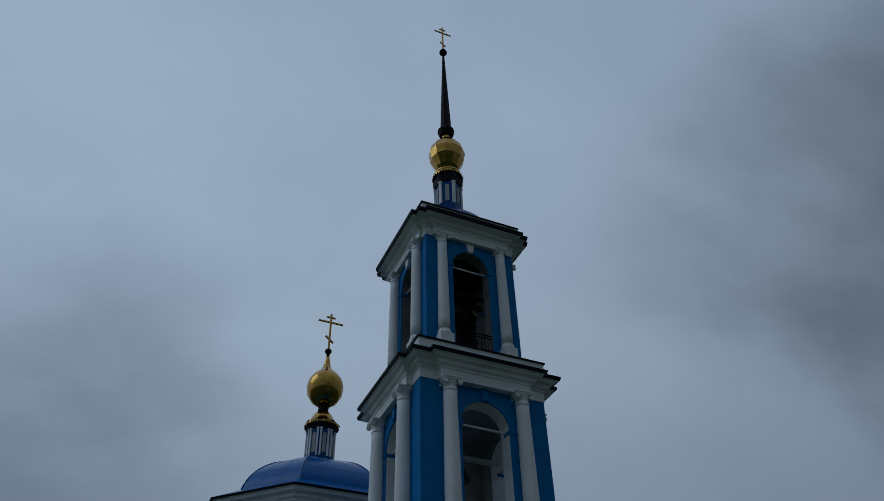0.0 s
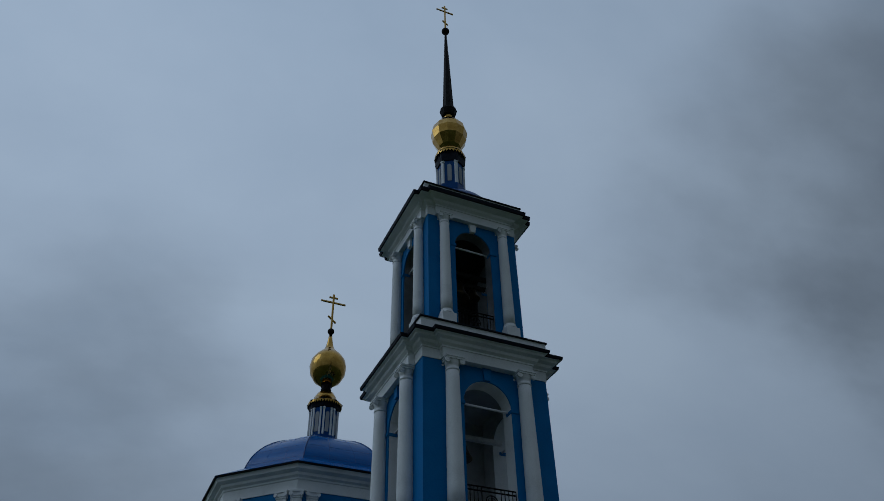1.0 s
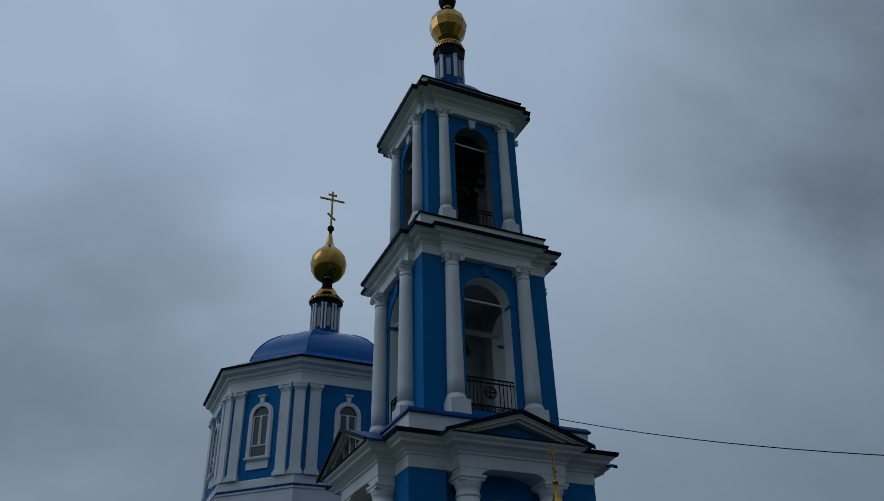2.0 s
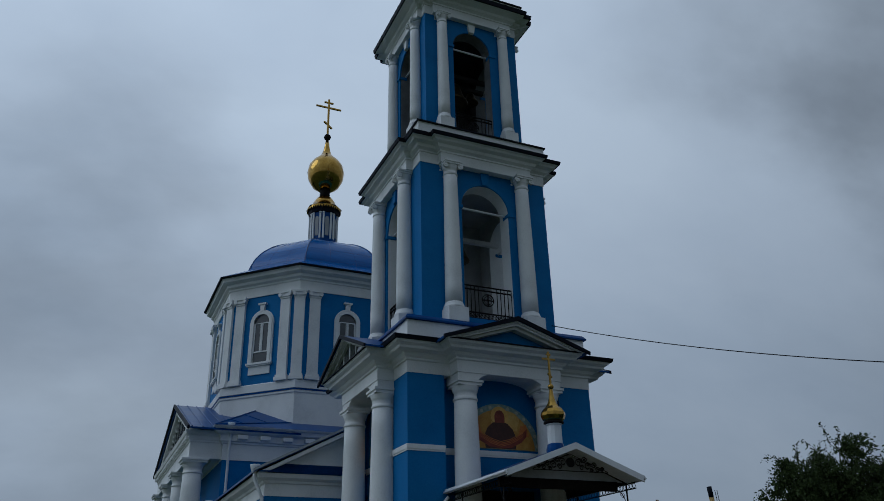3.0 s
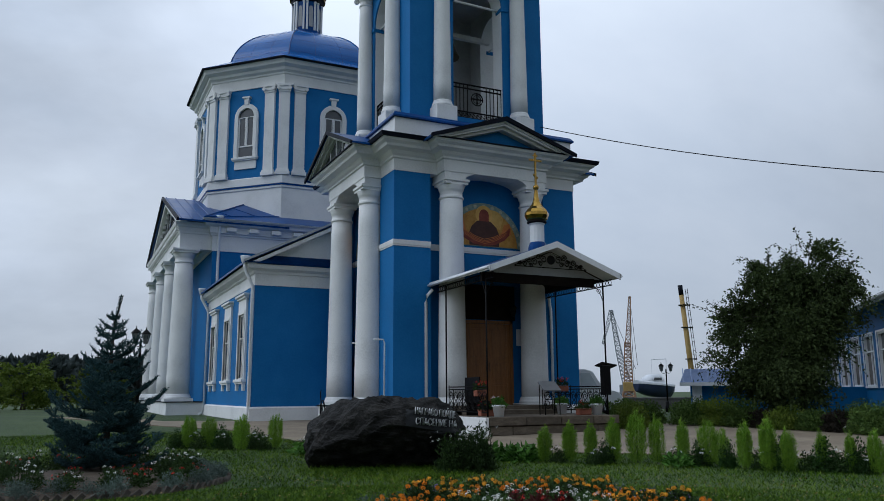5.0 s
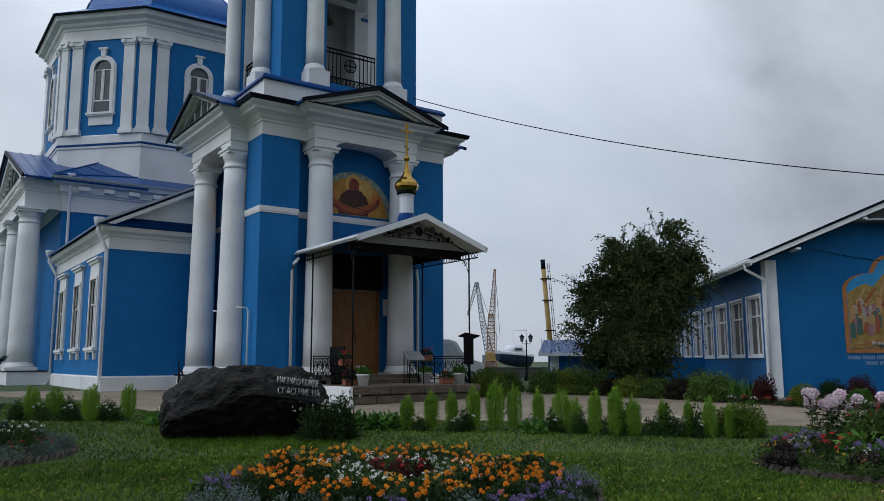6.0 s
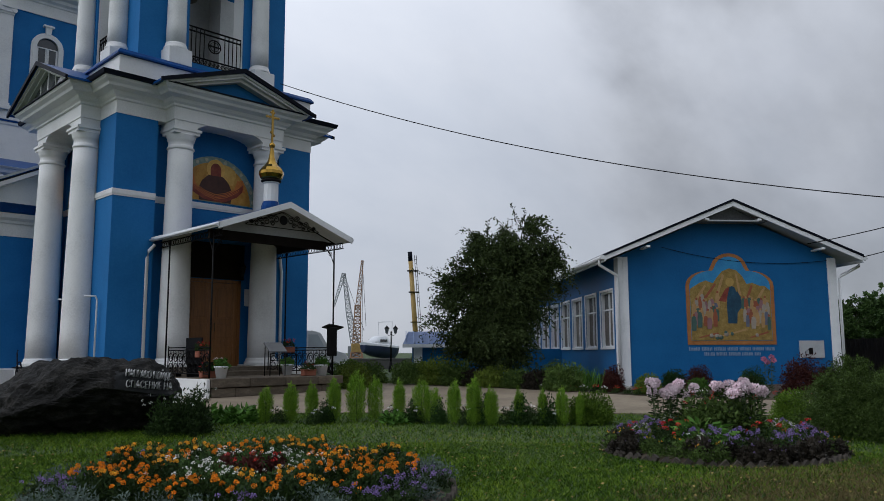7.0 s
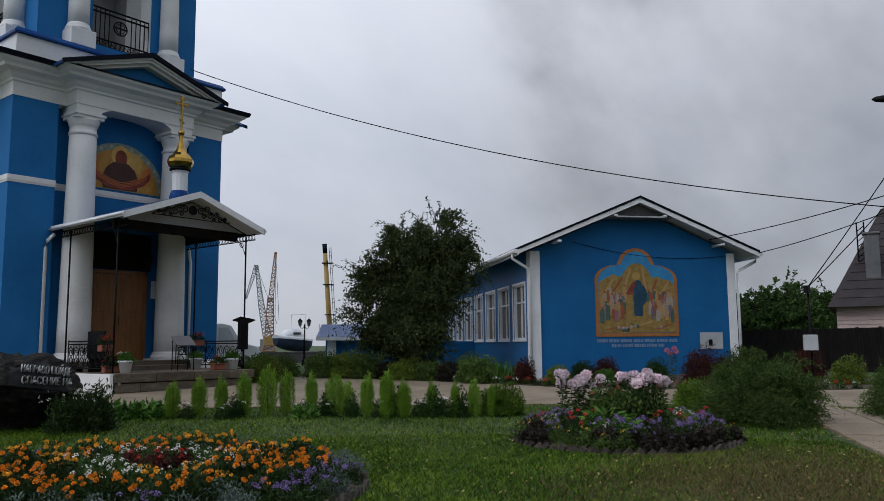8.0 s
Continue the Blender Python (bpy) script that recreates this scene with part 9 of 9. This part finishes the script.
porch_rail(TX - 2.2, 21.3, TX - 2.2, 23.95, 0.78)
porch_rail(TX + 1.05, 23.3, TX + 2.2, 23.3, 0.78)
porch_rail(TX + 2.2, 21.3, TX + 2.2, 23.95, 0.78)

TERRA = surface("terracotta_planter", (0.16, 0.05, 0.03), (0.24, 0.08, 0.045), (0.30, 0.12, 0.07), 4, 30, (0.7, 0.9), bump=0.1)


def planter(x, y, z, kind, seed):
    rng = np.random.default_rng(seed)
    if kind == "box":
        ob = thing("planter_box", "terracotta-coloured trough planter with flowers on the porch", "planter", Matrix.Translation((x, y, z)))
        bm = blk(-0.24, 0.24, -0.10, 0.10, 0, 0.19, 0.02)
        part("trough", bm, TERRA, ob)
        part("rim", blk(-0.26, 0.26, -0.12, 0.12, 0.17, 0.2, 0.01), TERRA, ob)
        tuft("foliage", ob, rng, 420, 0.26, 0.15, 0.24, DARKLEAF, 0.06, 0.035, z0=0.18)
        heads(ob, rng, [(rng.uniform(-0.22, 0.22), rng.uniform(-0.12, 0.12), 0.32 + 0.12 * rng.random()) for _ in range(6)], 0.045, REDP if seed % 2 else WHITEP, 12)
    else:
        ob = thing("flower_pot", "white plastic flower pot with a leafy plant on the porch", "flower pot", Matrix.Translation((x, y, z)))
        part("pot", lathe(bmesh.new(), [(0.14, 0), (0.19, 0.30), (0.215, 0.30), (0.215, 0.35), (0.18, 0.35), (0.17, 0.3)], 18), WPIPE, ob)
        tuft("foliage", ob, rng, 420, 0.24, 0.24, 0.26, BROAD, 0.08, 0.045, z0=0.3)
        heads(ob, rng, [(rng.uniform(-0.2, 0.2), rng.uniform(-0.2, 0.2), 0.5 + 0.08 * rng.random()) for _ in range(4)], 0.04, WHITEP if seed % 2 else PINKP, 12)
    return ob


planter(TX - 2.0, 21.75, 0.78, "box", 401)
planter(TX - 1.95, 21.05, 0.78, "pot", 402)
planter(TX + 1.2, 21.15, 0.78, "box", 403)
planter(TX + 1.72, 21.15, 0.78, "pot", 405)
planter(TX + 1.35, 22.6, 0.78, "pot", 404)
hb = thing("hanging_planter", "small terracotta planter with red flowers hung on the railing", "planter", Matrix.Translation((TX - 2.05, 22.0, 1.48)))
hr = np.random.default_rng(410)
part("trough", blk(-0.2, 0.2, -0.12, 0.12, -0.1, 0.1, 0.02), TERRA, hb)
tuft("foliage", hb, hr, 300, 0.26, 0.2, 0.24, DARKLEAF, 0.06, 0.035, z0=0.08)
heads(hb, hr, [(hr.uniform(-0.25, 0.25), hr.uniform(-0.15, 0.15), 0.22 + 0.16 * hr.random()) for _ in range(10)], 0.05, REDP, 14)
hb2 = copy_thing(hb, Matrix.Translation((TX + 1.75, 23.15, 1.62)))
# slanted reading stand
std = thing("reading_stand", "black iron stand with a slanted grey board on the porch", "stand", Matrix.Translation((TX + 0.42, 21.9, 0.78)))
for sx_ in (-0.28, 0.28):
    for sy_ in (-0.16, 0.16):
        part("leg", pipe([(sx_, sy_, 0), (sx_, sy_, 0.72 if sy_ < 0 else 1.02)], 0.016, 6), IRON, std)
m = Matrix.Translation((0, 0, 0.9)) @ pose(0, 0, 0, 38, 0, 0)
part("board", blk(-0.33, 0.33, -0.24, 0.24, -0.02, 0.03, 0.008, m), surface("dull_grey_board", (0.10, 0.105, 0.11), (0.15, 0.155, 0.16), (0.2, 0.2, 0.21), 3, 30, (0.4, 0.6), bump=0.03), std, "grey slanted board")
bm = bmesh.new()
for i in range(3):
    scroll(bm, -0.19 + 0.19 * i, 0.58, 0.085, -0.16, rad=0.009)
tube(bm, [(-0.28, -0.16, 0.48), (0.28, -0.16, 0.48)], 0.012, 5)
tube(bm, [(-0.28, -0.16, 0.69), (0.28, -0.16, 0.69)], 0.012, 5)
part("scrollwork", bm, IRON, std)
# dark notice box on the right front post
nb = thing("notice_box", "tall narrow black box with a small roof on the post", "box", Matrix.Translation((TX + 2.12, 21.2, 1.4)))
part("case", blk(-0.2, 0.12, -0.16, 0.0, 0, 0.95, 0.015), IRON, nb)
part("hood", blk(-0.28, 0.32, -0.3, 0.1, 0.95, 0.99, 0.0, pose(0, 0, 0, -14, 8, 0)), IRON, nb)
# dark candle table and folded boards at the left of the porch
cb = thing("porch_bench", "dark bench with a slanted back on the porch", "bench", Matrix.Translation((TX - 1.75, 22.6, 0.78)))
part("seat", blk(-0.28, 0.28, -0.5, 0.5, 0.40, 0.46, 0.01), IRON, cb)
part("back", blk(-0.30, -0.25, -0.5, 0.5, 0.42, 1.2, 0.01), IRON, cb)
for sy_ in (-0.45, 0.45):
    part("leg", blk(-0.26, 0.26, sy_ - 0.02, sy_ + 0.02, 0, 0.41, 0.0), IRON, cb)
# lantern under the canopy
ln_ = thing("porch_lantern", "small black lantern beside the door under the canopy", "lamp", Matrix.Translation((TX + 1.02, 25.1, 4.55)))
part("body", lathe(bmesh.new(), [(0.07, -0.3), (0.14, 0.0), (0.16, 0.02), (0.05, 0.14), (0.02, 0.3)], 6, smooth=False), IRON, ln_)
# paper notice beside the door
nt = thing("paper_notice", "white paper notice on the wall beside the door", "notice", Matrix.Translation((TX + 1.42, 25.40, 3.2)))
part("sheet", blk(-0.12, 0.12, -0.006, 0, 0, 0.62), WPIPE, nt)
# old iron hand wheel leaning at the plinth
hw_ = thing("iron_wheel", "rusty black iron wheel leaning against the plinth", "wheel", Matrix.Translation((8.1, 27.2, 0.92)) @ pose(0, 0, 0, 0, 0, 60))
bm = bmesh.new()
tube(bm, [(0.34 * math.cos(a * math.pi / 12), 0, 0.34 * math.sin(a * math.pi / 12)) for a in range(25)], 0.02, 5)
part("rim", bm, IRON, hw_)
bm = bmesh.new()
for i in range(6):
    tube(bm, [(0, 0, 0), (0.34 * math.cos(i * math.pi / 3), 0, 0.34 * math.sin(i * math.pi / 3))], 0.01, 4)
part("spokes", bm, IRON, hw_)
part("stand", pipe([(0.1, 0.1, -0.65), (0.05, 0.05, 0.0), (0.08, 0.1, 0.62), (0.16, 0.1, 0.7)], 0.02, 5), IRON, hw_)

# ---- grass and fallen leaves ----
YARD = [(6.0, 21.2), (7.4, 17.8), (8.6, 16.6), (10.6, 16.0), (12.1, 14.6), (13.9, 12.6), (16.0, 10.0), (17.6, 7.4), (18.4, 5.0), (19.2, 2.6), (30, 1.5), (30, 45), (2, 45), (2.0, 32), (5.0, 27.0)]
SIDE = [(17.4, 4.9), (16.4, 4.3), (13.5, 3.15), (11.6, 2.1), (8.0, 0.3), (9.0, -1.0), (12.6, 1.0), (14.9, 2.2), (18.8, 3.2)]


def inside(P, poly):
    x, y = P[:, 0], P[:, 1]
    res = np.zeros(len(P), bool)
    j = len(poly) - 1
    for i in range(len(poly)):
        xi, yi = poly[i]
        xj, yj = poly[j]
        c = ((yi > y) != (yj > y)) & (x < (xj - xi) * (y - yi) / (yj - yi + 1e-12) + xi)
        res ^= c
        j = i
    return res


def lawn_points(n, r0, r1, a0, a1, rng):
    a = np.radians(a0 + (a1 - a0) * rng.random(n))
    r = np.sqrt(r0 * r0 + (r1 * r1 - r0 * r0) * rng.random(n))
    P = np.stack([-np.sin(a) * r, np.cos(a) * r], axis=1)
    ok = ~inside(P, YARD) & ~inside(P, SIDE)
    for bx0, by0, br in (MARI, PHLX, SPRB):
        ok &= np.hypot(P[:, 0] - bx0, P[:, 1] - by0) > br + 0.05
    return P[ok]


def gz(P):
    s = np.clip((np.hypot(P[:, 0], P[:, 1]) - 12) / 24, 0, 1)
    return 0.45 * s * s * (3 - 2 * s)


def blades(name, P, h, w, material, rng, label):
    n = len(P)
    a = rng.random(n) * 2 * np.pi
    lean = rng.normal(size=(n, 2)) * 0.85
    h = h * (0.5 + rng.random(n))
    z = gz(P) - 0.015
    B = np.column_stack([P, z])
    s = np.column_stack([np.cos(a), np.sin(a), np.zeros(n)]) * (w * 0.5)
    tip = B + np.column_stack([lean * h[:, None], h])
    V = np.stack([B - s, B + s, tip], axis=1).reshape(-1, 3)
    F = np.arange(3 * n).reshape(n, 3)
    ob = add_mesh(name, V.tolist(), F.tolist(), material)
    return tagged(ob, label, "grass", kind="stuff")


rg = np.random.default_rng(900)
near = lawn_points(230000, 6.3, 13.5, 4, -86, rg)
worn = np.clip(1.25 - np.hypot((near[:, 0] - 9.0) * 0.8, (near[:, 1] - 2.3) * 1.1) / 2.6, 0, 1)
near = near[rg.random(len(near)) > worn * 0.7]
far = lawn_points(200000, 13.5, 27, 6, -84, rg)
blades("grass", near, 0.038, 0.014, GRASSG, rg, "short green lawn grass")
blades("grass", far, 0.05, 0.016, GRASSG, rg, "short green lawn grass")
dry = lawn_points(90000, 6.3, 13.5, -55, -88, rg)
keep = rg.random(len(dry)) < np.clip(1.25 - np.hypot((dry[:, 0] - 9.0) * 0.8, (dry[:, 1] - 2.3) * 1.1) / 2.6, 0, 0.95)
blades("dry_grass", dry[keep], 0.045, 0.014, DRYGRASS, rg, "yellowed worn grass near the path")
tall = lawn_points(5000, 13.2, 16.2, -14, -27, rg)
d_ = np.hypot(tall[:, 0] - 5.95, tall[:, 1] - 14.8)
blades("tall_grass", tall[(d_ < 2.0)], 0.10, 0.010, GRASSG, rg, "longer grass tufts round the boulder")
LEAFY = leafy("fallen_leaves", (0.16, 0.11, 0.04), (0.42, 0.32, 0.12), 0.8, 0.0)
fl = lawn_points(1500, 6.3, 15, 2, -86, rg)
sp = np.array([(SIDE[1][0] + (SIDE[4][0] - SIDE[1][0]) * f, SIDE[1][1] + (SIDE[4][1] - SIDE[1][1]) * f) for f in rg.random(420)]) + rg.normal(size=(420, 2)) * 0.5
fl = np.concatenate([fl, sp])
P3 = np.column_stack([fl, gz(fl) + 0.03])
ob = leaves("fallen_leaves", P3, np.column_stack([rg.normal(size=(len(fl), 2)), rg.normal(size=len(fl)) * 0.12]), 0.028 + 0.02 * rg.random(len(fl)), 0.018 + 0.012 * rg.random(len(fl)), LEAFY, None, rg)
tagged(ob, "scattered yellow fallen leaves on lawn and path", "leaves", kind="stuff")
